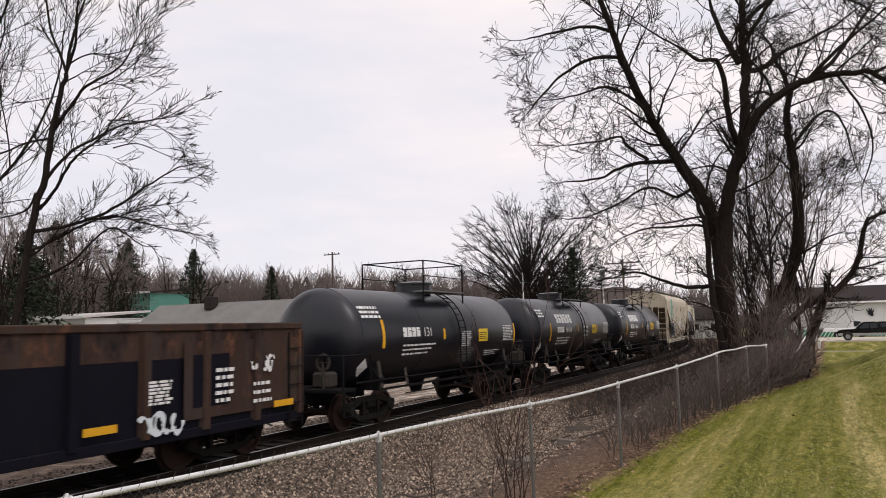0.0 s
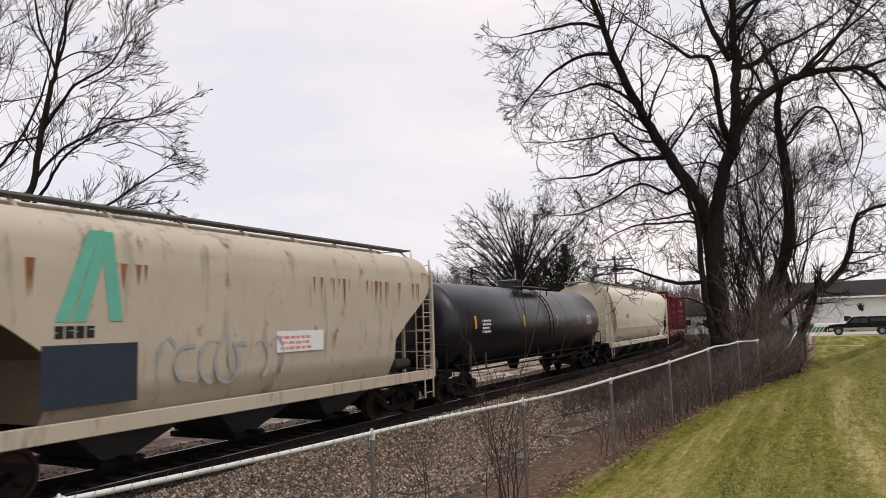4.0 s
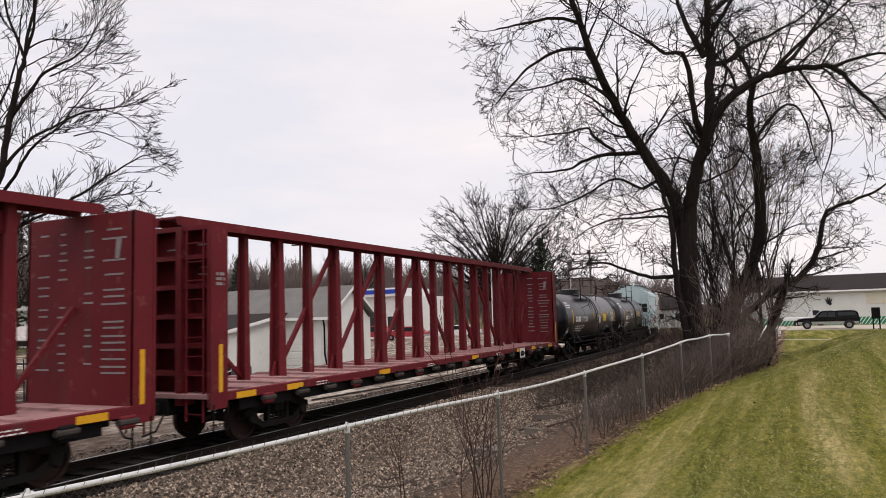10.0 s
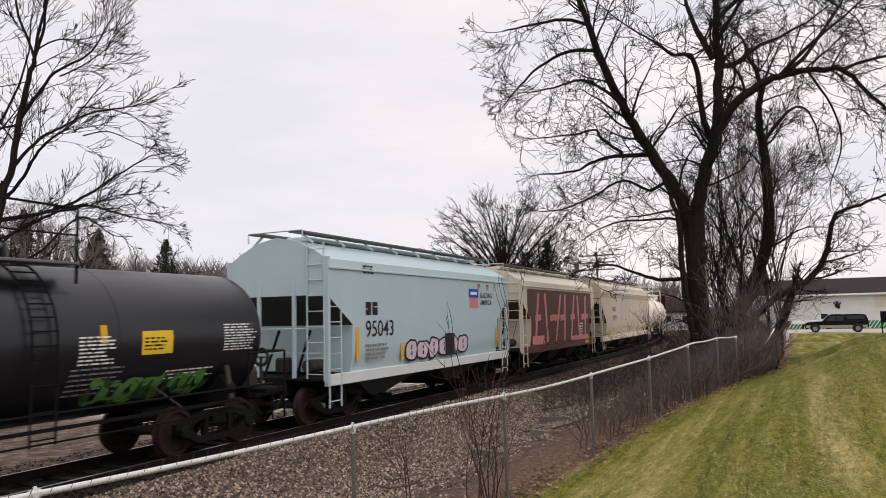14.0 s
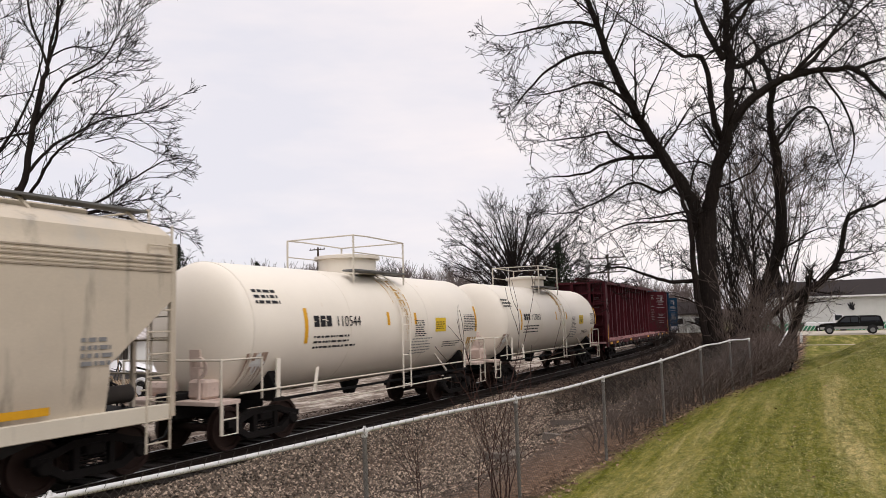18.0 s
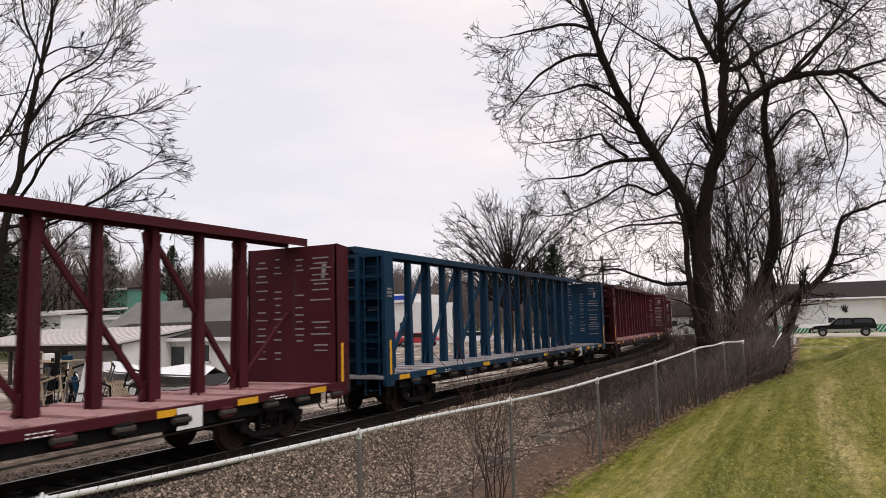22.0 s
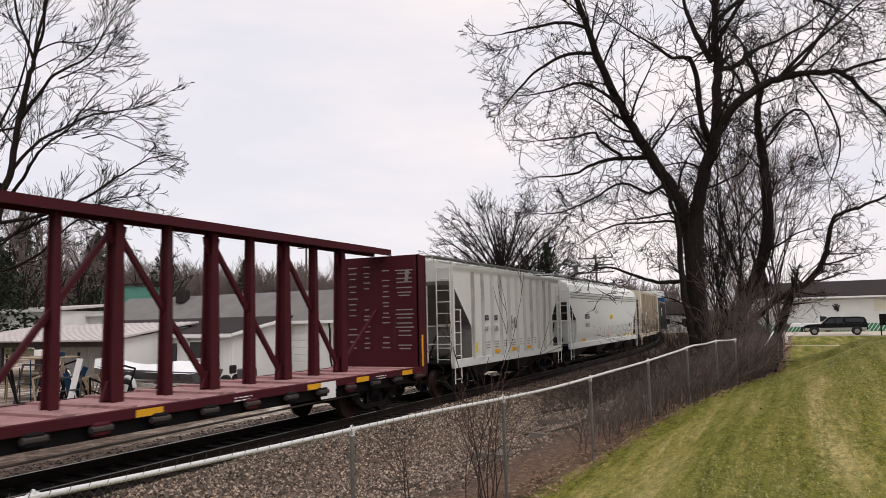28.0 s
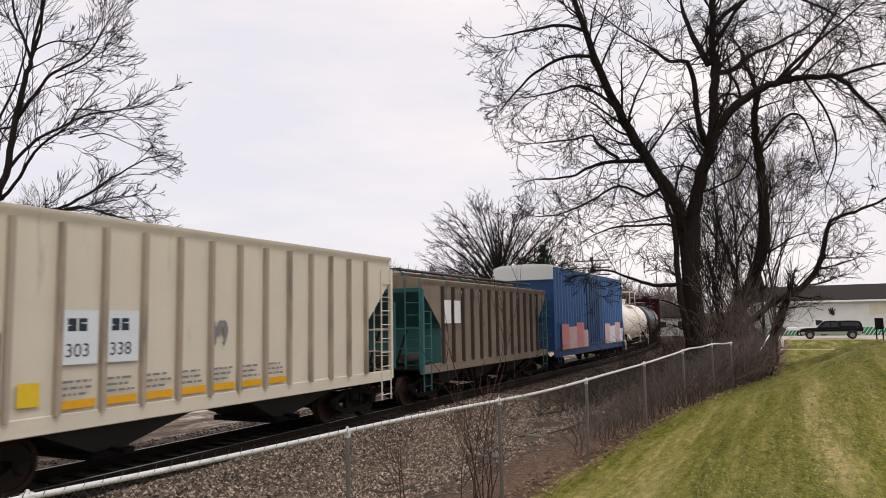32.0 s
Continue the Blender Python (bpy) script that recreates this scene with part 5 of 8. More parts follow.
def blob_letters(sd, fill, edge_, x, z, w, h, n, seed, slant=0.15):
    """Chunky sprayed letters: a filled shape with a dark rim and a gap in it."""
    rng = random.Random(seed)
    rim, body, gap = Geo(), Geo(), Geo()
    step = w / n
    for k in range(n):
        cx, cz = (k + 0.5) * step, h * rng.uniform(0.44, 0.56)
        rx, rz = step * rng.uniform(0.50, 0.62), h * rng.uniform(0.40, 0.52)
        pw = rng.uniform(2.4, 4.0)
        ring = []
        for i in range(18):
            a = 2 * math.pi * i / 18
            c_, s_ = math.cos(a), math.sin(a)
            q = (abs(c_) ** pw + abs(s_) ** pw) ** (-1 / pw) * rng.uniform(0.88, 1.08)
            ring.append((c_ * q, s_ * q))
        for g, m in ((rim, 1.0), (body, 0.82)):
            g.add([(cx + px * rx * m + slant * pz * rz, 0, cz + pz * rz * m) for px, pz in ring], [tuple(range(18))])
        for o in (-0.28, 0.3):
            u = rng.uniform(0.05, 0.1)
            gap.add([(cx - u * rx, 0, cz + o * rz - 0.2 * rz), (cx + 0.1 * rx, 0, cz + o * rz - 0.25 * rz), (cx + (u + 0.1) * rx, 0, cz + o * rz + 0.2 * rz), (cx, 0, cz + o * rz + 0.22 * rz)], [(0, 1, 2, 3)])
    sd.lay("graffiti", rim, edge_, x, z, 0.010, "dark outline of the sprayed letters")
    sd.lay("graffiti", body, fill, x, z, 0.013, "chunky spray-painted letters")
    sd.lay("graffiti", gap, edge_, x, z, 0.016)


WHEEL_R = 0.457


def truck_meshes():
    wheel = Geo()
    for s in (-1, 1):
        y = 0.7525 * s
        wheel.lathe([(y - 0.07 * s, 0.0), (y - 0.07 * s, 0.11), (y - 0.03 * s, 0.13), (y - 0.02 * s, 0.36), (y - 0.07 * s, 0.385), (y - 0.075 * s, 0.485), (y - 0.045 * s, 0.485), (y - 0.035 * s, 0.457), (y + 0.07 * s, 0.445), (y + 0.07 * s, 0.375), (y + 0.02 * s, 0.36), (y + 0.02 * s, 0.15), (y + 0.06 * s, 0.12), (y + 0.06 * s, 0.0)], "y", 28)
    wheel.lathe([(-1.08, 0.0), (-1.08, 0.075), (-0.7, 0.085), (0.7, 0.085), (1.08, 0.075), (1.08, 0.0)], "y", 12)
    frame_ = Geo()
    # the cast frame: upper and lower chords, columns and pedestals
    frame_.prism([(-1.12, 0.50), (-1.12, 0.63), (-0.72, 0.71), (-0.4, 0.81), (0.4, 0.81), (0.72, 0.71), (1.12, 0.63), (1.12, 0.50), (0.7, 0.58), (0.38, 0.69), (-0.38, 0.69), (-0.7, 0.58)], "y", -0.07, 0.07)
    frame_.prism([(-0.98, 0.50), (-0.82, 0.52), (-0.5, 0.33), (0.5, 0.33), (0.82, 0.52), (0.98, 0.50), (0.9, 0.40), (0.54, 0.21), (-0.54, 0.21), (-0.9, 0.40)], "y", -0.07, 0.07)
    for s in (-1, 1):
        frame_.box((0.33 * s, 0, 0.51), (0.10, 0.13, 0.40))
        frame_.lathe([(-0.13, 0.0), (-0.13, 0.10), (-0.09, 0.13), (0.06, 0.13), (0.06, 0.0)], "y", 14, (0.889 * s, 0, 0.457))
        frame_.box((0.889 * s, 0, 0.55), (0.26, 0.16, 0.12))
    spring = Geo()
    for sx in (0.0,):
        pts = [(sx + 0.065 * math.cos(a * 0.9), 0.065 * math.sin(a * 0.9), 0.33 + 0.26 * a / 30) for a in range(31)]
        spring.tube(pts, 0.016, 4)
    bol = Geo().box((0, 0, 0.62), (0.36, 2.2, 0.20), None, 0.03).box((0, 0, 0.76), (0.5, 0.5, 0.10), None, 0.02)
    brake = Geo().box((0, 0, 0), (0.1, 1.5, 0.12), None, 0.02)
    res = {}
    for nm, g, mt, sm in (("wheelset", wheel, "wheel", True), ("side_frame", frame_, "truck", False), ("spring", spring, "truck", True), ("bolster", bol, "truck", False), ("brake_beam", brake, "truck", False)):
        me = g.mesh(nm, sm)
        me.materials.append(M[mt])
        res[nm] = me
    return res


TRUCK = truck_meshes()
WHEELS = []


def car_base(name, label, category, front, rear, truck_in=1.6, group="freight cars of the train"):
    """The car's empty on the rails, its two trucks and couplers. Returns it and half its length."""
    car = thing(name, label, category, group)
    half = (rear - front) / 2
    arm = half - truck_in
    for s in (-1, 1):
        tr = part("truck", TRUCK["bolster"], None, car, "dark cast-steel four-wheel truck", at=pose(s * arm, 0, 0))
        for y in (-0.99, 0.99):
            part("side_frame", TRUCK["side_frame"], None, tr, at=pose(0, y, 0))
            for sx in (-0.17, 0.0, 0.17):
                part("spring", TRUCK["spring"], None, tr, at=pose(sx, y, 0))
        for w in (-0.5, 0.5):
            part("brake_beam", TRUCK["brake_beam"], None, tr, at=pose(w, 0, 0.42))
        for w in (-0.889, 0.889):
            ws = part("wheelset", TRUCK["wheelset"], None, tr, at=pose(w, 0, WHEEL_R))
            WHEELS.append((ws, w, (front + rear) / 2))
        g = Geo().box((s * (half + 0.05), 0, 0.86), (0.9, 0.16, 0.2), None, 0.03).box((s * (half + 0.47), 0.03, 0.86), (0.3, 0.32, 0.28), None, 0.06)
        part("coupler", g, M["truck"], car, "rusty knuckle coupler")
        hose = [(s * (half + 0.1), -0.3, 0.75), (s * (half + 0.3), -0.3, 0.45), (s * (half + 0.55), -0.2, 0.38)]
        part("brake_hose", Geo().tube(hose, 0.022, 5), M["rubber"], car)
    CARS.append((car, (front + rear) / 2, arm))
    return car, half


def ladder(car, x, y, z0, z1, w=0.42, mat="frame", axis="x", step=0.38, name="ladder"):
    g = Geo()
    dx, dy = (w / 2, 0) if axis == "x" else (0, w / 2)
    for s in (-1, 1):
        g.tube([(x + s * dx, y + s * dy, z0), (x + s * dx, y + s * dy, z1)], 0.022, 5)
    k = z0 + 0.15
    while k < z1:
        g.tube([(x - dx, y - dy, k), (x + dx, y + dy, k)], 0.014, 5)
        k += step
    return part(name, g, M[mat], car)


def tank_car(name, label, front, rear, r, zc, colour="black", rail_mat="frame", head=0.55, inset=0.35, platform=2.6, saddle=True, dome=0.5, handrail=True, truck_in=1.8):
    car, h = car_base(name, label, "tank car", front, rear, truck_in)
    L = h - inset
    prof = [(-L, 0.0)]
    for k in range(1, 9):
        a = math.pi / 2 * k / 8
        prof.append((-L + head * (1 - math.cos(a)), r * math.sin(a)))
    prof = prof + [(-L * 0.33, r), (L * 0.33, r)] + [(-s, q) for s, q in reversed(prof)]
    shell = part("tank_shell", Geo().lathe(prof, "x", 56, (0, 0, zc)), M[colour], car, smooth=True)
    for sx in (-L + head, -L * 0.33, L * 0.33, L - head):
        part("weld_band", Geo().lathe([(sx - 0.03, r - 0.02), (sx - 0.02, r + 0.006), (sx + 0.02, r + 0.006), (sx + 0.03, r - 0.02)], "x", 56, (0, 0, zc)), M[colour], shell, smooth=True)
    # stub sills, bolsters, cross members
    bot = zc - r
    for s in (-1, 1):
        part("stub_sill", Geo().span((s * (h - 2.6), -0.3, 0.72), (s * h, 0.3, max(bot + 0.25, 1.0)), 0.02), M["frame"], car)
        part("bolster_saddle", Geo().prism([(-1.35, 0.95), (1.35, 0.95), (1.4, 1.25), (1.15, zc - 0.55 * r), (0.5, bot + 0.1), (-0.5, bot + 0.1), (-1.15, zc - 0.55 * r), (-1.4, 1.25)], "x", s * (h - truck_in) - 0.12, s * (h - truck_in) + 0.12), M["frame"], car)
        fit = "dusty_pink" if colour == "white_tank" else "grimy"
        part("end_platform", Geo().box((s * (h - 0.35), 0, 1.06), (0.7, 2.7, 0.09), None, 0.01), M[fit if fit != "grimy" else "frame"], car)
        part("brake_wheel", Geo().lathe([(-0.02, 0.16), (-0.02, 0.22), (0.02, 0.22), (0.02, 0.16)], "x", 16, (s * (h - 0.16), -0.75, 1.75)).bar((s * (h - 0.16), -0.96, 1.75), (s * (h - 0.16), -0.54, 1.75), 0.03, 0.03).bar((s * (h - 0.16), -0.75, 1.08), (s * (h - 0.16), -0.75, 1.75), 0.05, 0.05), M[fit], car)
        part("head_brace", Geo().bar((s * (h - 0.5), -0.35, 1.15), (s * (L - 0.05), -0.35, zc - 0.25 * r), 0.3, 0.05), M[fit if fit != "grimy" else "frame"], car)
        for y in (-1.38, 1.38):
            part("end_post", Geo().tube([(s * (h - 0.12), y, 0.45), (s * (h - 0.12), y, 1.9)], 0.025, 6), M[rail_mat], car)
        part("end_rail", Geo().tube([(s * (h - 0.12), -1.38, 1.9), (s * (h - 0.12), 1.38, 1.9)], 0.022, 6), M[rail_mat], car)
        part("brace", Geo().tube([(s * (h - truck_in + 0.5), -1.38, 1.9), (s * (h - truck_in + 0.5), -1.38, 1.05)], 0.022, 6).tube([(s * (h - 0.12), -1.38, 1.9), (s * (h - truck_in + 0.5), -1.38, 1.9)], 0.022, 6), M[rail_mat], car)
        part("sill_step", Geo().tube([(s * (h - 0.14), -1.4, 1.05), (s * (h - 0.14), -1.4, 0.45), (s * (h - 0.55), -1.4, 0.45), (s * (h - 0.55), -1.4, 1.05)], 0.02, 5).tube([(s * (h - 0.14), -1.4, 0.75), (s * (h - 0.55), -1.4, 0.75)], 0.016, 5), M[rail_mat], car)
        for y in (-1, 1):
            part("support_strut", Geo().bar((s * (h - truck_in), y * 1.38, 1.02), (s * (h - truck_in), y * r * 0.93, zc - 0.42 * r), 0.12, 0.04), M["grimy" if colour == "black" else colour], car)
            part("support_strut", Geo().bar((s * (h - truck_in - 1.3), y * 1.38, 1.0), (s * (h - truck_in - 1.7), y * r * 0.78, zc - 0.62 * r), 0.07, 0.03), M["grimy" if colour == "black" else colour], car)
        part("brake_valve", Geo().box((s * (h - 0.5), -0.55, 1.3), (0.45, 0.5, 0.4), None, 0.06), M[fit], car)
        part("air_reservoir", Geo().tube([(s * (h - 0.5), 0.3, 1.3), (s * (h - 0.5), 0.95, 1.3)], 0.17, 10), M[fit], car)
    if handrail:
        for y in (-1.42, 1.42):
            part("lower_handrail", Geo().tube([(-h + truck_in + 1.1, y, 0.78), (h - truck_in - 1.1, y, 0.78)], 0.018, 5), M[rail_mat], car)
            part("side_handrail", Geo().tube([(-h + 0.6, y, 1.22), (h - 0.6, y, 1.22)], 0.022, 6), M[rail_mat], car)
            part("walkway_edge", Geo().bar((-h + 1.6, y, 0.98), (h - 1.6, y, 0.98), 0.03, 0.06), M["frame"], car)
    part("bottom_outlet", Geo().tube([(0, 0, bot + 0.1), (0, 0, bot - 0.35)], [0.32, 0.16], 12), M["frame"], car, smooth=True)
    part("brake_cylinder", Geo().tube([(h - 3.4, -0.55, 0.85), (h - 2.6, -0.55, 0.85)], 0.14, 10), M["frame"], car, smooth=True)
    # manway, platform and railings on top
    top = zc + r
    part("manway", Geo().lathe([(top - 0.08, 0.55 * dome / 0.5), (top + dome * 0.5, 0.55 * dome / 0.5), (top + dome * 0.5, 0.62 * dome / 0.5), (top + dome * 0.62, 0.62 * dome / 0.5), (top + dome * 0.72, 0.35), (top + dome * 0.75, 0.0)], "z", 24), M[colour], car, smooth=True)
    part("valve", Geo().tube([(0.75, 0, top - 0.05), (0.75, 0, top + 0.35)], [0.10, 0.07], 8), M[colour], car)
    for y in (-0.95, 0.95):
        part("top_walk", Geo().box((0, y, top - 0.02), (platform, 0.45, 0.05), None, 0.01), M["walk"], car)
        for x in (-platform / 2, platform / 2):
            part("walk_post", Geo().tube([(x, y * 1.15, top - 0.35), (x, y * 1.15, top + 0.9)], 0.028, 5), M[rail_mat], car)
        part("walk_rail", Geo().tube([(-platform / 2, y * 1.15, top + 0.9), (-platform / 4, y * 1.15, top + 0.92), (platform / 2, y * 1.15, top + 0.9)], 0.02, 5).tube([(-platform / 2, y * 1.15, top + 0.45), (platform / 2, y * 1.15, top + 0.45)], 0.016, 5), M[rail_mat], car)
    for x in (-platform / 2, platform / 2):
        part("cross_rail", Geo().tube([(x, -1.09, top + 0.9), (x, 1.09, top + 0.9)], 0.02, 5), M[rail_mat], car)
    g = Geo()
    pts = []
    for s in (-0.21, 0.21):
        arc = [(0.55 + s, -(r + 0.09) * math.cos(a), zc + (r + 0.09) * math.sin(a)) for a in [k * math.pi / 2 / 8 * 0.8 for k in range(9)]]
        g.tube([(0.55 + s, -r - 0.09, 0.75), *arc], 0.02, 5)
        pts.append(arc)
    for a, b in zip(*pts):
        g.tube([a, b], 0.014, 5)
    for z in (0.85, 1.25, 1.65, 2.05):
        g.tube([(0.34, -r - 0.09, z), (0.76, -r - 0.09, z)], 0.014, 5)
    part("side_ladder", g, M[rail_mat if rail_mat != "rail_light" else "white_tank"], car)
    return car, Side(car, r, zc, r), h


def tank_marks(sd, h, mark, seed, letters=4, number="", stripes=(), pale=True, size=0.36, z0=0.02, brand=None, mx=None):
    ink = "white_mark" if pale else "black_mark"
    zc, L = sd.zc, h - 0.35
    for x, zz, hh in stripes:
        sd.patch("reflective_stripe", "yellow", x, zc + zz, 0.13, hh, "yellow reflective stripe")
    x = -L + 2.6 if mx is None else mx
    p = sd.mark(ink, x, zc + z0, letters, size)
    sd.words(ink, x + p + size * 0.35, zc + z0, number, size)
    if brand:
        sd.mark(ink, x, zc + z0 + size * 1.2, brand, size * 1.55)
    sd.lines(ink, x, zc + z0 - 0.5, 1.9, 0.36, 3, seed, 0.4)
    sd.lines(ink, L - 1.62, zc - 0.26, 1.0, 0.56, 10, seed + 1, 0.45)
    sd.lines(ink, -L + 0.75, zc + 0.55, 0.9, 0.36, 3, seed + 2)
    sd.lines(ink, L - 3.0, zc - 0.72, 1.25, 0.2, 3, seed + 3, 0.4)
    sd.lines("grey_mark", L - 5.0, zc - 0.85, 1.3, 0.5, 6, seed + 5, 0.35)
    sd.lines(ink, L - 4.9, zc - 0.35, 0.7, 0.5, 8, seed + 6, 0.45)
    sd.patch("placard", "lemon", L - 3.65, zc - 0.24, 0.7, 0.42, "yellow warning placard")
    sd.lines("black_mark", L - 3.6, zc - 0.16, 0.6, 0.26, 4, seed + 4, 0.45)
    g = Geo().add([(0.0, 0, 0.24), (0.24, 0, 0.0), (0.48, 0, 0.24), (0.24, 0, 0.48)], [(0, 1, 2, 3)])
    sd.lay("hazard_placard", g, "white_mark", -L + 0.6, zc - 0.95, 0.01, "white diamond placard")


def hopper_car(name, label, front, rear, colour, slope, style="round", ribs=0, bays=3, top=4.55, sill="same", cut=1.9, cut_top=0.5, posts="same", roofwalk=True, truck_in=1.2, W=1.58, hi=None, lo=None, rib_mat=""):
    car, h = car_base(name, label, "covered hopper car", front, rear, truck_in)
    posts = colour if posts == "same" else posts
    sill = colour if sill == "same" else sill
    zs = 1.22
    hi, lo_z = hi or top - 1.15, lo or zs + 0.95
    if style == "round":
        lev = [(zs, W - 0.30), (zs + 0.45, W - 0.06), (zs + 1.1, W), (top - 0.95, W), (top - 0.55, W - 0.05), (top - 0.30, W - 0.22), (top - 0.12, W - 0.55), (top - 0.02, W - 1.1), (top, 0.0)]
    elif style == "belly":
        lev = [(zs, W - 0.55), (zs + 0.35, W - 0.28), (zs + 0.8, W - 0.08), (zs + 1.3, W), (top - 1.1, W), (top - 0.65, W - 0.06), (top - 0.34, W - 0.24), (top - 0.14, W - 0.6), (top - 0.03, W - 1.1), (top, 0.0)]
    elif style == "acf":
        lev = [(zs, W - 0.12), (zs + 0.5, W - 0.03), (zs + 1.2, W), (top - 0.78, W), (top - 0.70, W - 0.05), (top - 0.40, W - 0.12), (top - 0.20, W - 0.42), (top - 0.06, W - 0.9), (top, 0.0)]
    elif style == "plain":
        lev = [(zs, W - 0.10), (zs + 0.5, W - 0.02), (zs + 1.2, W), (top - 0.86, W), (top - 0.84, W + 0.04), (top - 0.80, W + 0.04), (top - 0.78, W - 0.02), (top - 0.60, W - 0.05), (top - 0.36, W - 0.45), (top - 0.12, W - 0.95), (top, 0.0)]
    else:
        lev = [(zs, W - 0.05), (zs + 0.5, W - 0.05), (top - 0.75, W - 0.05), (top - 0.36, W - 0.05), (top - 0.30, W), (top - 0.22, W), (top - 0.20, W - 0.10), (top - 0.03, 0.4), (top, 0.0)]

    def ex(z):
        """How far the body reaches at height z."""
        if z > hi:
            return h - cut_top * 0.55
        f = ease(hi, lo_z, z)
        lin = min(max((hi - z) / (hi - lo_z), 0), 1)
        f = 0.25 * f + 0.75 * lin if style == "round" else lin
        return h - cut_top * 0.55 - cut * f

    fine = []
    for (z0, w0), (z1, w1) in zip(lev, lev[1:]):
        k = max(1, int((z1 - z0) / 0.12))
        fine += [(z0 + (z1 - z0) * i / k, w0 + (w1 - w0) * i / k) for i in range(k)]
    fine.append(lev[-1])
    body, e1, e2 = Geo(), Geo(), Geo()
    left = [[(-ex(z), -w, z), (ex(z), -w, z), (ex(z), w, z), (-ex(z), w, z)] for z, w in fine]
    vs = [p for q in left for p in q]
    fs = []
    for i in range(len(fine) - 1):
        a, b = 4 * i, 4 * i + 4
        fs += [(a, a + 1, b + 1, b), (a + 2, a + 3, b + 3, b + 2)]
        e1.add([left[i][3], left[i][0], left[i + 1][0], left[i + 1][3]], [(0, 1, 2, 3)])
        e2.add([left[i][1], left[i][2], left[i + 1][2], left[i + 1][1]], [(0, 1, 2, 3)])
    fs.append((0, 3, 2, 1))
    body.add(vs, fs)
    part("body", body, M[colour], car, smooth=True)
    for e in (e1, e2):
        up, mid, foot = Geo(), Geo(), Geo()
        for f in e.f:
            z = sum(e.v[i][2] for i in f) / 4
            sheet = mid if lo_z - (0.0 if style in ("plain", "acf") else 2.0) < z < hi + 0.05 else up if z > hi else foot
            sheet.add([e.v[i] for i in f], [(0, 1, 2, 3)])
        part("end_sheet", up, M[colour], car, smooth=style in ("round", "belly"))
        if foot.v:
            part("lower_end_sheet", foot, M[colour], car)
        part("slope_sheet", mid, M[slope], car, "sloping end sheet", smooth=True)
    if style == "belly":
        for sx in (-1, 1):
            for sy in (-1, 1):
                poly = [(sx * (h - 0.10), zs), (sx * (h - 0.10), hi + 0.25), (sx * (ex(hi) - 0.02), hi + 0.25), (sx * (ex(hi) - 0.05), hi), (sx * (ex(lo_z) - 0.1), lo_z), (sx * (ex(lo_z) - 0.1), zs)]
                part("end_side_sheet", Geo().prism(poly, "y", sy * (W - 0.34), sy * (W - 0.31)), M[slope], car, "flat recessed side sheet")
            part("end_wall", Geo().span((sx * (h - 0.14), -W + 0.31, zs + 0.1), (sx * (h - 0.10), W - 0.31, hi + 0.2)), M[slope], car)
            part("corner_brace", Geo().bar((sx * (h - 0.06), -W + 0.05, zs + 0.7), (sx * (h - 0.9), -W + 0.12, zs + 0.1), 0.05, 0.08), M[posts], car)
    for k in range(ribs):
        x = -h + cut + cut_top * 0.55 + 0.06 + (2 * (h - cut - cut_top * 0.55) - 0.12) * k / (ribs - 1)
        for s in (-1, 1):
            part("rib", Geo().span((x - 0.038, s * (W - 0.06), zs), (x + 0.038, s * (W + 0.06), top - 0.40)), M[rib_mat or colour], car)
    if style == "acf":
        # Every other bead is darker: the shade between beads put into the colour.
        for k, z in enumerate((top - 1.06, top - 0.99, top - 0.92, top - 0.85, top - 0.78)):
            for s in (-1, 1):
                part("side_bead", Geo().tube([(-h + cut_top, s * W, z), (h - cut_top, s * W, z)], 0.022, 5), M[("tan_rib" if colour == "grey_tan" else "grey_mark") if k % 2 == 0 else colour], car)
    for s in (-1, 1):
        part("side_sill", Geo().span((-h + 0.05, s * (W - 0.14), zs - 0.26), (h - 0.05, s * (W - 0.02), zs + 0.02), 0.015), M[sill], car)
        part("centre_sill", Geo().span((s * (h - cut - 1.0), -0.35, 0.72), (s * h, 0.35, 1.15), 0.02), M["frame"], car)
        part("end_platform", Geo().span((s * (h - 1.5), -W + 0.14, 1.08), (s * h, W - 0.14, 1.15), 0.01), M["frame"], car)
        for y in (-W + 0.04, W - 0.04):
            part("corner_post", Geo().span((s * (h - 0.12), y - 0.05, zs - 0.2), (s * (h - 0.02), y + 0.05, top - 0.55)), M[posts], car)
        for y in (-0.55, 0.55):
            part("end_post", Geo().span((s * (h - 0.10), y - 0.04, 1.12), (s * (h - 0.02), y + 0.04, top - 0.9)), M[posts], car)
        part("end_rail", Geo().tube([(s * (h - 0.05), -W + 0.05, 2.35), (s * (h - 0.05), W - 0.05, 2.35)], 0.02, 5), M[posts], car)
        ladder(car, s * (h - 0.36), -W + 0.02, 0.45, 2.9 if s < 0 else top - 0.6, 0.5, posts)
        ladder(car, s * (h - 0.02), -W + 0.36, 1.1, top - 0.2, 0.5, posts, "y", name="end_ladder")
        for y in (-0.5, 0.5):
            part("slope_brace", Geo().bar((s * (h - 0.2), y, 1.15), (s * (h - cut * 0.75), y, 2.3), 0.05, 0.05), M["frame"], car)
        part("end_rail", Geo().tube([(s * (h - 0.05), -W + 0.05, 1.75), (s * (h - 0.05), W - 0.05, 1.75)], 0.02, 5), M[posts], car)
        part("air_reservoir", Geo().tube([(s * (h - 1.1), -0.75, 1.42), (s * (h - 1.08), -0.75, 1.42), (s * (h - 0.3), -0.75, 1.42), (s * (h - 0.28), -0.75, 1.42)], [0.08, 0.16, 0.16, 0.08], 12), M["grimy"], car, smooth=True)
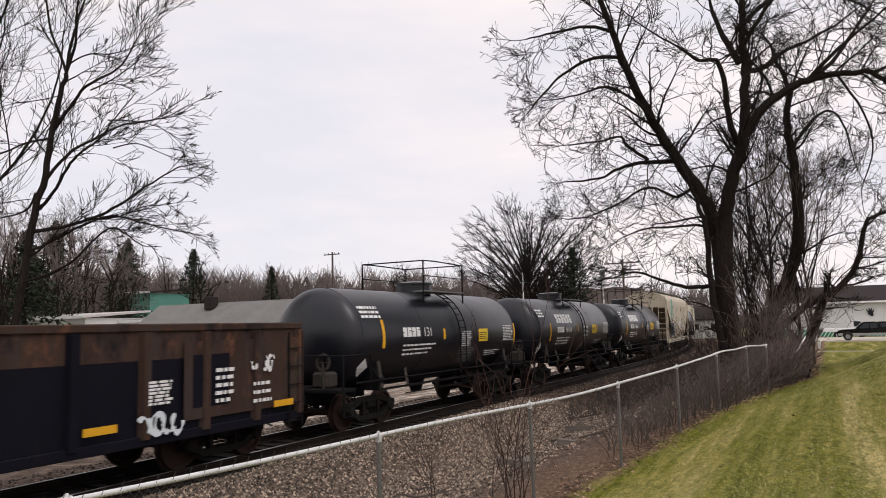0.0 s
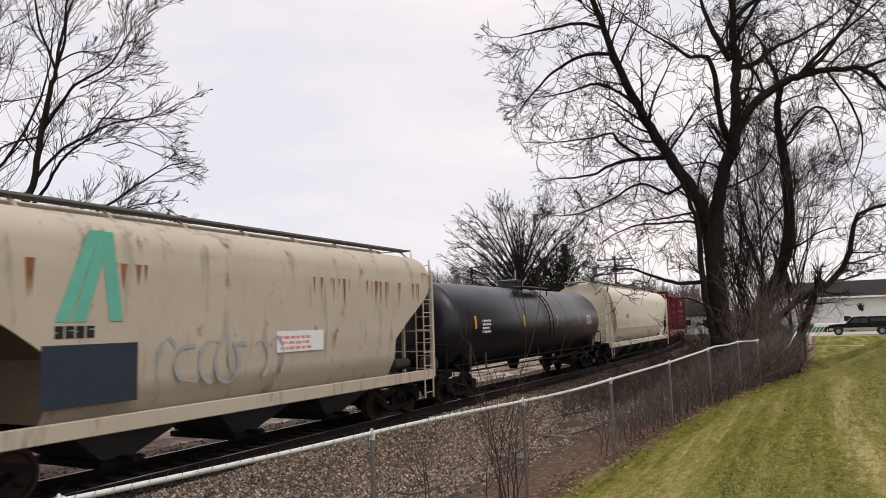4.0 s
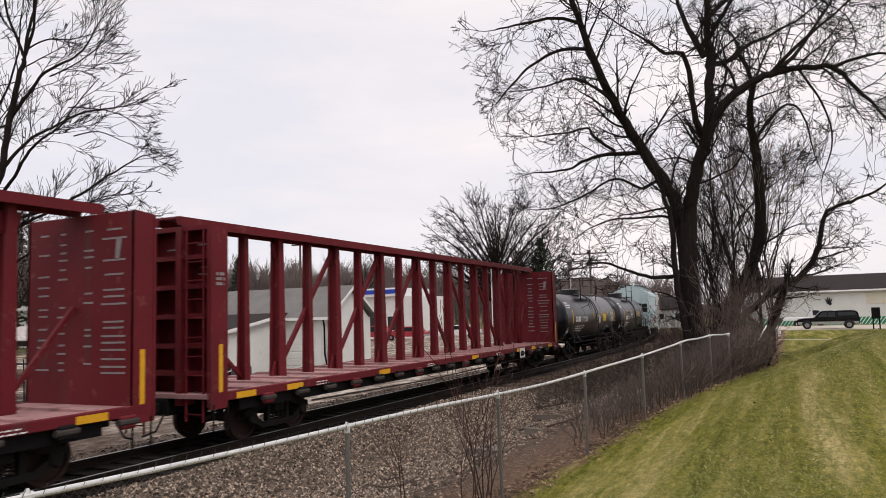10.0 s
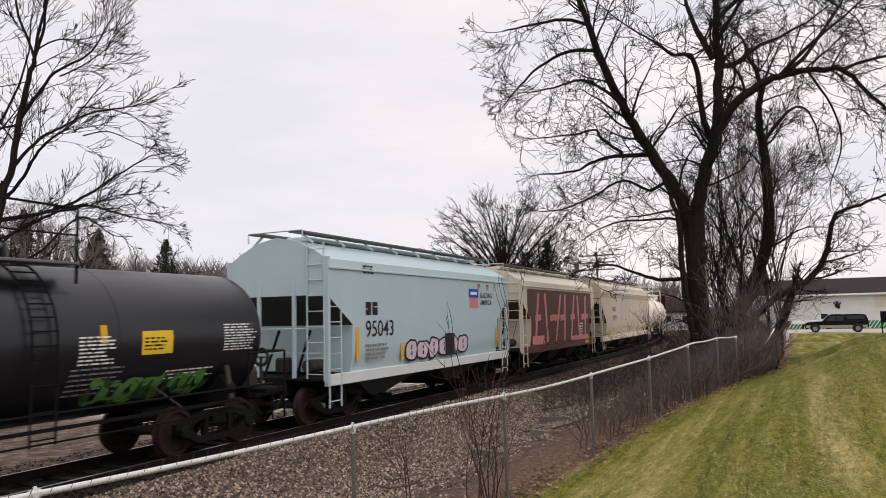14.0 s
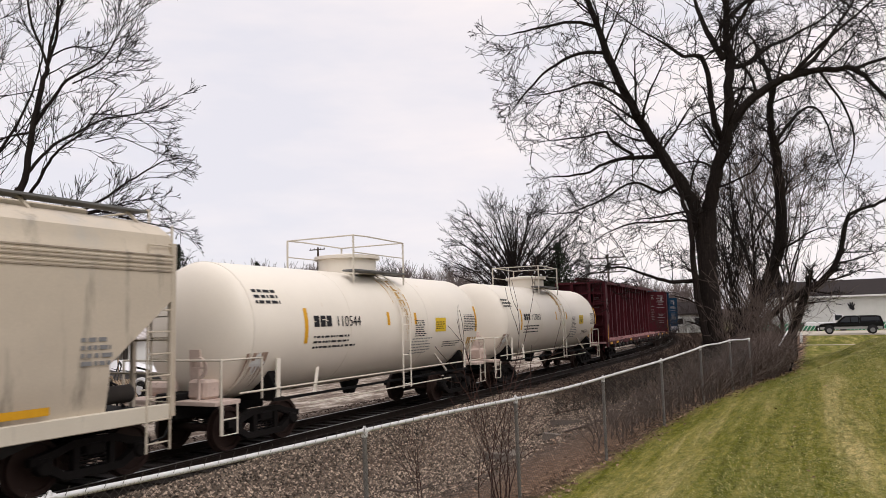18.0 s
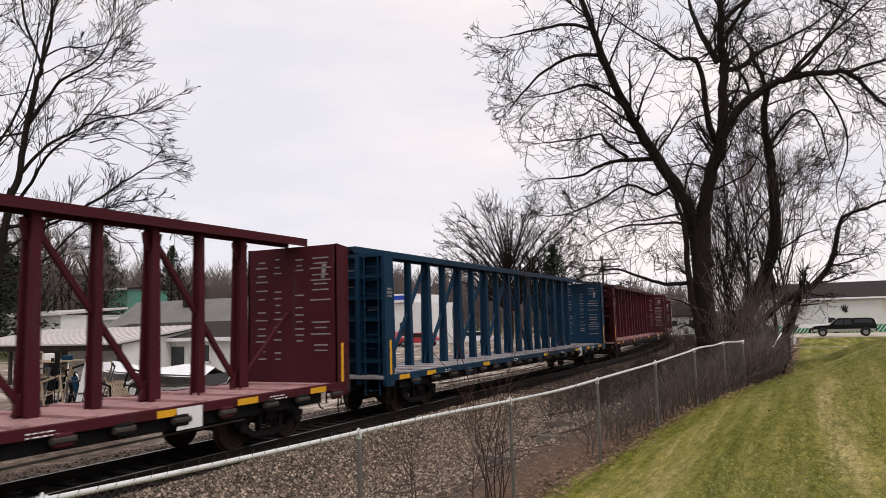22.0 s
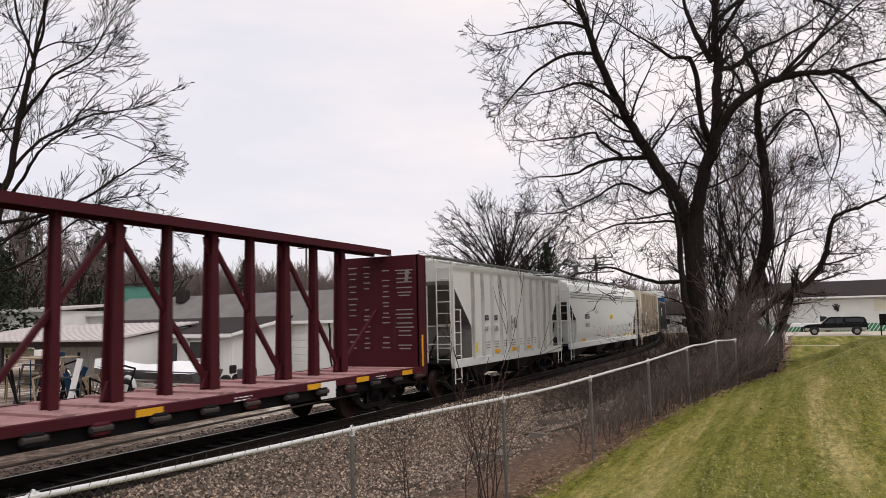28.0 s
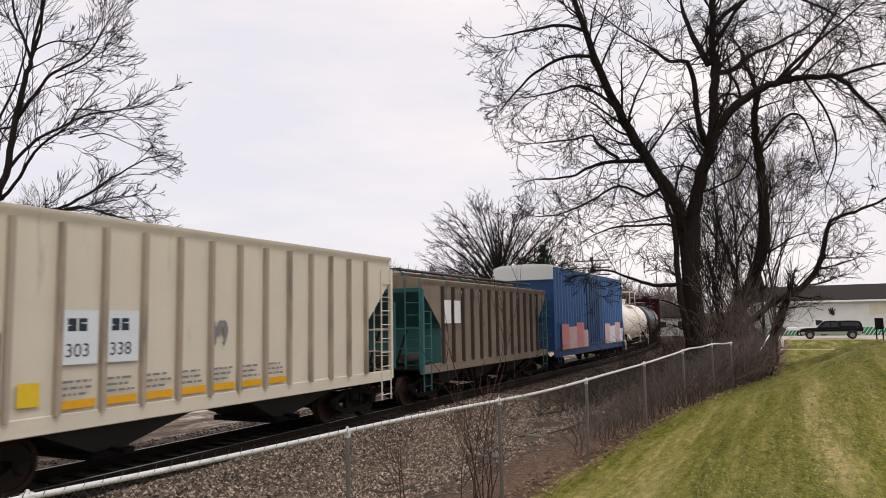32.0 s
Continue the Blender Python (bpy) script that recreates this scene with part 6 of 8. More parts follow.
        part("brake_valve", Geo().box((s * (h - 0.75), 0.3, 1.4), (0.4, 0.35, 0.4), None, 0.05), M["grimy"], car)
    inner = h - cut - cut_top
    for k in range(bays):
        x = -inner + 2 * inner * (k + 0.5) / bays
        w = inner / bays * 0.98
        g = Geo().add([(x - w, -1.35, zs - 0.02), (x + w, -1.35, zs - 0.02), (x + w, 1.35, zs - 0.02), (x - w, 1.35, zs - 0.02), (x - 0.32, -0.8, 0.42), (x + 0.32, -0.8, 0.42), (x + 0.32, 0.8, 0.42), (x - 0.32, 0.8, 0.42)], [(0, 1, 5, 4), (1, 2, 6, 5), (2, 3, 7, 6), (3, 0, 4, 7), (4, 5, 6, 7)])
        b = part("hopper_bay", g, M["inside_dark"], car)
        part("outlet_gate", Geo().box((x, 0, 0.36), (0.9, 1.9, 0.12), None, 0.02).tube([(x, -1.25, 0.42), (x, 1.25, 0.42)], 0.045, 6), M["frame"], b)
    if roofwalk:
        for y in (-0.62, 0.62):
            part("running_board", Geo().span((-h, y - 0.2, top + 0.10), (h, y + 0.2, top + 0.14)), M["walk"], car)
        for k in range(9):
            x = -h + 0.3 + (2 * h - 0.6) * k / 8
            for y in (-1, 1):
                part("board_bracket", Geo().bar((x, 0.95 * y, top - 0.16), (x, 0.62 * y, top + 0.10), 0.05, 0.04), M[posts], car)
        part("hatch_cover", Geo().span((-h + 0.9, -0.35, top - 0.04), (h - 0.9, 0.35, top + 0.1), 0.03), M[colour], car)
        for s in (-1, 1):
            part("roof_end_rail", Geo().tube([(s * h, -0.85, top - 0.1), (s * h, -0.85, top + 0.14), (s * h, 0.85, top + 0.14), (s * h, 0.85, top - 0.1)], 0.02, 5), M[posts], car)
    return car, Side(car, W), h


def centerbeam_car(name, label, front, rear, colour, deck_mat, seed, odd=1):
    car, h = car_base(name, label, "lumber flatcar", front, rear, 2.55)
    hw, top, deck, thick = 1.42, 4.58, 1.15, 0.50
    rng = random.Random(seed + 1)
    part("deck", Geo().span((-h, -hw + 0.02, deck - 0.10), (h, hw - 0.02, deck), 0.01), M[deck_mat], car)
    for s in (-1, 1):
        part("side_sill", Geo().span((-h, s * hw, deck - 0.17), (h, s * (hw - 0.09), deck + 0.015), 0.015), M[colour], car)
        part("sill_web", Geo().span((-h + 1.0, s * (hw - 0.14), deck - 0.42), (h - 1.0, s * (hw - 0.22), deck - 0.12)), M["frame"], car)
        part("brake_pipe", Geo().tube([(-h + 3.6, s * (hw - 0.2), deck - 0.52), (-2.0, s * (hw - 0.2), deck - 0.6), (2.5, s * (hw - 0.2), deck - 0.55), (h - 3.6, s * (hw - 0.2), deck - 0.48)], 0.022, 6), M["grimy"], car)
    part("centre_sill", Geo().span((-h, -0.28, 0.70), (h, 0.28, deck - 0.1), 0.02), M["frame"], car)
    n = 19
    for k in range(n):
        x = -h + 1.2 + (2 * h - 2.4) * k / (n - 1)
        part("riser", Geo().span((x - 0.12, -hw + 0.1, deck + 0.0), (x + 0.12, hw - 0.1, deck + 0.045)), M[deck_mat], car)
        for s in (-1, 1):
            xw = x + 0.55 + rng.uniform(-0.06, 0.06)
            w = part("winch", Geo().span((xw - 0.17, s * (hw - 0.05), deck - 0.36), (xw + 0.17, s * (hw + 0.05), deck - 0.13), 0.03), M["frame" if k % 3 else colour], car)
            part("winch_drum", Geo().tube([(xw - 0.2, s * (hw + 0.02), deck - 0.24), (xw + 0.2, s * (hw + 0.02), deck - 0.24)], 0.06, 8), M["grimy"], w)
    # deep end bulkheads: an inner sheet, side plates and ribs on the outer face
    for s in (-1, 1):
        b = part("bulkhead", Geo().span((s * (h - thick + 0.05), -hw, deck - 0.05), (s * (h - thick), hw, top), 0.01), M[colour], car)
        for y in (-1, 1):
            part("side_plate", Geo().prism([(s * (h - thick), deck - 0.30), (s * (h - 0.02), deck - 0.30), (s * (h - 0.02), top - 0.04), (s * (h - thick), top + 0.01)], "y", y * hw, y * (hw - 0.06)), M[colour], b)
            part("side_plate_lip", Geo().span((s * (h - 0.07), y * (hw + 0.012), deck - 0.25), (s * (h - 0.015), y * (hw - 0.10), top - 0.1)), M[colour], b)
        for y in (-0.5, 0.5):
            part("bulkhead_post", Geo().span((s * (h - thick + 0.04), y - 0.07, deck - 0.25), (s * (h - 0.06), y + 0.07, top - 0.05)), M[colour], b)
        for z in (1.55, 2.1, 2.7, 3.3, 3.9, top - 0.08):
            part("bulkhead_beam", Geo().span((s * (h - thick + 0.04), -hw + 0.07, z - 0.05), (s * (h - 0.12), hw - 0.07, z + 0.05)), M[colour], b)
        ladder(car, s * (h - 0.05), -hw + 0.45, 0.6, top - 0.1, 0.45, colour, "y")
        part("sill_step", Geo().tube([(s * (h - 0.1), -hw, deck - 0.2), (s * (h - 0.1), -hw, 0.42), (s * (h - 0.5), -hw, 0.42), (s * (h - 0.5), -hw, deck - 0.2)], 0.02, 5), M["frame"], car)
    chord = 4.80
    part("top_chord", Geo().prism([(-0.34, chord - 0.19), (-0.28, chord - 0.19), (-0.25, chord - 0.05), (0.25, chord - 0.05), (0.28, chord - 0.19), (0.34, chord - 0.19), (0.34, chord), (-0.34, chord)], "x", -h + thick * 0.5, h - thick * 0.5), M[colour], car)
    n, gap = 16, 1.275
    xs = [-h + 2.6 + gap * k for k in range(n)]
    for k, x in enumerate(xs):
        w, d = (0.10, 0.17) if k % 2 == odd else (0.07, 0.13)
        g = Geo()
        for side in (-1, 1):
            g.add([(x - w * 1.35, side * d, deck), (x + w * 1.35, side * d, deck), (x + w * 1.35, side * d * 0.7, deck), (x - w * 1.35, side * d * 0.7, deck), (x - w * 0.85, side * d * 0.8, chord - 0.1), (x + w * 0.85, side * d * 0.8, chord - 0.1), (x + w * 0.85, side * d * 0.5, chord - 0.1), (x - w * 0.85, side * d * 0.5, chord - 0.1)], [(0, 1, 5, 4), (1, 2, 6, 5), (2, 3, 7, 6), (3, 0, 4, 7), (0, 3, 2, 1), (4, 5, 6, 7)])
        g.add([(x - 0.03, -d * 0.72, deck), (x + 0.03, -d * 0.72, deck), (x + 0.03, d * 0.72, deck), (x - 0.03, d * 0.72, deck), (x - 0.03, -d * 0.6, chord - 0.1), (x + 0.03, -d * 0.6, chord - 0.1), (x + 0.03, d * 0.6, chord - 0.1), (x - 0.03, d * 0.6, chord - 0.1)], [(0, 1, 5, 4), (1, 2, 6, 5), (2, 3, 7, 6), (3, 0, 4, 7)])
        part("centre_post", g, M[colour], car)
        if k % 2 == odd:
            part("post_gusset", Geo().prism([(x - 0.24, chord - 0.29), (x + 0.24, chord - 0.29), (x + 0.2, chord - 0.5), (x + 0.11, chord - 0.66), (x - 0.11, chord - 0.66), (x - 0.2, chord - 0.5)], "y", -0.03, 0.03), M[colour], car)
            part("foot_gusset", Geo().prism([(x - 0.26, deck + 0.04), (x + 0.26, deck + 0.04), (x + 0.12, deck + 0.4), (x - 0.12, deck + 0.4)], "y", -0.03, 0.03), M[colour], car)
    for k in range(odd, n - 2, 2):
        xa, xb = xs[k], xs[k + 2]
        za, zb = (deck + 0.1, chord - 0.3) if xa < -0.6 else (chord - 0.3, deck + 0.1)
        part("diagonal_brace", Geo().bar((xa, 0.05, za), (xb, 0.05, zb), 0.10, 0.10), M[colour], car)
    for s in (-1, 1):
        part("diagonal_brace", Geo().bar((s * (h - thick - 0.05), 0.05, 2.9 if s > 0 else 3.0), (xs[-1] if s > 0 else xs[0], 0.05, deck + 0.1), 0.08, 0.08), M[colour], car)
    # warnings on the bulkhead faces that look forward
    face = Geo()
    rng = random.Random(seed)
    for s in (-1, 1):
        x = -h + thick - 0.055 if s < 0 else h - thick - 0.006
        cols = ((-1.25, -0.6, 20), (-0.42, -0.12, 17), (0.3, 0.55, 16), (0.75, 1.15, 14)) if s > 0 else ((-1.0, -0.6, 3), (-0.25, 0.3, 2))
        for y0, y1, rows in cols:
            for r in range(rows):
                z = (4.25 - 2.7 * (r + rng.uniform(-0.2, 0.2)) / rows) if s > 0 else rng.choice((4.1, 3.55, 2.95)) + 0.07 * r
                if rng.random() < 0.22:
                    continue
                w = (y1 - y0) * rng.uniform(0.55, 1.0)
                mid = (y0 + y1) / 2
                face.add([(x, mid + w / 2, z), (x, mid - w / 2, z), (x, mid - w / 2, z + 0.034), (x, mid + w / 2, z + 0.034)], [(0, 1, 2, 3)])
        face.add([(x, -0.95, 3.75), (x, -1.05, 3.75), (x, -1.12, 4.1), (x, -0.98, 4.1)], [(0, 1, 2, 3)]) if s > 0 else None
    tagged(part("warning_lettering", face, M["dim_white"], car), "white warning lettering on the bulkheads", kind="stuff")
    sl = Side(car, hw)
    for x in (-h + 0.75, -h + 2.4, -h * 0.45, h * 0.1, h * 0.5, h - 4.0, h - 1.6):
        sl.patch("reflective_stripe", "yellow", x, deck - 0.155, 0.6, 0.13, "yellow reflective stripe")
    for x in (-h * 0.7, -h * 0.2, h * 0.3, h * 0.75):
        sl.lines("white_mark", x, deck - 0.15, 0.6, 0.12, 2, seed + 7, 0.4)
    for x in (-h + 0.24, h - 0.36):
        sl.patch("reflective_stripe", "yellow", x, deck + 0.02, 0.11, 0.95, "upright yellow reflective stripe")
    sl.patch("data_panel", "white_mark", h - 5.6, deck - 0.42, 0.62, 0.4, "white data panel hung under the sill", 0.03)
    sl.lines("dim_white", -h + 0.16, 3.3, 0.26, 0.3, 3, seed + 9, 0.6)
    return car, sl, h


def gondola_car(name, label, front, rear, colour, band, low=0.80, top=2.72):
    car, h = car_base(name, label, "gondola car", front, rear, 1.8)
    W = 1.5
    for s in (-1, 1):
        part("side_wall", Geo().span((-h, s * W, low), (h, s * (W - 0.05), top - 0.08)), M[colour], car)
        part("top_chord", Geo().span((-h, s * (W + 0.05), top - 0.14), (h, s * (W - 0.12), top), 0.02), M[band], car)
        part("bottom_chord", Geo().span((-h, s * (W + 0.06), low - 0.12), (h, s * (W - 0.06), low + 0.05), 0.015), M[colour], car)
        part("upper_panel", Geo().span((-h, s * (W + 0.004), top - 0.62), (h, s * (W - 0.04), top - 0.14)), M[band], car)
        part("end_wall", Geo().span((s * h, -W, low), (s * (h - 0.07), W, top - 0.03)), M[band], car)
        for k in range(13):
            x = -h + 0.12 + (2 * h - 0.24) * k / 12
            part("side_rib", Geo().prism([(x - 0.11, s * W), (x + 0.11, s * W), (x + 0.07, s * (W + 0.11)), (x - 0.07, s * (W + 0.11))], "z", low, top - 0.14), M[band if k > 8 else colour], car)
        ladder(car, s * (h - 0.3), -W - 0.1, 0.5, top - 0.2, 0.42, "frame")
    part("floor", Geo().span((-h + 0.05, -W + 0.05, low), (h - 0.05, W - 0.05, low + 0.1)), M[band], car)
    part("centre_sill", Geo().span((-h, -0.3, 0.68), (h, 0.3, low - 0.02), 0.02), M["frame"], car)
    return car, Side(car, W + 0.115), h


def box_car(name, label, front, rear, colour):
    car, h = car_base(name, label, "boxcar", front, rear, 1.8)
    W, lo, top = 1.5, 1.05, 5.25
    part("body", Geo().span((-h, -W, lo), (h, W, top - 0.12), 0.02), M[colour], car)
    part("roof", Geo().prism([(-W - 0.03, top - 0.13), (W + 0.03, top - 0.13), (W - 0.3, top - 0.02), (0, top + 0.03), (-W + 0.3, top - 0.02)], "x", -h, h), M["white_hop"], car)
    part("white_band", Geo().span((-h - 0.075, -W - 0.012, top - 0.75), (-h + 0.004, W + 0.012, top - 0.14)), M["white_hop"], car)
    for k in range(31):
        x = -h + 0.15 + (2 * h - 0.3) * k / 30
        if abs(x) < 1.7:
            continue
        for s in (-1, 1):
            part("side_rib", Geo().prism([(x - 0.12, s * W), (x + 0.12, s * W), (x + 0.07, s * (W + 0.08)), (x - 0.07, s * (W + 0.08))], "z", lo + 0.1, top - 0.25), M["box_rib"], car)
    d = part("sliding_door", Geo().span((-1.5, -W - 0.07, lo + 0.12), (1.5, -W + 0.02, top - 0.3), 0.02), M[colour], car)
    for x in (-1.0, -0.5, 0.0, 0.5, 1.0):
        part("door_rib", Geo().span((x - 0.05, -W - 0.11, lo + 0.2), (x + 0.05, -W - 0.06, top - 0.4)), M[colour], d)
    part("locking_rod", Geo().tube([(0.8, -W - 0.14, lo + 0.2), (0.8, -W - 0.14, top - 0.5)], 0.025, 6), M["walk"], d)
    for s in (-1, 1):
        part("side_sill", Geo().span((-h, s * W, lo - 0.28), (h, s * (W - 0.08), lo + 0.02)), M[colour], car)
        ladder(car, s * (h - 0.36), -W - 0.1, 0.45, 2.4, 0.45, colour)
        for z in (1.8, 2.7, 3.5):
            part("end_rib", Geo().span((s * h, -W + 0.15, z - 0.1), (s * (h + 0.06), W - 0.15, z + 0.1), 0.03), M[colour], car)
    return car, Side(car, W + 0.09), h


def build_train():
    # gondola at the head
    car, sd, h = gondola_car("gondola_car", "black and rust-brown open gondola with ribbed sides", -3.6, 12.6, "gon_black", "gon_rust")
    sd.patch("rust_panel", "gon_rust", h - 3.3, 1.0, 3.2, 1.4, lift=-0.05)
    sd.patch("dark_patch", "gon_black", h - 3.1, 1.2, 0.9, 0.95, lift=-0.045)
    sd.lines("white_mark", h - 4.1, 1.35, 0.55, 0.42, 7, 5, 0.7)
    for x in (h - 5.3, h - 1.0):
        sd.patch("reflective_stripe", "yellow", x, 1.0, 0.6, 0.13, "yellow reflective stripe")
    sd.lines("white_mark", h - 2.6, 1.25, 0.5, 0.7, 5, 6, 0.5)
    sd.lines("white_mark", h - 1.6, 1.15, 0.6, 0.5, 3, 7, 0.4)
    sd.spray(["white_mark"], h - 1.6, 1.75, 0.6, 0.35, 8, 4, 0.05)
    sd.spray(["patch_white"], h - 4.3, 0.85, 1.0, 0.35, 9, 5, 0.07)
    # black tank cars
    ST = lambda h: [(-h + 1.9, -0.25, 0.75), (h - 1.0, -0.4, 0.75), (-0.6, -0.1, 0.32)]
    car, sd, h = tank_car("tank_car", "glossy black tank car with yellow stripes and a railed platform", 14.2, 26.0, 1.37, 2.27, inset=0.45)
    tank_marks(sd, h, "", 20, 4, "131", ST(h))
    for k, (a, b, n, num, brand) in enumerate(((26.8, 39.0, 23, "16488", 6), (39.8, 52.6, 26, "16656", 6))):
        car, sd, h = tank_car("tank_car", "black tank car with white lettering and a railed dome platform", a, b, 1.38, 2.29, inset=0.55)
        tank_marks(sd, h, "", n, 4, num, [(-h + 2.2, -0.45, 0.75), (-0.2, -0.1, 0.3), (h - 3.2, -0.2, 0.36), (h - 3.7, -0.2, 0.36)], True, 0.34, -0.12, brand, -h + 3.1)
    # tan round-sided hopper with a green mark
    car, sd, h = hopper_car("covered_hopper_car", "weathered tan round-sided covered hopper with rust streaks and green mark", 53.7, 67.9, "tan", "inside_brown", "round", 0, 3, 4.65, "tan")
    g = Geo()
    for k, (x0, x1) in enumerate(((0.0, 0.55), (0.28, 0.75))):
        g.add([(x0, 0, 0), (x0 + 0.24, 0, 0), (x1 + 0.2, 0, 1.45), (x1, 0, 1.45)], [(0, 1, 2, 3)])
    g.add([(0.75, 0, 1.45), (0.98, 0, 1.45), (1.2, 0, 0.0), (0.95, 0, 0.0)], [(0, 1, 2, 3)])
    sd.lay("green_mark", g, "mint", -h + 2.2, 2.75, 0.012, "large mint green painted mark")
    sd.mark("black_mark", -h + 2.2, 2.5, 4, 0.26)
    sd.streaks("rust_streak", 1.0, 3.7, 5.6, 0.8, 22, 33)
    sd.streaks("rust_streak", -h + 1.0, 3.7, 3.0, 0.7, 8, 34)
    sd.patch("dark_patch", "navy_patch", -h + 2.0, 1.45, 1.7, 0.95)
    sd.spray(["graf_grey"], -h + 4.2, 1.5, 3.2, 0.95, 31, 7, 0.06)
    sd.patch("notice", "white_mark", -h + 7.2, 2.05, 1.6, 0.45)
    sd.lines("graf_pink", -h + 7.3, 2.1, 1.4, 0.34, 3, 32)
    # long plain black tank car
    car, sd, h = tank_car("tank_car", "long plain black tank car with short yellow stripes", 68.9, 86.8, 1.52, 2.45, platform=3.0)
    for x in (-h + 2.0, -h + 6.5, 1.5, 4.7):
        sd.patch("reflective_stripe", "yellow", x, 2.35, 0.14, 0.42, "yellow reflective stripe")
    sd.patch("reflective_stripe", "yellow", h - 0.85, 2.25, 0.13, 0.8, "yellow reflective stripe")
    sd.lines("white_mark", h - 2.95, 2.3, 1.0, 0.48, 8, 35, 0.75)
    sd.lines("grey_mark", h - 2.2, 1.6, 0.5, 0.3, 4, 36)
    sd.lines("white_mark", -h + 2.6, 2.2, 0.8, 0.5, 4, 37)
    # cream cylindrical-sided hopper
    car, sd, h = hopper_car("covered_hopper_car", "long cream covered hopper with smooth bulging sides", 88.0, 106.7, "cream", "cream_dull", "belly", 0, 4, 4.5, "cream", 1.5, 0.9, hi=3.85, lo=1.75)
    p = sd.mark("grey_mark", -h + 4.0, 2.55, 4, 0.3)
    sd.words("grey_mark", -h + 4.0, 2.05, "100", 0.34)
    for z in (2.0,):
        part("weld_seam", Geo().tube([(-h + 2.4, -1.50, z), (h - 1.6, -1.50, z)], 0.018, 5), M["cream"], car)
    sd.streaks("ochre_streak", 2.0, 3.6, 6.0, 0.5, 12, 43)
    sd.lines("grey_mark", -h + 6.3, 2.3, 0.3, 0.3, 4, 41)
    for x in (-h + 1.4, -h + 4.6, h - 6, h - 3.6):
        Side(car, 1.57).patch("reflective_stripe", "yellow", x, 1.02, 0.5, 0.12, "yellow reflective stripe")
    # two red lumber flatcars
    centerbeam_car("lumber_flatcar", "empty red centre-beam lumber flatcar with end bulkheads", 108.35, 131.95, "red", "deck_red", 50)
    centerbeam_car("lumber_flatcar", "empty red centre-beam lumber flatcar with end bulkheads", 133.3, 156.8, "red", "deck_red", 60)
    # black tanks
    car, sd, h = tank_car("tank_car", "black tank car with a wide railed top platform", 158.1, 170.9, 1.35, 2.24, platform=3.6)
    tank_marks(sd, h, "", 70, 4, "102068", [(-h + 1.9, -0.3, 0.75), (0.0, -0.05, 0.34), (h - 4.4, 0.0, 0.34), (h - 2.75, 0.0, 0.34), (h - 0.75, -0.3, 0.75)], True, 0.40, -0.2, None, -h + 2.5)
    car, sd, h = tank_car("tank_car", "black tank car, smaller, with worn white lettering", 171.6, 184.5, 1.34, 2.25, inset=0.4)
    tank_marks(sd, h, "", 75, 4, "6775", [(-h + 2.3, -0.3, 0.7), (-h + 3.9, 0.1, 0.3), (-0.6, 0.05, 0.3), (1.6, 0.0, 0.3)], True, 0.36, -0.3, mx=-h + 3.0)
    sd.spray(["patch_white"], -h + 5.0, 2.0, 1.2, 0.4, 77, 5, 0.06)
    sd.spray(["moss", "leaf_green"], h - 4.9, 1.2, 2.6, 0.42, 78, 9, 0.10)
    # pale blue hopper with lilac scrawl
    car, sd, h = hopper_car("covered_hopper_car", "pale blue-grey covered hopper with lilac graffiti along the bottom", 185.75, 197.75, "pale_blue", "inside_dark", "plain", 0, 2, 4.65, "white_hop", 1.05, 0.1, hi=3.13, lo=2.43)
    sd.mark("black_mark", -h + 1.72, 2.66, 2, 0.48)
    sd.words("black_mark", -h + 1.7, 2.1, "95043", 0.60, 0.018)
    blob_letters(sd, "graf_lilac", "black_mark", -h + 3.8, 1.3, 4.3, 0.66, 6, 81)
    sd.patch("dark_letter", "black_mark", -h + 6.4, 1.35, 0.7, 0.7, lift=0.018)
    sd.patch("reflective_stripe", "yellow", -h + 1.25, 1.5, 0.14, 0.85, "yellow reflective stripe")
    sd.patch("reflective_stripe", "yellow", -h + 3.55, 1.4, 0.18, 0.45, "yellow reflective stripe")
    sd.patch("reflective_stripe", "yellow", h - 1.3, 1.5, 0.12, 0.6, "yellow reflective stripe")
    sd.patch("shield_mark", "shield_red", h - 3.6, 2.85, 0.75, 0.36, "faded red lower half of a shield")
    sd.patch("shield_mark", "sign_blue", h - 3.65, 3.22, 0.85, 0.30, "blue upper half of a shield")
    sd.patch("shield_band", "white_mark", h - 3.5, 3.32, 0.55, 0.10, lift=0.009)
    sd.words("black_mark", h - 2.65, 3.22, "BUILDING", 0.25, 0.004)
    sd.words("black_mark", h - 2.65, 2.97, "AMERICA", 0.25, 0.004)
    sd.streaks("rust_streak", h - 3.0, 3.7, 2.4, 0.5, 6, 89)
    sd.lines("black_mark", -h + 1.6, 3.75, 0.6, 0.25, 3, 83)
    sd.lines("grey_mark", -h + 1.7, 1.5, 1.2, 0.45, 4, 84)
    # brown hopper with tan and pink lettering
    car, sd, h = hopper_car("covered_hopper_car", "tan covered hopper sprayed dark brown with large pink letters", 199.4, 211.1, "cream_dull", "inside_brown", "plain", 0, 3, 4.6, "brown_hop", 1.05, 0.1, hi=3.1, lo=2.4)
    sd.patch("sprayed_field", "brown_hop", -h + 1.12, 1.28, 2 * h - 2.25, 1.2)
    sd.patch("sprayed_field", "brown_hop", -h + 0.7, 2.48, 2 * h - 1.4, 1.2)
    g = Geo()
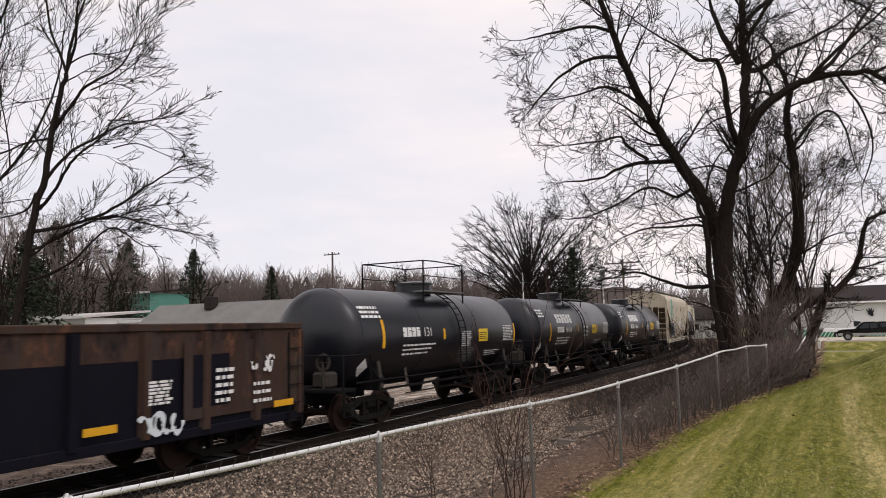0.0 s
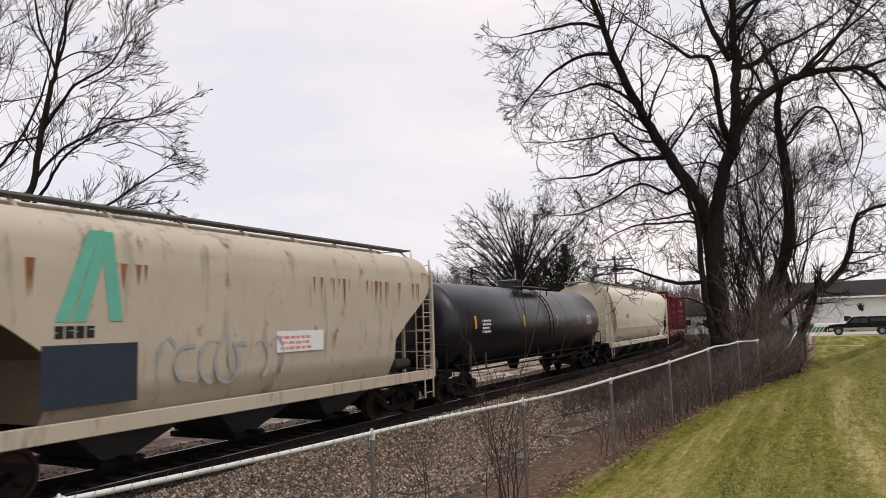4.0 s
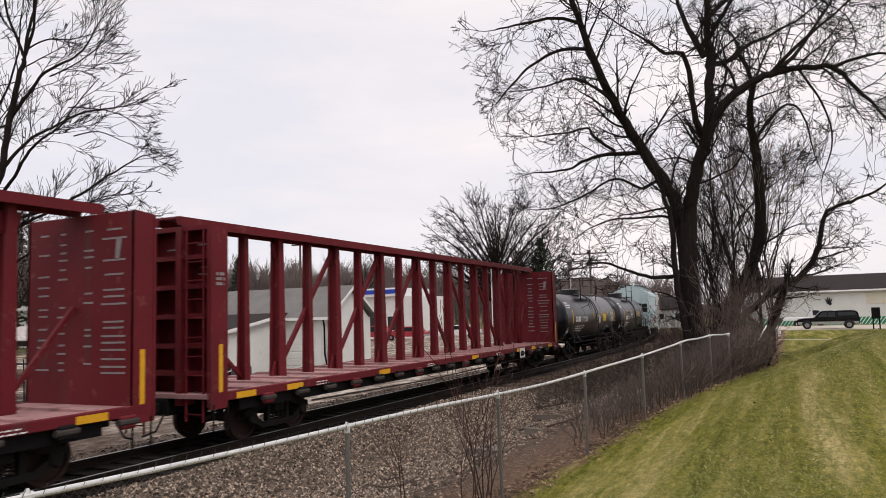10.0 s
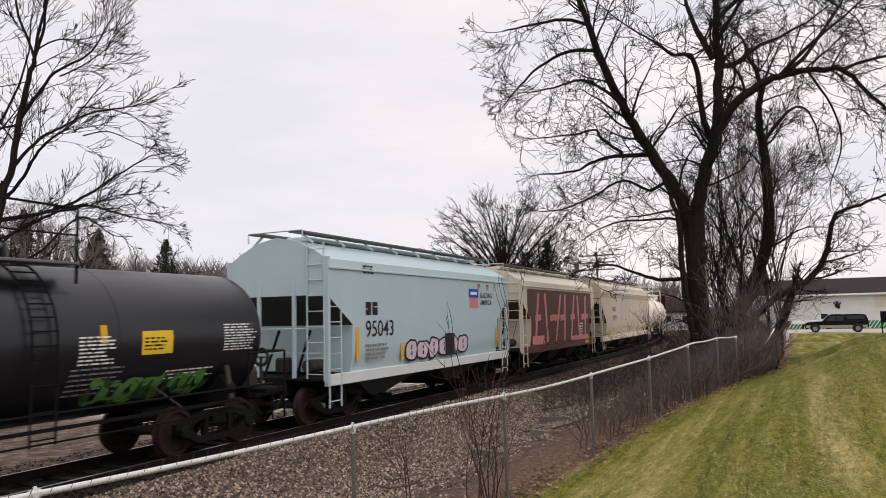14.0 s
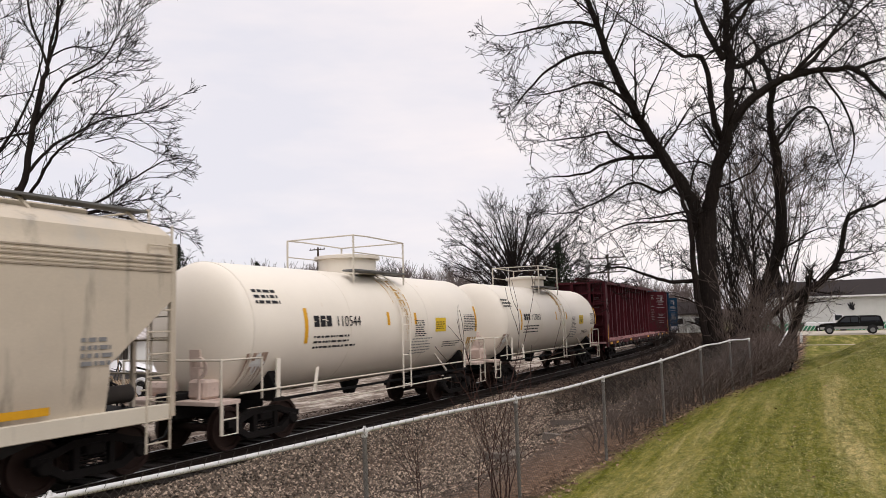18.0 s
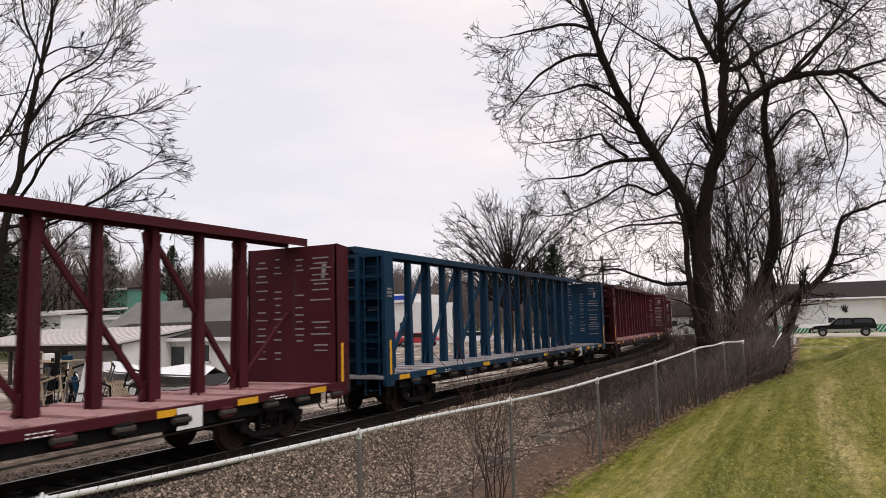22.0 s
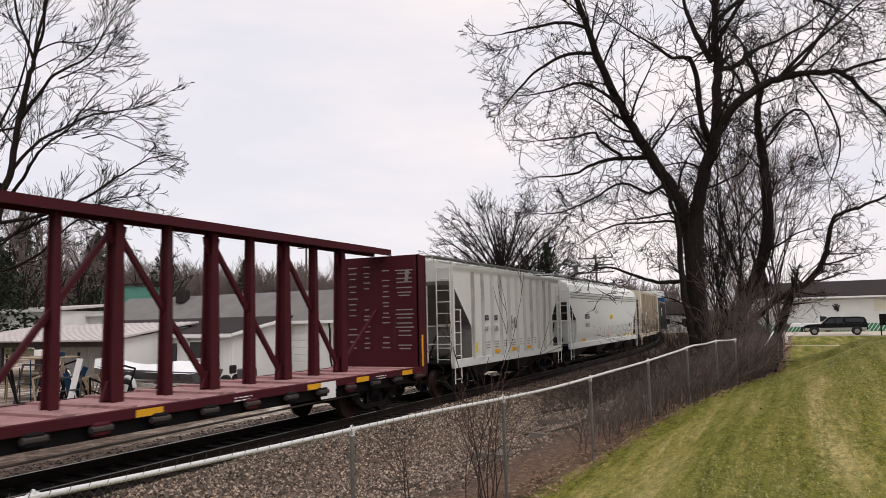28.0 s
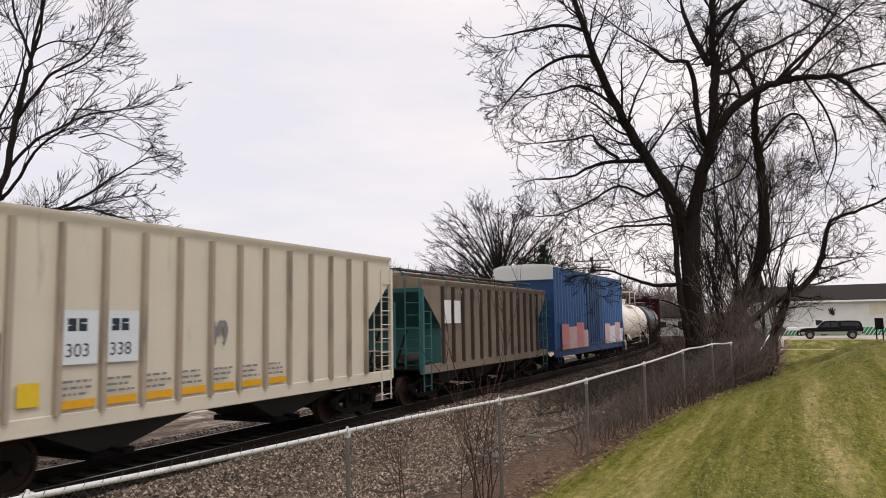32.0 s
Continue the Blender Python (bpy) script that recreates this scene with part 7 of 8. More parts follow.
    for x, a, b in ((0.3, 0.15, 0.5), (2.0, 0.5, -0.3), (3.2, 0.0, 0.9), (4.6, -0.5, 0.2), (5.7, 0.1, 0.7), (7.2, 0.6, -0.2), (8.3, 0.0, 0.2)):
        g.add([(x, 0, 0), (x + 0.22, 0, 0), (x + 0.3 + b, 0, 2.2), (x + b, 0, 2.15)], [(0, 1, 2, 3)])
        g.add([(x + a, 0, 0.9), (x + a + 0.8, 0, 1.0), (x + a + 0.75, 0, 1.25), (x + a, 0, 1.2)], [(0, 1, 2, 3)])
    sd.lay("graffiti", g, "graf_pink", -h + 1.2, 1.35, 0.012, "tall pink and tan sprayed letters")
    sd.patch("pink_base", "graf_pink", -h + 1.2, 1.29, 1.6, 0.38, "pink sprayed block", 0.014)
    sd.patch("pink_base", "graf_pink", h - 4.6, 1.29, 3.2, 0.22, "pink sprayed block", 0.014)
    sd.lines("white_mark", h - 3.3, 1.5, 0.9, 0.7, 5, 86, 0.5)
    sd.patch("reflective_stripe", "yellow", h - 2.1, 1.05, 0.7, 0.16, "yellow reflective stripe")
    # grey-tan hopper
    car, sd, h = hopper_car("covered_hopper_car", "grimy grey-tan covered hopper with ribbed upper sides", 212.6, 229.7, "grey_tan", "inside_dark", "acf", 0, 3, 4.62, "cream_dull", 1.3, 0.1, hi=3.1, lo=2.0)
    sd.mark("grey_mark", -h + 3.1, 2.7, 4, 0.36)
    sd.words("grey_mark", -h + 3.1, 2.15, "389071", 0.42, 0.016)
    for x in (-h + 1.9, 3.0, h - 3.3):
        sd.patch("reflective_stripe", "yellow", x, 1.32, 0.9, 0.12, "yellow reflective stripe")
    sd.lines("grey_mark", h - 1.9, 2.0, 0.6, 0.5, 4, 88)
    # white tanks
    for k, (a, b, num) in enumerate(((230.9, 243.9, "110544"), (244.6, 259.2, "113053"))):
        car, sd, h = tank_car("tank_car", "white tank car with black lettering and rusty fittings", a, b, 1.50, 2.48, "white_tank", "rail_light", dome=0.75, inset=0.7 if k else 0.4)
        tank_marks(sd, h, "", 90 + 5 * k, 3, num, [(-h + 2.6, -0.35, 0.8), (-0.3, 0.0, 0.36), (1.2, 0.0, 0.34), (h - 1.1, -0.3, 0.85)], False, 0.36)
        sd.streaks("ochre_streak", 0.15, 3.75, 0.9, 2.0, 12, 95 + k)
        sd.streaks("grime_streak", -h + 0.8, 2.0, 0.7, 0.9, 9, 98 + k)
        sd.streaks("ochre_streak", h - 1.6, 2.0, 0.7, 0.8, 8, 108 + k)
    centerbeam_car("lumber_flatcar", "empty dark maroon centre-beam lumber flatcar", 260.43, 284.55, "dark_red", "deck_red", 110)
    centerbeam_car("lumber_flatcar", "empty blue centre-beam lumber flatcar with grey deck", 286.3, 310.55, "blue", "deck_grey", 120, 0)
    centerbeam_car("lumber_flatcar", "empty maroon centre-beam lumber flatcar", 312.4, 336.65, "dark_red", "deck_red", 130)
    centerbeam_car("lumber_flatcar", "empty maroon centre-beam lumber flatcar", 338.25, 362.6, "dark_red", "deck_red", 140)
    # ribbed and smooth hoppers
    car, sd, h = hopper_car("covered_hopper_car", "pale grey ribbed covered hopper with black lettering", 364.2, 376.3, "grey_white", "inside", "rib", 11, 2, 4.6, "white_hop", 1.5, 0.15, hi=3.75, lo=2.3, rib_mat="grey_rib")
    ribbed_marks(sd, h, 150, "536", "441", False, 2.62, 0.882)
    car, sd, h = hopper_car("covered_hopper_car", "long white covered hopper with black scrawl along the bottom", 377.7, 395.2, "white_hop", "inside_dark", "acf", 0, 3, 4.6, "white_hop", 1.2, 0.1, hi=3.3, lo=2.35)
    sd.mark("black_mark", -h + 3.0, 2.45, 4, 0.36)
    sd.words("black_mark", -h + 3.0, 2.0, "60635", 0.36)
    sd.spray(["grey_mark"], -h + 4.6, 1.35, 9.0, 0.7, 160, 17, 0.022)
    for x in (-h + 2.2, 3.8, h - 2.6):
        sd.patch("reflective_stripe", "yellow", x, 1.28, 0.8, 0.14, "yellow reflective stripe")
    sd.patch("notice", "lemon", 0.2, 2.4, 0.75, 0.26, "pale yellow notice")
    sd.lines("black_mark", 0.22, 2.43, 0.7, 0.2, 3, 163, 0.3)
    sd.spray(["black_mark"], h - 6.8, 1.3, 4.6, 0.7, 161, 9, 0.02)
    sd.spray(["graf_pink"], -0.6, 1.3, 1.2, 0.6, 162, 4, 0.03)
    sd.patch("dark_notice", "black_mark", h - 2.9, 1.85, 0.3, 0.24)
    sd.lines("black_mark", h - 3.6, 2.75, 0.5, 0.06, 1, 164, 0.6)
    sd.lines("grey_mark", h - 3.9, 2.4, 0.9, 0.05, 1, 165, 0.5)
    sd.lines("grey_mark", h - 2.3, 1.9, 0.4, 0.25, 4, 166, 0.4)
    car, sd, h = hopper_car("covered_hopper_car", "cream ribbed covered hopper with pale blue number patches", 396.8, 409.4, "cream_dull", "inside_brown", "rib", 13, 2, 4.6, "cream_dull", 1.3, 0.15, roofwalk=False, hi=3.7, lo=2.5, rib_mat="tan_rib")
    ribbed_marks(sd, h, 170, "338", "303", True, 2.34, 0.81)
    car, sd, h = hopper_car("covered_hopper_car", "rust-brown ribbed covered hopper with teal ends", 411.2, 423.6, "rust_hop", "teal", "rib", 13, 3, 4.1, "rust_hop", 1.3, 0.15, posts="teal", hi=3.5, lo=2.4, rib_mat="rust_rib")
    sd.patch("number_patch", "white_mark", -h + 1.4, 2.5, 0.5, 0.75, lift=0.08)
    sd.patch("number_patch", "white_mark", -h + 2.15, 2.5, 0.5, 0.75, lift=0.08)
    sd.streaks("dim_white", -h + 1.5, 3.6, 2 * h - 3.0, 0.8, 26, 181)
    car, sd, h = box_car("boxcar", "blue ribbed boxcar with pink graffiti and a white end band", 425.0, 440.2, "box_blue")
    for k, (x, w_, hh) in enumerate(((0.9, 1.3, 1.25), (2.1, 1.6, 1.1), (3.6, 1.5, 1.3), (4.9, 1.0, 0.9))):
        sd.patch("sprayed_block", "graf_pale_pink" if k % 2 else "graf_pink", -h + x, 1.1, w_, hh, "pale pink sprayed block")
        sd.patch("sprayed_block", "graf_pale_pink" if k % 2 == 0 else "patch_white", h - 6.2 + x, 1.1, w_, hh * 0.95, "white and pink sprayed block")
    sd.streaks("box_blue", -h + 0.9, 2.2, 4.8, 0.9, 26, 192)
    sd.streaks("box_blue", h - 5.3, 2.2, 4.8, 0.9, 26, 193)
    car, sd, h = tank_car("tank_car", "white tank car following the blue boxcar", 441.5, 454.0, 1.4, 2.3, "white_tank", "rail_light")
    car, sd, h = tank_car("tank_car", "black tank car near the train's tail", 454.7, 467.5, 1.4, 2.3)
    centerbeam_car("lumber_flatcar", "maroon centre-beam lumber flatcar near the train's tail", 468.6, 492.7, "dark_red", "deck_red", 200)


def ribbed_marks(sd, h, seed, right, left, patches=False, first=2.62, step=0.88):
    x = -h + first
    if patches:
        sd.patch("number_patch", "patch_white", x - 0.05, 1.98, 0.66, 0.85, "pale blue paint patch")
        sd.patch("number_patch", "patch_white", x + step - 0.05, 1.98, 0.66, 0.85, "pale blue paint patch")
    sd.mark("navy_patch", x + 0.06, 2.5, 2, 0.28)
    sd.mark("navy_patch", x + step + 0.06, 2.5, 2, 0.28)
    sd.words("navy_patch", x + 0.02, 2.1, left, 0.30)
    sd.words("navy_patch", x + step + 0.02, 2.1, right, 0.30)
    for k in range(7):
        xx = -h + first + k * step
        sd.patch("reflective_stripe", "yellow", xx, 1.3, 0.6, 0.13, "yellow reflective stripe") if (patches or k % 2) else None
        sd.lines("grey_mark", xx, 1.5, 0.55, 0.3, 3, seed + k, 0.4)
    sd.patch("placard", "lemon", -h + 1.62, 1.4, 0.35, 0.35, "yellow placard")
    sd.spray(["grey_mark"], -h + 5.3, 2.1, 0.5, 0.6, seed + 9, 3, 0.09)


build_train()


# ---- buildings and yard beyond the track ----
def wall_box(name, thing_, lo, hi, mat):
    return part(name, Geo().span(lo, hi), M[mat], thing_)


def siding(parent, axis, at, lo, hi, z0, z1, step, mat, out):
    """Vertical battens on a wall: axis along which they repeat, at the wall's plane, pushed out."""
    k = lo
    g = Geo()
    while k < hi:
        if axis == "y":
            g.span((at, k - 0.02, z0), (at + out, k + 0.02, z1))
        else:
            g.span((k - 0.02, at, z0), (k + 0.02, at + out, z1))
        k += step
    tagged(part("wall_battens", g, M[mat], parent), kind="stuff")


def window(parent, x, y0, y1, z0, z1, face=-1):
    w = part("window", Geo().span((x, y0, z0), (x + face * 0.04, y0 + 0.08, z1)).span((x, y1 - 0.08, z0), (x + face * 0.04, y1, z1)).span((x, y0, z0), (x + face * 0.04, y1, z0 + 0.08)).span((x, y0, z1 - 0.08), (x + face * 0.04, y1, z1)), M["trim"], parent, "white window frame")
    part("pane", Geo().span((x + face * 0.005, y0 + 0.08, z0 + 0.08), (x + face * 0.02, y1 - 0.08, z1 - 0.08)), M["glass_dark"], w)


def build_workshop():
    """Long white workshop with a grey gable roof and a low wing in front."""
    b = thing("white_workshop", "long white workshop with a grey shingle roof", "building")
    x0, x1, y0, y1, ze, zr = 34.8, 39.4, 24.0, 43.0, 2.66, 4.45
    g0 = -0.5
    part("front_wall", Geo().span((x0, y0, g0), (x0 + 0.2, y1, ze)), M["wall_white"], b)
    part("rear_wall", Geo().span((x1 - 0.2, y0, g0), (x1, y1, ze)), M["wall_white"], b)
    for y in (y0, y1 - 0.2):
        part("gable_wall", Geo().prism([(x0 + 0.21, g0), (x1 - 0.21, g0), (x1 - 0.21, ze), ((x0 + x1) / 2, zr - 0.08), (x0 + 0.21, ze)], "y", y, y + 0.2), M["wall_white"], b)
    xm = (x0 + x1) / 2
    part("roof", Geo().prism([(x0 - 0.35, ze - 0.08), (xm, zr), (x1 + 0.35, ze - 0.08), (x1 + 0.35, ze + 0.06), (xm, zr + 0.14), (x0 - 0.35, ze + 0.06)], "y", y0 - 0.35, y1 + 0.3), M["roof_grey"], b)
    part("fascia", Geo().span((x0 - 0.40, y0 - 0.35, ze - 0.12), (x0 - 0.355, y1 + 0.3, ze + 0.05)), M["trim"], b)
    for s, xa in ((1, x0 - 0.35), (-1, x1 + 0.35)):
        part("rake_board", Geo().prism([(xa, ze - 0.1), (xm, zr - 0.03), (xm, zr + 0.15), (xa, ze + 0.08)], "y", y0 - 0.40, y0 - 0.355), M["trim"], b)
    siding(b, "y", x0, y0 + 0.1, y1, g0, ze - 0.1, 0.4, "wall_white", -0.02)
    d = part("roller_door", Geo().span((x0 - 0.06, 25.0, g0), (x0 - 0.01, 27.2, 1.95)), M["trim"], b, "pale roller door")
    for k in range(6):
        part("door_panel", Geo().span((x0 - 0.085, 25.05, g0 + 0.05 + k * 0.4), (x0 - 0.055, 27.15, g0 + 0.40 + k * 0.4), 0.01), M["wall_white"], d)
    part("downpipe", Geo().tube([(x0 - 0.3, 24.15, ze - 0.1), (x0 - 0.12, 24.2, ze - 0.5), (x0 - 0.1, 24.2, 0.6), (x0 - 0.2, 24.0, 0.0)], 0.05, 8), M["frame"], b, "dark downpipe")
    part("roof_vent", Geo().span((36.2, 37.2, 4.1), (36.9, 37.9, 5.0), 0.05), M["roof_dark"], b, "square dark roof vent")
    # low wing
    w = thing("low_wing", "low white outbuilding with a dark shallow roof", "building")
    wx0, wy0, wy1 = 30.0, 27.2, 41.0
    part("front_wall", Geo().span((wx0, wy0, g0), (wx0 + 0.18, wy1, 1.98)), M["wall_white"], w)
    part("side_wall", Geo().prism([(wx0 + 0.19, g0), (x0 - 0.45, g0), (x0 - 0.45, 2.7), (wx0 + 0.19, 1.98)], "y", wy0, wy0 + 0.18), M["wall_white"], w)
    part("roof", Geo().prism([(wx0 - 0.4, 1.97), (x0 + 0.8, 3.04), (x0 + 0.8, 3.16), (wx0 - 0.4, 2.09)], "y", wy0 - 0.3, wy1 + 0.3), M["roof_dark"], w)
    part("fascia", Geo().span((wx0 - 0.45, wy0 - 0.3, 1.90), (wx0 - 0.405, wy1 + 0.3, 2.10)), M["trim"], w)
    part("rake_board", Geo().prism([(wx0 - 0.4, 1.95), (x0 - 0.42, 2.78), (x0 - 0.42, 2.95), (wx0 - 0.4, 2.12)], "y", wy0 - 0.35, wy0 - 0.305), M["trim"], w)
    siding(w, "y", wx0, wy0 + 0.2, wy1, g0, 1.9, 0.5, "wall_white", -0.02)
    window(w, wx0 - 0.02, 29.2, 30.3, 0.7, 1.75)
    window(w, wx0 - 0.02, 33.0, 34.2, 0.7, 1.75)
    part("side_door", Geo().span((wx0 - 0.05, 31.2, g0), (wx0 - 0.01, 32.15, 1.6)), M["glass_dark"], w, "dark doorway")


def build_shed():
    s = thing("open_shed", "low open-fronted shed with a rusty pale metal roof", "shed")
    x0, x1, y0, y1 = 26.5, 32.0, 32.2, 46.0
    # Posts, rear wall and header are dark: the shed's inner shade in their colour.
    for y in (32.3, 36.8, 41.3, 45.8):
        part("post", Geo().span((x0, y - 0.08, -0.5), (x0 + 0.16, y + 0.08, 1.85)), M["grimy"], s)
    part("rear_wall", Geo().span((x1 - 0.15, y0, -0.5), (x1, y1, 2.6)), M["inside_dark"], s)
    part("side_wall", Geo().prism([(x0 + 0.2, -0.5), (x1 - 0.16, -0.5), (x1 - 0.16, 2.55), (x0 + 0.2, 1.85)], "y", y0, y0 + 0.1), M["wall_white"], s)
    part("roof", Geo().prism([(x0 - 0.5, 1.86), (x1 + 0.3, 2.72), (x1 + 0.3, 2.80), (x0 - 0.5, 1.94)], "y", y0 - 0.3, y1 + 0.3), M["roof_metal"], s)
    g = Geo()
    k = y0 - 0.2
    while k < y1 + 0.2:
        g.bar((x0 - 0.5, k, 1.95), (x1 + 0.3, k, 2.81), 0.05, 0.04)
        k += 0.6
    tagged(part("roof_seams", g, M["roof_metal"], s), kind="stuff")
    part("header", Geo().span((x0 - 0.05, y0, 1.55), (x0 + 0.05, y1, 1.84)), M["grimy"], s)


def build_yard():
    rng = random.Random(17)
    zy = -0.38
    # leaning lumber
    for k in range(16):
        x, y = 18.6 + rng.uniform(-0.4, 2.6), 26.2 + rng.uniform(-0.6, 2.6)
        L = rng.uniform(1.4, 2.3)
        a = rng.uniform(-0.5, 0.5)
        top_ = Vector((x + rng.uniform(-0.3, 0.3), y + math.sin(a) * L * 0.7, zy + L * math.cos(a) * 0.85))
        mt = rng.choice(("wood", "wood", "trim", "blue", "frame"))
        t = thing("leaning_board", "weathered board leaning in a scrap pile", "board", "boards in the scrap pile")
        part("board", Geo().bar((x, y, zy), top_, 0.03, rng.choice((0.1, 0.15, 0.22))), M[mt], t)
    for px, py, rot in ((20.6, 24.6, 20), (21.2, 26.9, 75)):
        t = thing("wooden_pallet", "grey wooden pallet tipped on its edge", "pallet", "", pose(px, py, zy, 62, 0, rot))
        for k in range(7):
            part("slat", Geo().span((-0.6 + k * 0.18, 0, 0.0), (-0.6 + k * 0.18 + 0.11, 1.05, 0.02)), M["wood"], t)
        for y in (0.05, 0.5, 0.95):
            part("runner", Geo().span((-0.6, y - 0.04, -0.1), (0.6, y + 0.04, 0.0)), M["wood"], t)
    t = thing("scrap_rack", "dark metal rack stacked with scrap", "rack", "", pose(20.6, 29.2, zy))
    for x in (-0.8, 0.8):
        for y in (-1.2, 1.2):
            part("upright", Geo().span((x - 0.04, y - 0.04, 0), (x + 0.04, y + 0.04, 1.9)), M["frame"], t)
    for z in (0.5, 1.1, 1.7):
        part("shelf", Geo().span((-0.85, -1.25, z), (0.85, 1.25, z + 0.05)), M["wood"], t)
    for k in range(9):
        t = thing("scrap_box", "dark box of scrap on the rack", "box", "scrap boxes", pose(20.6 + rng.uniform(-0.4, 0.4), 29.2 + rng.uniform(-0.9, 0.9), zy + rng.choice((0.55, 1.15, 1.75)), 0, 0, rng.uniform(0, 90)))
        part("box", Geo().span((-0.2, -0.2, 0), (0.2, 0.2, rng.uniform(0.2, 0.4)), 0.02), M[rng.choice(("inside_dark", "wood", "blue", "trim", "frame"))], t)
    # old sashes leaning against one another
    for k in range(11):
        w_, h_ = rng.uniform(0.6, 0.95), rng.uniform(1.1, 1.7)
        mt = M[rng.choice(("trim", "frame", "wood", "frame", "inside_dark"))]
        t = thing("scrap_sash_frame", "old empty sash frame leaning in the scrap pile", "sash frame", "sash frames in the scrap pile", pose(19.0 + rng.uniform(-0.6, 2.4), 24.4 + 0.42 * k + rng.uniform(-0.2, 0.2), zy, rng.uniform(-24, 24), rng.uniform(-22, 22), rng.uniform(40, 130)))
        for lo, hi in (((-w_ / 2, 0), (-w_ / 2 + 0.07, h_)), ((w_ / 2 - 0.07, 0), (w_ / 2, h_)), ((-w_ / 2 + 0.07, 0), (w_ / 2 - 0.07, 0.07)), ((-w_ / 2 + 0.07, h_ - 0.07), (w_ / 2 - 0.07, h_)), ((-w_ / 2 + 0.07, h_ / 2 - 0.025), (w_ / 2 - 0.07, h_ / 2 + 0.025))):
            part("frame_bar", Geo().span((lo[0], -0.02, lo[1]), (hi[0], 0.02, hi[1])), mt, t)
    # boats on a trailer
    t = thing("boat_trailer", "galvanised boat trailer with white-rimmed wheels", "trailer", "", pose(23.2, 25.6, zy))
    for x in (-0.7, 0.7):
        part("frame_beam", Geo().span((x - 0.05, -3.6, 0.42), (x + 0.05, 3.4, 0.52)), M["galv"], t)
    for y in (-3.0, 0.0, 3.0):
        part("cross_beam", Geo().span((-0.75, y - 0.04, 0.38), (0.75, y + 0.04, 0.42)), M["galv"], t)
    part("tongue", Geo().bar((0, -3.4, 0.47), (0, -5.0, 0.45), 0.1, 0.1), M["galv"], t)
    for x in (-0.95, 0.95):
        w = part("wheel", Geo().lathe([(-0.1, 0.0), (-0.1, 0.2), (-0.11, 0.24), (-0.11, 0.33), (-0.07, 0.36), (0.07, 0.36), (0.11, 0.33), (0.11, 0.24), (0.1, 0.0)], "x", 22), M["rubber"], t, smooth=True, at=pose(x, 0.4, 0.36))
        part("rim", Geo().lathe([(-0.115, 0.0), (-0.12, 0.14), (-0.115, 0.22), (0.115, 0.22), (0.12, 0.14), (0.115, 0.0)], "x", 18), M["car_white"], w, "white steel rim", smooth=True)
        part("mudguard", Geo().tube([(x, 0.4 + 0.45 * math.cos(a), 0.36 + 0.45 * math.sin(a)) for a in [math.pi * k / 8 for k in range(9)]], 0.09, 6), M["car_white"], t)
    for (y0, y1, hgt, nm) in ((-3.2, 3.6, 0.0, "covered_boat"),):
        b = thing(nm, "small dark-hulled boat under a white tarpaulin", "boat", "", pose(23.2, 25.6, zy + 0.55))
        vs, fs, rows = [], [], 9
        prof = [(-0.95, 0.5), (-0.75, 0.1), (0.0, -0.02), (0.75, 0.1), (0.95, 0.5)]
        for i in range(rows):
            f = i / (rows - 1)
            k = math.sin(min(1.0, (1 - f) * 2.2) * math.pi / 2) if f > 0.45 else 1.0
            for px, pz in prof:
                vs.append((px * max(k, 0.03), y0 + (y1 - y0) * f, pz + 0.15 * f))
        for i in range(rows - 1):
            for j in range(4):
                fs.append((i * 5 + j, i * 5 + j + 1, i * 5 + j + 6, i * 5 + j + 5))
        fs.append((0, 1, 2, 3, 4))
        part("hull", Geo().add(vs, fs), M["hull"], b, smooth=True)
        vs, fs = [], []
        for i in range(rows):
            f = i / (rows - 1)
            k = math.sin(min(1.0, (1 - f) * 2.2) * math.pi / 2) if f > 0.45 else 1.0
            ridge = 0.62 + 0.12 * math.sin(f * 9.0)
            for px, pz in ((-1.0, 0.42), (-0.6, ridge * 0.75), (0, ridge + 0.15), (0.6, ridge * 0.75), (1.0, 0.42)):
                vs.append((px * max(k, 0.05), y0 - 0.05 + (y1 - y0 + 0.1) * f, pz + 0.15 * f))
        for i in range(rows - 1):
            for j in range(4):
                fs.append((i * 5 + j, i * 5 + j + 1, i * 5 + j + 6, i * 5 + j + 5))
        part("tarpaulin", Geo().add(vs, fs), M["tarp"], b, "draped white tarpaulin", smooth=True)
    t = thing("garden_tractor", "small old garden tractor beside the trailer", "tractor", "", pose(27.2, 24.2, zy))
    part("hood", Geo().span((-0.25, -0.9, 0.4), (0.25, 0.0, 0.85), 0.06), M["hull"], t)
    part("seat", Geo().span((-0.22, 0.35, 0.6), (0.22, 0.5, 1.0), 0.05), M["rubber"], t)
    for x in (-0.4, 0.4):
        part("wheel", Geo().lathe([(-0.1, 0.0), (-0.1, 0.28), (0.1, 0.28), (0.1, 0.0)], "x", 18), M["rubber"], t, at=pose(x, 0.5, 0.28))
        part("wheel", Geo().lathe([(-0.07, 0.0), (-0.07, 0.18), (0.07, 0.18), (0.07, 0.0)], "x", 16), M["rubber"], t, at=pose(x, -0.7, 0.18))


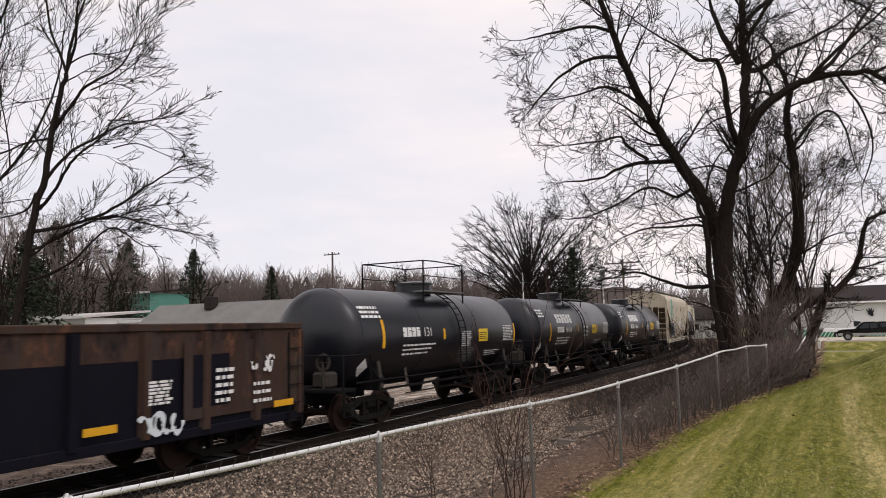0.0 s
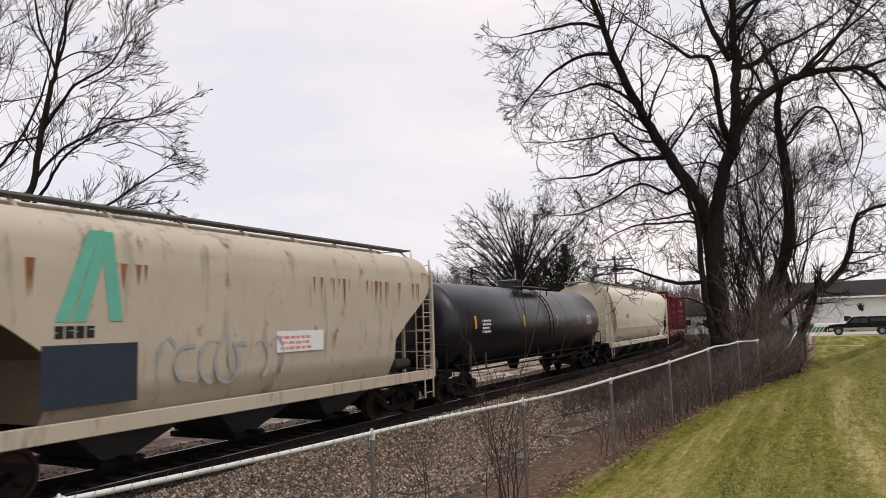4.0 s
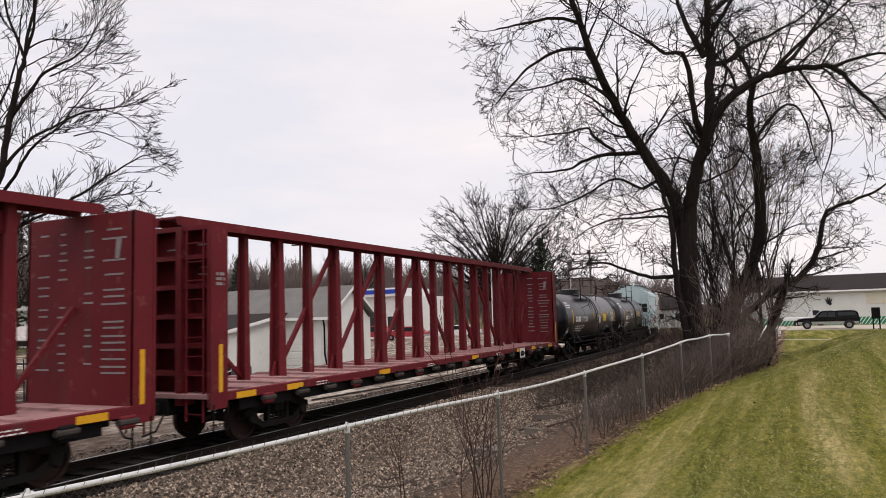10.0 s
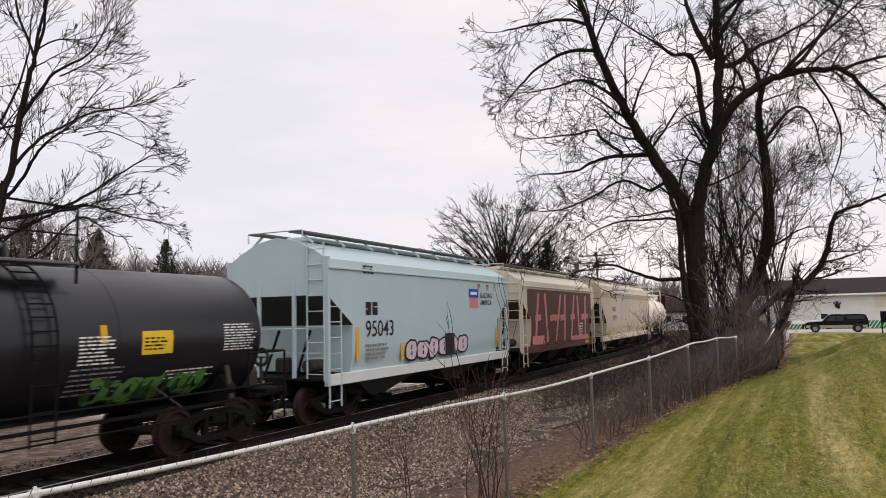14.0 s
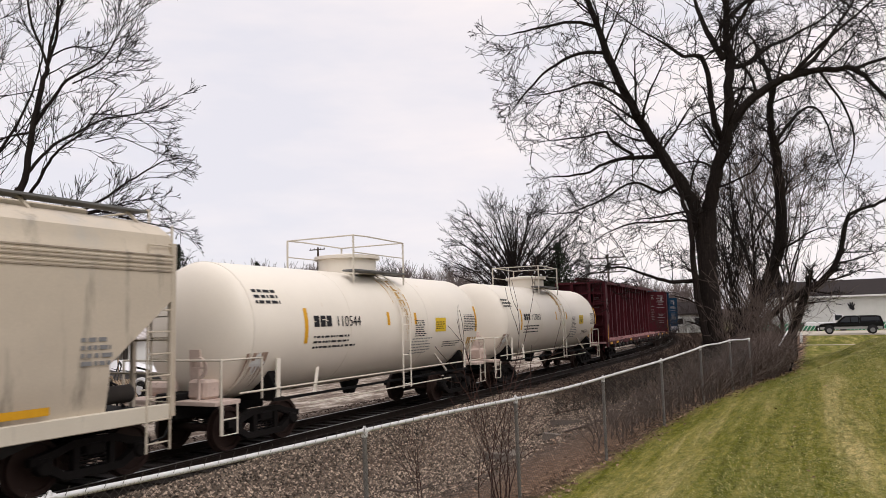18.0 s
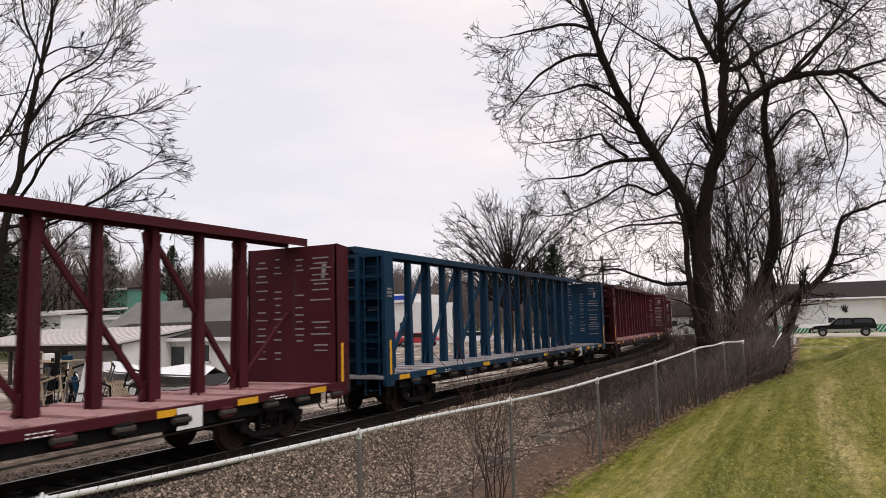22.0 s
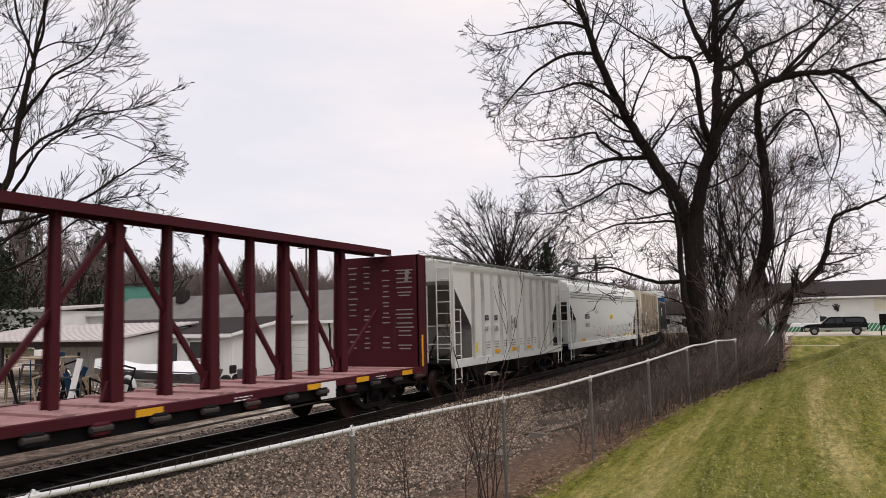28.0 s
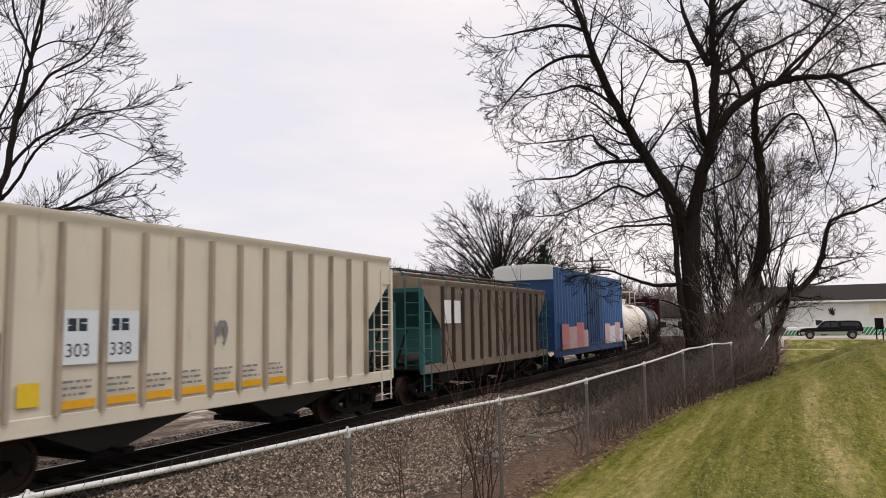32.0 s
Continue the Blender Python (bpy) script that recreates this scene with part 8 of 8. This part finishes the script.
def car_body(name, label, category, m, paint_, L=4.7, W=1.8, H=1.45, kind="sedan", lower=None):
    """A parked vehicle, nose towards +y."""
    t = thing(name, label, category, "", m)
    if kind == "pickup":
        side = [(-2.92, 0.48), (-2.95, 0.8), (-2.93, 1.14), (1.2, 1.16), (2.3, 1.12), (2.62, 1.07), (2.84, 0.98), (2.92, 0.8), (2.90, 0.5)]
        glass = cap = None
    else:
        side = [(-L / 2, 0.4), (-L / 2, 0.85), (-L / 2 + 0.4, 0.95), (-L / 2 + 1.0, H), (0.5, H), (1.3, 0.95), (L / 2 - 0.2, 0.8), (L / 2, 0.6), (L / 2, 0.35)]
        glass = [(-L / 2 + 0.75, 0.97), (-L / 2 + 1.1, H - 0.08), (0.45, H - 0.08), (1.1, 0.97)]
        cap = None
    if kind == "pickup":
        for nm, lo in (("cab", [(-0.82, 1.13), (-0.82, 1.72), (-0.72, 1.80), (-0.5, 1.83), (0.35, 1.82), (0.55, 1.76), (0.75, 1.6), (1.28, 1.13)]), ("topper", [(-2.93, 1.13), (-2.84, 1.5), (-2.74, 1.70), (-2.6, 1.78), (-2.2, 1.82), (-0.86, 1.82), (-0.86, 1.13)])):
            rim = [(a, 1.13 + (b - 1.13) * 1.08) for a, b in lo]
            inner = [((a + 0.8) * 0.96 - 0.8, b) for a, b in rim]
            n_ = len(rim)
            vs = [(sx * (W / 2 - tuck), a, b) for sx, tuck, ring in ((-1, 0.20, inner), (-1, 0.06, rim), (1, 0.06, rim), (1, 0.20, inner)) for a, b in ring]
            vs = [(x * (1 - 0.16 * max(b - 1.13, 0) / 0.75), a, b) for x, a, b in vs]
            fs = [tuple(range(n_)), tuple(range(4 * n_ - 1, 3 * n_ - 1, -1))]
            fs += [(r * n_ + k, r * n_ + (k + 1) % n_, (r + 1) * n_ + (k + 1) % n_, (r + 1) * n_ + k) for r in range(3) for k in range(n_)]
            part(nm, Geo().add(vs, fs), M[paint_], t, smooth=True)
        for sx in (-1, 1):
            for nm, poly in (("front_side_window", [(0.0, 1.2), (0.0, 1.68), (0.42, 1.68), (0.98, 1.2)]), ("rear_side_window", [(-0.74, 1.2), (-0.74, 1.68), (-0.08, 1.68), (-0.08, 1.2)]), ("topper_window", [(-2.66, 1.32), (-2.58, 1.66), (-1.0, 1.68), (-1.0, 1.32)])):
                g = Geo().add([(sx * (W / 2 - 0.055) * (1 - 0.16 * (b * 1.08 - 1.22) / 0.75), a, 1.13 + (b - 1.13) * 1.08) for a, b in poly], [(0, 1, 2, 3)])
                part(nm, g, M["car_glass"], t)
            for y in (-L / 2 + 0.95, L / 2 - 0.95):
                arch = [(sx * (W / 2 + 0.006), y + 0.50 * math.cos(a), 0.44 + 0.50 * math.sin(a)) for a in [math.pi * k / 10 for k in range(11)]]
                part("wheel_arch", Geo().add([(sx * (W / 2 + 0.006), y, 0.40)] + arch, [(0, k, k + 1) for k in range(1, 11)]), M["rubber"], t)
            part("mirror", Geo().span((sx * (W / 2 - 0.02), 0.86, 1.18), (sx * (W / 2 + 0.2), 0.98, 1.38), 0.03), M[paint_], t)
        part("windscreen", Geo().add([(-W / 2 + 0.2, 1.26, 1.18), (W / 2 - 0.2, 1.26, 1.18), (W / 2 - 0.3, 0.76, 1.70), (-W / 2 + 0.3, 0.76, 1.70)], [(0, 1, 2, 3)]), M["car_glass"], t)
    part("body", Geo().prism(side, "x", -W / 2, W / 2), M[paint_], t)
    for s in (-1, 1):
        for gl in (glass, cap):
            if gl:
                w2 = W / 2 - (0.10 if kind == "pickup" else 0.0)
                part("side_window", Geo().prism(gl, "x", s * (w2 + 0.002), s * (w2 + 0.012)), M["car_glass"], t)
        if lower:
            part("lower_panel", Geo().span((s * (W / 2 + 0.001), -L / 2 + 0.05, 0.50), (s * (W / 2 + 0.004), L / 2 - 0.1, 0.76)), M[lower], t, "silver-grey lower side")
        for y in (-L / 2 + 0.95, L / 2 - 0.95):
            r = 0.40 if kind == "pickup" else 0.32
            w = part("wheel", Geo().lathe([(-0.12, 0.0), (-0.12, r - 0.05), (-0.08, r), (0.08, r), (0.12, r - 0.05), (0.12, 0.0)], "x", 22), M["rubber"], t, smooth=True, at=pose(s * (W / 2 - 0.08), y, r))
            part("rim", Geo().lathe([(-0.13, 0.0), (-0.135, 0.1), (-0.125, r - 0.17), (0.125, r - 0.17), (0.135, 0.1), (0.13, 0.0)], "x", 18), M["rim_grey"], w, "dull metal rim", smooth=True)
        part("headlight", Geo().span((s * (W / 2 - 0.5), L / 2 - 0.02, 0.72 if kind != "pickup" else 0.85), (s * (W / 2 - 0.08), L / 2 + 0.03, 0.9 if kind != "pickup" else 1.03)), M["chrome"], t)
        part("tail_light", Geo().span((s * (W / 2 - 0.3), -L / 2 - 0.02, 0.75), (s * (W / 2 - 0.05), -L / 2 + 0.02, 1.0)), M["car_red"], t)
    part("front_bumper", Geo().span((-W / 2, L / 2 - 0.02, 0.4), (W / 2, L / 2 + 0.1, 0.62), 0.03), M["chrome"], t)
    part("rear_bumper", Geo().span((-W / 2, -L / 2 - 0.1, 0.4), (W / 2, -L / 2 + 0.02, 0.6), 0.03), M["chrome"], t)
    return t


def build_far_side():
    # shop with a blue-edged sign and red cars in front
    s = thing("white_shop", "white roadside shop with a blue-striped fascia", "building")
    part("wall", Geo().span((76, 40, -0.4), (84, 52, 5.1)), M["wall_white"], s)
    f = part("fascia", Geo().span((75.6, 42.0, 5.1), (84, 49.0, 6.15), 0.03), M["car_white"], s)
    part("blue_band", Geo().span((75.56, 42.0, 5.45), (75.598, 49.0, 5.95)), M["sign_blue"], f)
    for y in (42.5, 45.0, 47.5):
        window(s, 75.98, y, y + 1.4, 1.0, 2.8)
    car_body("parked_car", "red car parked by the shop", "car", pose(69, 37.5, ground_z(69, 37.5), 0, 0, 5), "car_red")
    car_body("parked_car", "red car parked by the shop", "car", pose(70, 42.4, ground_z(70, 42.4), 0, 0, -4), "car_red", H=1.6)
    car_body("parked_car", "white car parked by the shop", "car", pose(73, 33.0, ground_z(73, 33), 0, 0, 10), "car_white")
    # flat-roofed buildings up the slope
    for k, (x, y0, y1, z0, z1, wmat, rmat, nm, lab) in enumerate((
            (50, 53, 66, 0.0, 4.1, "wall_white", "roof_grey", "flat_roofed_building", "low flat-roofed pale building behind the yard"),
            (46, 64, 82, 0.5, 4.6, "wall_white", "roof_metal", "flat_roofed_building", "low pale building with a light roof"),
            (70, 83.6, 88, 3.0, 8.6, "green_shed", "roof_dark", "green_shed", "small green metal shed up the slope"),
            (62, 60, 72, 0.5, 5.6, "wall_white", "roof_metal", "flat_roofed_building", "pale building with a light roof"),
            (92, 70, 84, 1.0, 5.2, "roof_dark", "roof_grey", "flat_roofed_building", "long dark roof behind the yard"))):
        t = thing(nm, lab, "building")
        part("wall", Geo().span((x, y0, z0 - 1.5), (x + 7, y1, z1 - 0.35)), M[wmat], t)
        part("roof", Geo().prism([(x - 0.4, z1 - 0.35), (x + 7.4, z1 + 0.25), (x + 7.4, z1 + 0.45), (x - 0.4, z1 - 0.12)], "y", y0 - 0.4, y1 + 0.4), M[rmat], t)
        part("fascia", Geo().span((x - 0.46, y0 - 0.4, z1 - 0.38), (x - 0.41, y1 + 0.4, z1 - 0.10)), M["trim"], t)
        for j in range(int((y1 - y0) / 3.5)):
            window(t, x - 0.01, y0 + 1.2 + 3.5 * j, y0 + 2.4 + 3.5 * j, z0 + 1.2, z0 + 2.2)
    for k, (x, y) in enumerate(((60, 74), (60, 80), (57, 69), (74, 74))):
        t = thing("parked_van", "white van parked up the slope", "van", "parked vans", pose(x, y, ground_z(x, y) + 1.0 * 0, 0, 0, 20 * k))
        part("body", Geo().prism([(-2.4, 0.4), (-2.4, 2.2), (1.2, 2.3), (1.9, 1.3), (2.4, 1.1), (2.4, 0.4)], "x", -0.95, 0.95), M["car_white"], t)
        for s in (-1, 1):
            part("side_window", Geo().span((s * 0.955, 0.2, 1.35), (s * 0.965, 1.2, 2.0)), M["glass_dark"], t)
            for y2 in (-1.5, 1.5):
                part("wheel", Geo().lathe([(-0.1, 0.0), (-0.1, 0.36), (0.1, 0.36), (0.1, 0.0)], "x", 16), M["rubber"], t, at=pose(s * 0.85, y2, 0.36))
    # small houses seen beside the trunk
    for k, (x, y, w, c) in enumerate(((128, 15, 9, "wall_white"), (150, 26, 11, "wall_white"), (118, 24.5, 7, "wall_white"))):
        t = thing("small_house", "small white house with a dark gable roof", "house")
        part("wall", Geo().span((x, y, -0.5), (x + 7, y + w, 2.6)), M[c], t)
        part("roof", Geo().prism([(x - 0.4, 2.55), (x + 3.5, 4.6), (x + 7.4, 2.55), (x + 7.4, 2.7), (x + 3.5, 4.75), (x - 0.4, 2.7)], "y", y - 0.4, y + w + 0.4), M["roof_dark"], t)
        window(t, x - 0.01, y + 1.5, y + 2.8, 0.9, 2.0)
        window(t, x - 0.01, y + 4.5, y + 5.8, 0.9, 2.0)


def build_poles():
    def pole(x, y, top_, arms, rad=0.15):
        t = thing("utility_pole", "weathered wooden utility pole with crossarms", "utility pole")
        z0 = ground_z(x, y) - 0.2
        part("pole", Geo().tube([(x, y, z0), (x, y, top_)], [rad * 1.2, rad * 0.8], 8), M["pole"], t, smooth=True)
        for dz, w in arms:
            a = part("crossarm", Geo().bar((x - 0.2, y + w / 2, top_ - dz), (x - 0.2, y - w / 2, top_ - dz), 0.14, 0.16), M["pole"], t)
            for f in (-0.45, -0.2, 0.2, 0.45):
                part("insulator", Geo().tube([(x - 0.2, y + w * f, top_ - dz + 0.06), (x - 0.2, y + w * f, top_ - dz + 0.30)], [0.07, 0.04], 6), M["glass_dark"], a)
    pole(100, 74.5, 15.7, [(0.4, 3.2)], 0.2)
    pole(100, 24.9, 11.2, [(0.5, 5.0), (1.5, 5.0), (2.5, 5.0)], 0.16)
    pole(150, 42.0, 11.0, [(0.5, 4.0), (1.4, 4.0)], 0.18)
    pole(160, 118.0, 17.0, [(0.5, 4.0)], 0.22)
    t = thing("signal_mast", "grey railway signal mast with a platform", "signal mast")
    part("mast", Geo().tube([(95, 26.4, -0.4), (95, 26.4, 10.2)], 0.10, 8), M["galv"], t)
    part("signal_head", Geo().span((94.8, 26.1, 8.2), (95.2, 26.7, 9.6), 0.05), M["walk"], t)
    part("platform", Geo().span((94.6, 25.6, 7.4), (95.4, 27.2, 7.5)), M["walk"], t)
    part("guard_rail", Geo().tube([(94.6, 25.6, 8.3), (95.4, 25.6, 8.3), (95.4, 27.2, 8.3), (94.6, 27.2, 8.3)], 0.04, 5), M["galv"], t)
    t = thing("white_pole", "slim white pole beside the round tree", "pole")
    part("pole", Geo().tube([(96, 38.2, -0.4), (96, 38.2, 10.0)], 0.10, 8), M["trim"], t)


def build_right():
    # street, forecourt and the long white building
    road = Geo().prism([(84, -160), (100, -160), (100, 2.9), (84, 2.5)], "z", -0.15, 0.10)
    tagged(part("road", road, M["road"]), "pale concrete street and forecourt", "road", kind="structure")
    walk_ = Geo().prism([(60, -150), (60.6, -150), (60.6, 1.5), (60, 1.5)], "z", 0.05, ground_z(60.3, -4) + 0.03)
    tagged(part("pavement", walk_, M["road"]), "narrow pale footpath across the lawn", "pavement", kind="structure")
    b = thing("long_white_building", "long white building with a dark roof and green-striped base", "building")
    x0, y0, y1, ze, zr = 105.0, -70.0, 7.0, 4.35, 6.45
    part("front_wall", Geo().span((x0, y0, -0.3), (x0 + 0.3, y1, ze)), M["wall_white"], b)
    part("end_wall", Geo().prism([(x0 + 0.31, -0.3), (x0 + 13.7, -0.3), (x0 + 13.7, ze), (x0 + 7, zr - 0.1), (x0 + 0.31, ze)], "y", y1 - 0.3, y1), M["wall_white"], b)
    part("roof", Geo().prism([(x0 - 0.6, ze - 0.1), (x0 + 7, zr), (x0 + 14.6, ze - 0.1), (x0 + 14.6, ze + 0.1), (x0 + 7, zr + 0.2), (x0 - 0.6, ze + 0.1)], "y", y0, y1 + 0.6), M["roof_dark"], b)
    part("gutter", Geo().span((x0 - 0.72, y0, ze - 0.12), (x0 - 0.605, y1 + 0.6, ze + 0.08)), M["trim"], b)
    part("sign_panel", Geo().span((x0 - 0.05, -26.0, 2.6), (x0 - 0.01, -8.6, 4.0)), M["cream"], b, "plain beige sign panel")
    part("green_base", Geo().span((x0 - 0.06, y0, -0.5), (x0 - 0.01, y1, 1.0)), M["stripe_green"], b, "green striped base of the wall")
    for k in range(100):
        y = 6.2 - k * 0.42
        part("white_stripe", Geo().prism([(y, -0.2), (y - 0.11, -0.2), (y - 0.96, 1.04), (y - 0.85, 1.04)], "x", x0 - 0.075, x0 - 0.062), M["trim"], b)
    g = Geo()
    for k, (cy, cz, ry_, rz_, tilt) in enumerate(((-4.45, 2.85, 0.42, 0.36, 0.0), (-4.05, 3.25, 0.13, 0.42, -0.55), (-4.32, 3.4, 0.12, 0.46, -0.15), (-4.58, 3.38, 0.12, 0.44, 0.2), (-4.85, 3.2, 0.12, 0.40, 0.6), (-4.7, 2.5, 0.16, 0.3, 0.9))):
        ring = [(ry_ * math.cos(2 * math.pi * i / 14), rz_ * math.sin(2 * math.pi * i / 14)) for i in range(14)]
        g.add([(x0 - 0.07 - 0.003 * k, -4.45 + 0.68 * (cy + 4.45 + a * math.cos(tilt) - b_ * math.sin(tilt)), 3.0 + 0.68 * (cz - 3.0 + a * math.sin(tilt) + b_ * math.cos(tilt))) for a, b_ in ring], [tuple(range(14))])
    part("dark_mural", g, M["black_mark"], b, "black painted shape on the wall")
    t = thing("parked_work_truck", "white work truck with a low bed by the wall", "truck", "", pose(101.0, -1.6, 0.0))
    part("flat_bed", Geo().span((-1.05, -0.6, 0.75), (1.05, 2.6, 1.15), 0.04), M["car_white"], t)
    part("cab", Geo().prism([(-0.65, 0.5), (-0.65, 2.2), (-1.6, 2.1), (-2.1, 1.3), (-2.4, 1.2), (-2.4, 0.5)], "x", -1.0, 1.0), M["car_white"], t)
    for s in (-1, 1):
        part("side_window", Geo().prism([(-0.8, 1.35), (-0.8, 2.0), (-1.5, 1.95), (-1.85, 1.35)], "x", s * 1.003, s * 1.013), M["glass_dark"], t)
        for y in (-1.6, 1.0):
            part("wheel", Geo().lathe([(-0.12, 0.0), (-0.12, 0.4), (0.12, 0.4), (0.12, 0.0)], "x", 18), M["rubber"], t, at=pose(s * 0.9, y, 0.4))
    car_body("pickup_truck", "black pickup truck with a topper and grey lower sides", "pickup truck", pose(86.5, -3.4, 0.10), "car_black", 5.8, 1.95, 1.8, "pickup", "car_grey")
    car_body("parked_car", "white car parked further along the street", "car", pose(97.0, -13.0, 0.10), "car_white")
    t = thing("notice_board", "dark notice board on two posts at the lawn's edge", "sign", "", pose(60, -5.45, 0))
    zg = ground_z(60, -5.45)
    for y in (-0.2, 0.2):
        part("post", Geo().span((-0.04, y - 0.04, zg - 0.1), (0.04, y + 0.04, 2.2)), M["frame"], t)
    part("board", Geo().span((-0.075, -0.27, 1.5), (-0.042, 0.27, 2.3)), M["frame"], t)
    t = thing("concrete_apron", "rounded pale concrete apron at the edge of the lawn", "pavement", kind="structure")
    zz = ground_z(42, -5.0)
    part("slab", Geo().add([(42 + 2.6 * math.cos(2 * math.pi * k / 24), -6.35 + 2.9 * math.sin(2 * math.pi * k / 24), zz - 0.2 if j else zz + 0.07) for j in (0, 1) for k in range(24)], [tuple(range(24))] + [(k, (k + 1) % 24, 24 + (k + 1) % 24, 24 + k) for k in range(24)]), M["road"], t)
    bz = ground_z(66.0, 0.95)
    t = thing("white_bollard", "short white post at the edge of the lawn", "bollard", "", pose(66.0, 0.95, bz))
    part("post", Geo().tube([(0, 0, -0.1), (0, 0, 0.75), (0, 0, 0.8)], [0.11, 0.11, 0.06], 10), M["trim"], t, smooth=True)
    # rubble by the fence
    for k, (x, y, a, l_) in enumerate(((19.0, 6.0, 75, 1.0), (14.2, 6.1, 60, 0.5), (12.2, 5.0, 30, 0.3), (12.9, 5.2, -20, 0.35), (15.2, 5.2, 15, 0.35))):
        t = thing("concrete_slab", "broken slab of pale concrete in the gravel", "rubble", "rubble beside the fence", pose(x, y, ground_z(x, y) + 0.05, 6, 4, a))
        part("slab", Geo().prism([(-l_ / 2, -0.18), (l_ / 2 * 0.9, -0.2), (l_ / 2, 0.12), (0.1, 0.2), (-l_ / 2 * 0.9, 0.15)], "z", -0.06, 0.07), M["concrete"], t)


build_workshop()
build_shed()
build_yard()
build_far_side()
build_poles()
build_right()


def rail_pose(centre, arm, t):
    """Where a car stands at t: its two trucks on the rails."""
    s = centre - SPEED * t
    xa, ya, _ = on_track(s - arm)
    xb, yb, _ = on_track(s + arm)
    return Matrix.Translation(((xa + xb) / 2, (ya + yb) / 2, 0)) @ Matrix.Rotation(math.atan2(yb - ya, xb - xa), 4, "Z")


def motions():
    """The train rolls by at a steady speed; the wheels turn while they can be seen."""
    for car, centre, arm in CARS:
        walk(car, [(float(t), rail_pose(centre, arm, t)) for t in range(33)])
    for ws, x, centre in WHEELS:
        t0, t1 = max(0.0, (centre - 44) / SPEED), min(32.0, (centre + 8) / SPEED)
        if t1 <= t0:
            continue
        k0, k1 = int(t0 * FPS), int(t1 * FPS)
        step = SPEED / FPS / WHEEL_R
        rows = [(k / FPS, Matrix.Translation((x, 0, WHEEL_R)) @ Matrix.Rotation(-step * (k - k0), 4, "Y")) for k in range(k0, k1 + 1)]
        if k0 > 0:
            rows.insert(0, (0.0, rows[0][1]))
        if k1 < 32 * FPS:
            rows.append((32.0, rows[-1][1]))
        walk(ws, rows)


motions()
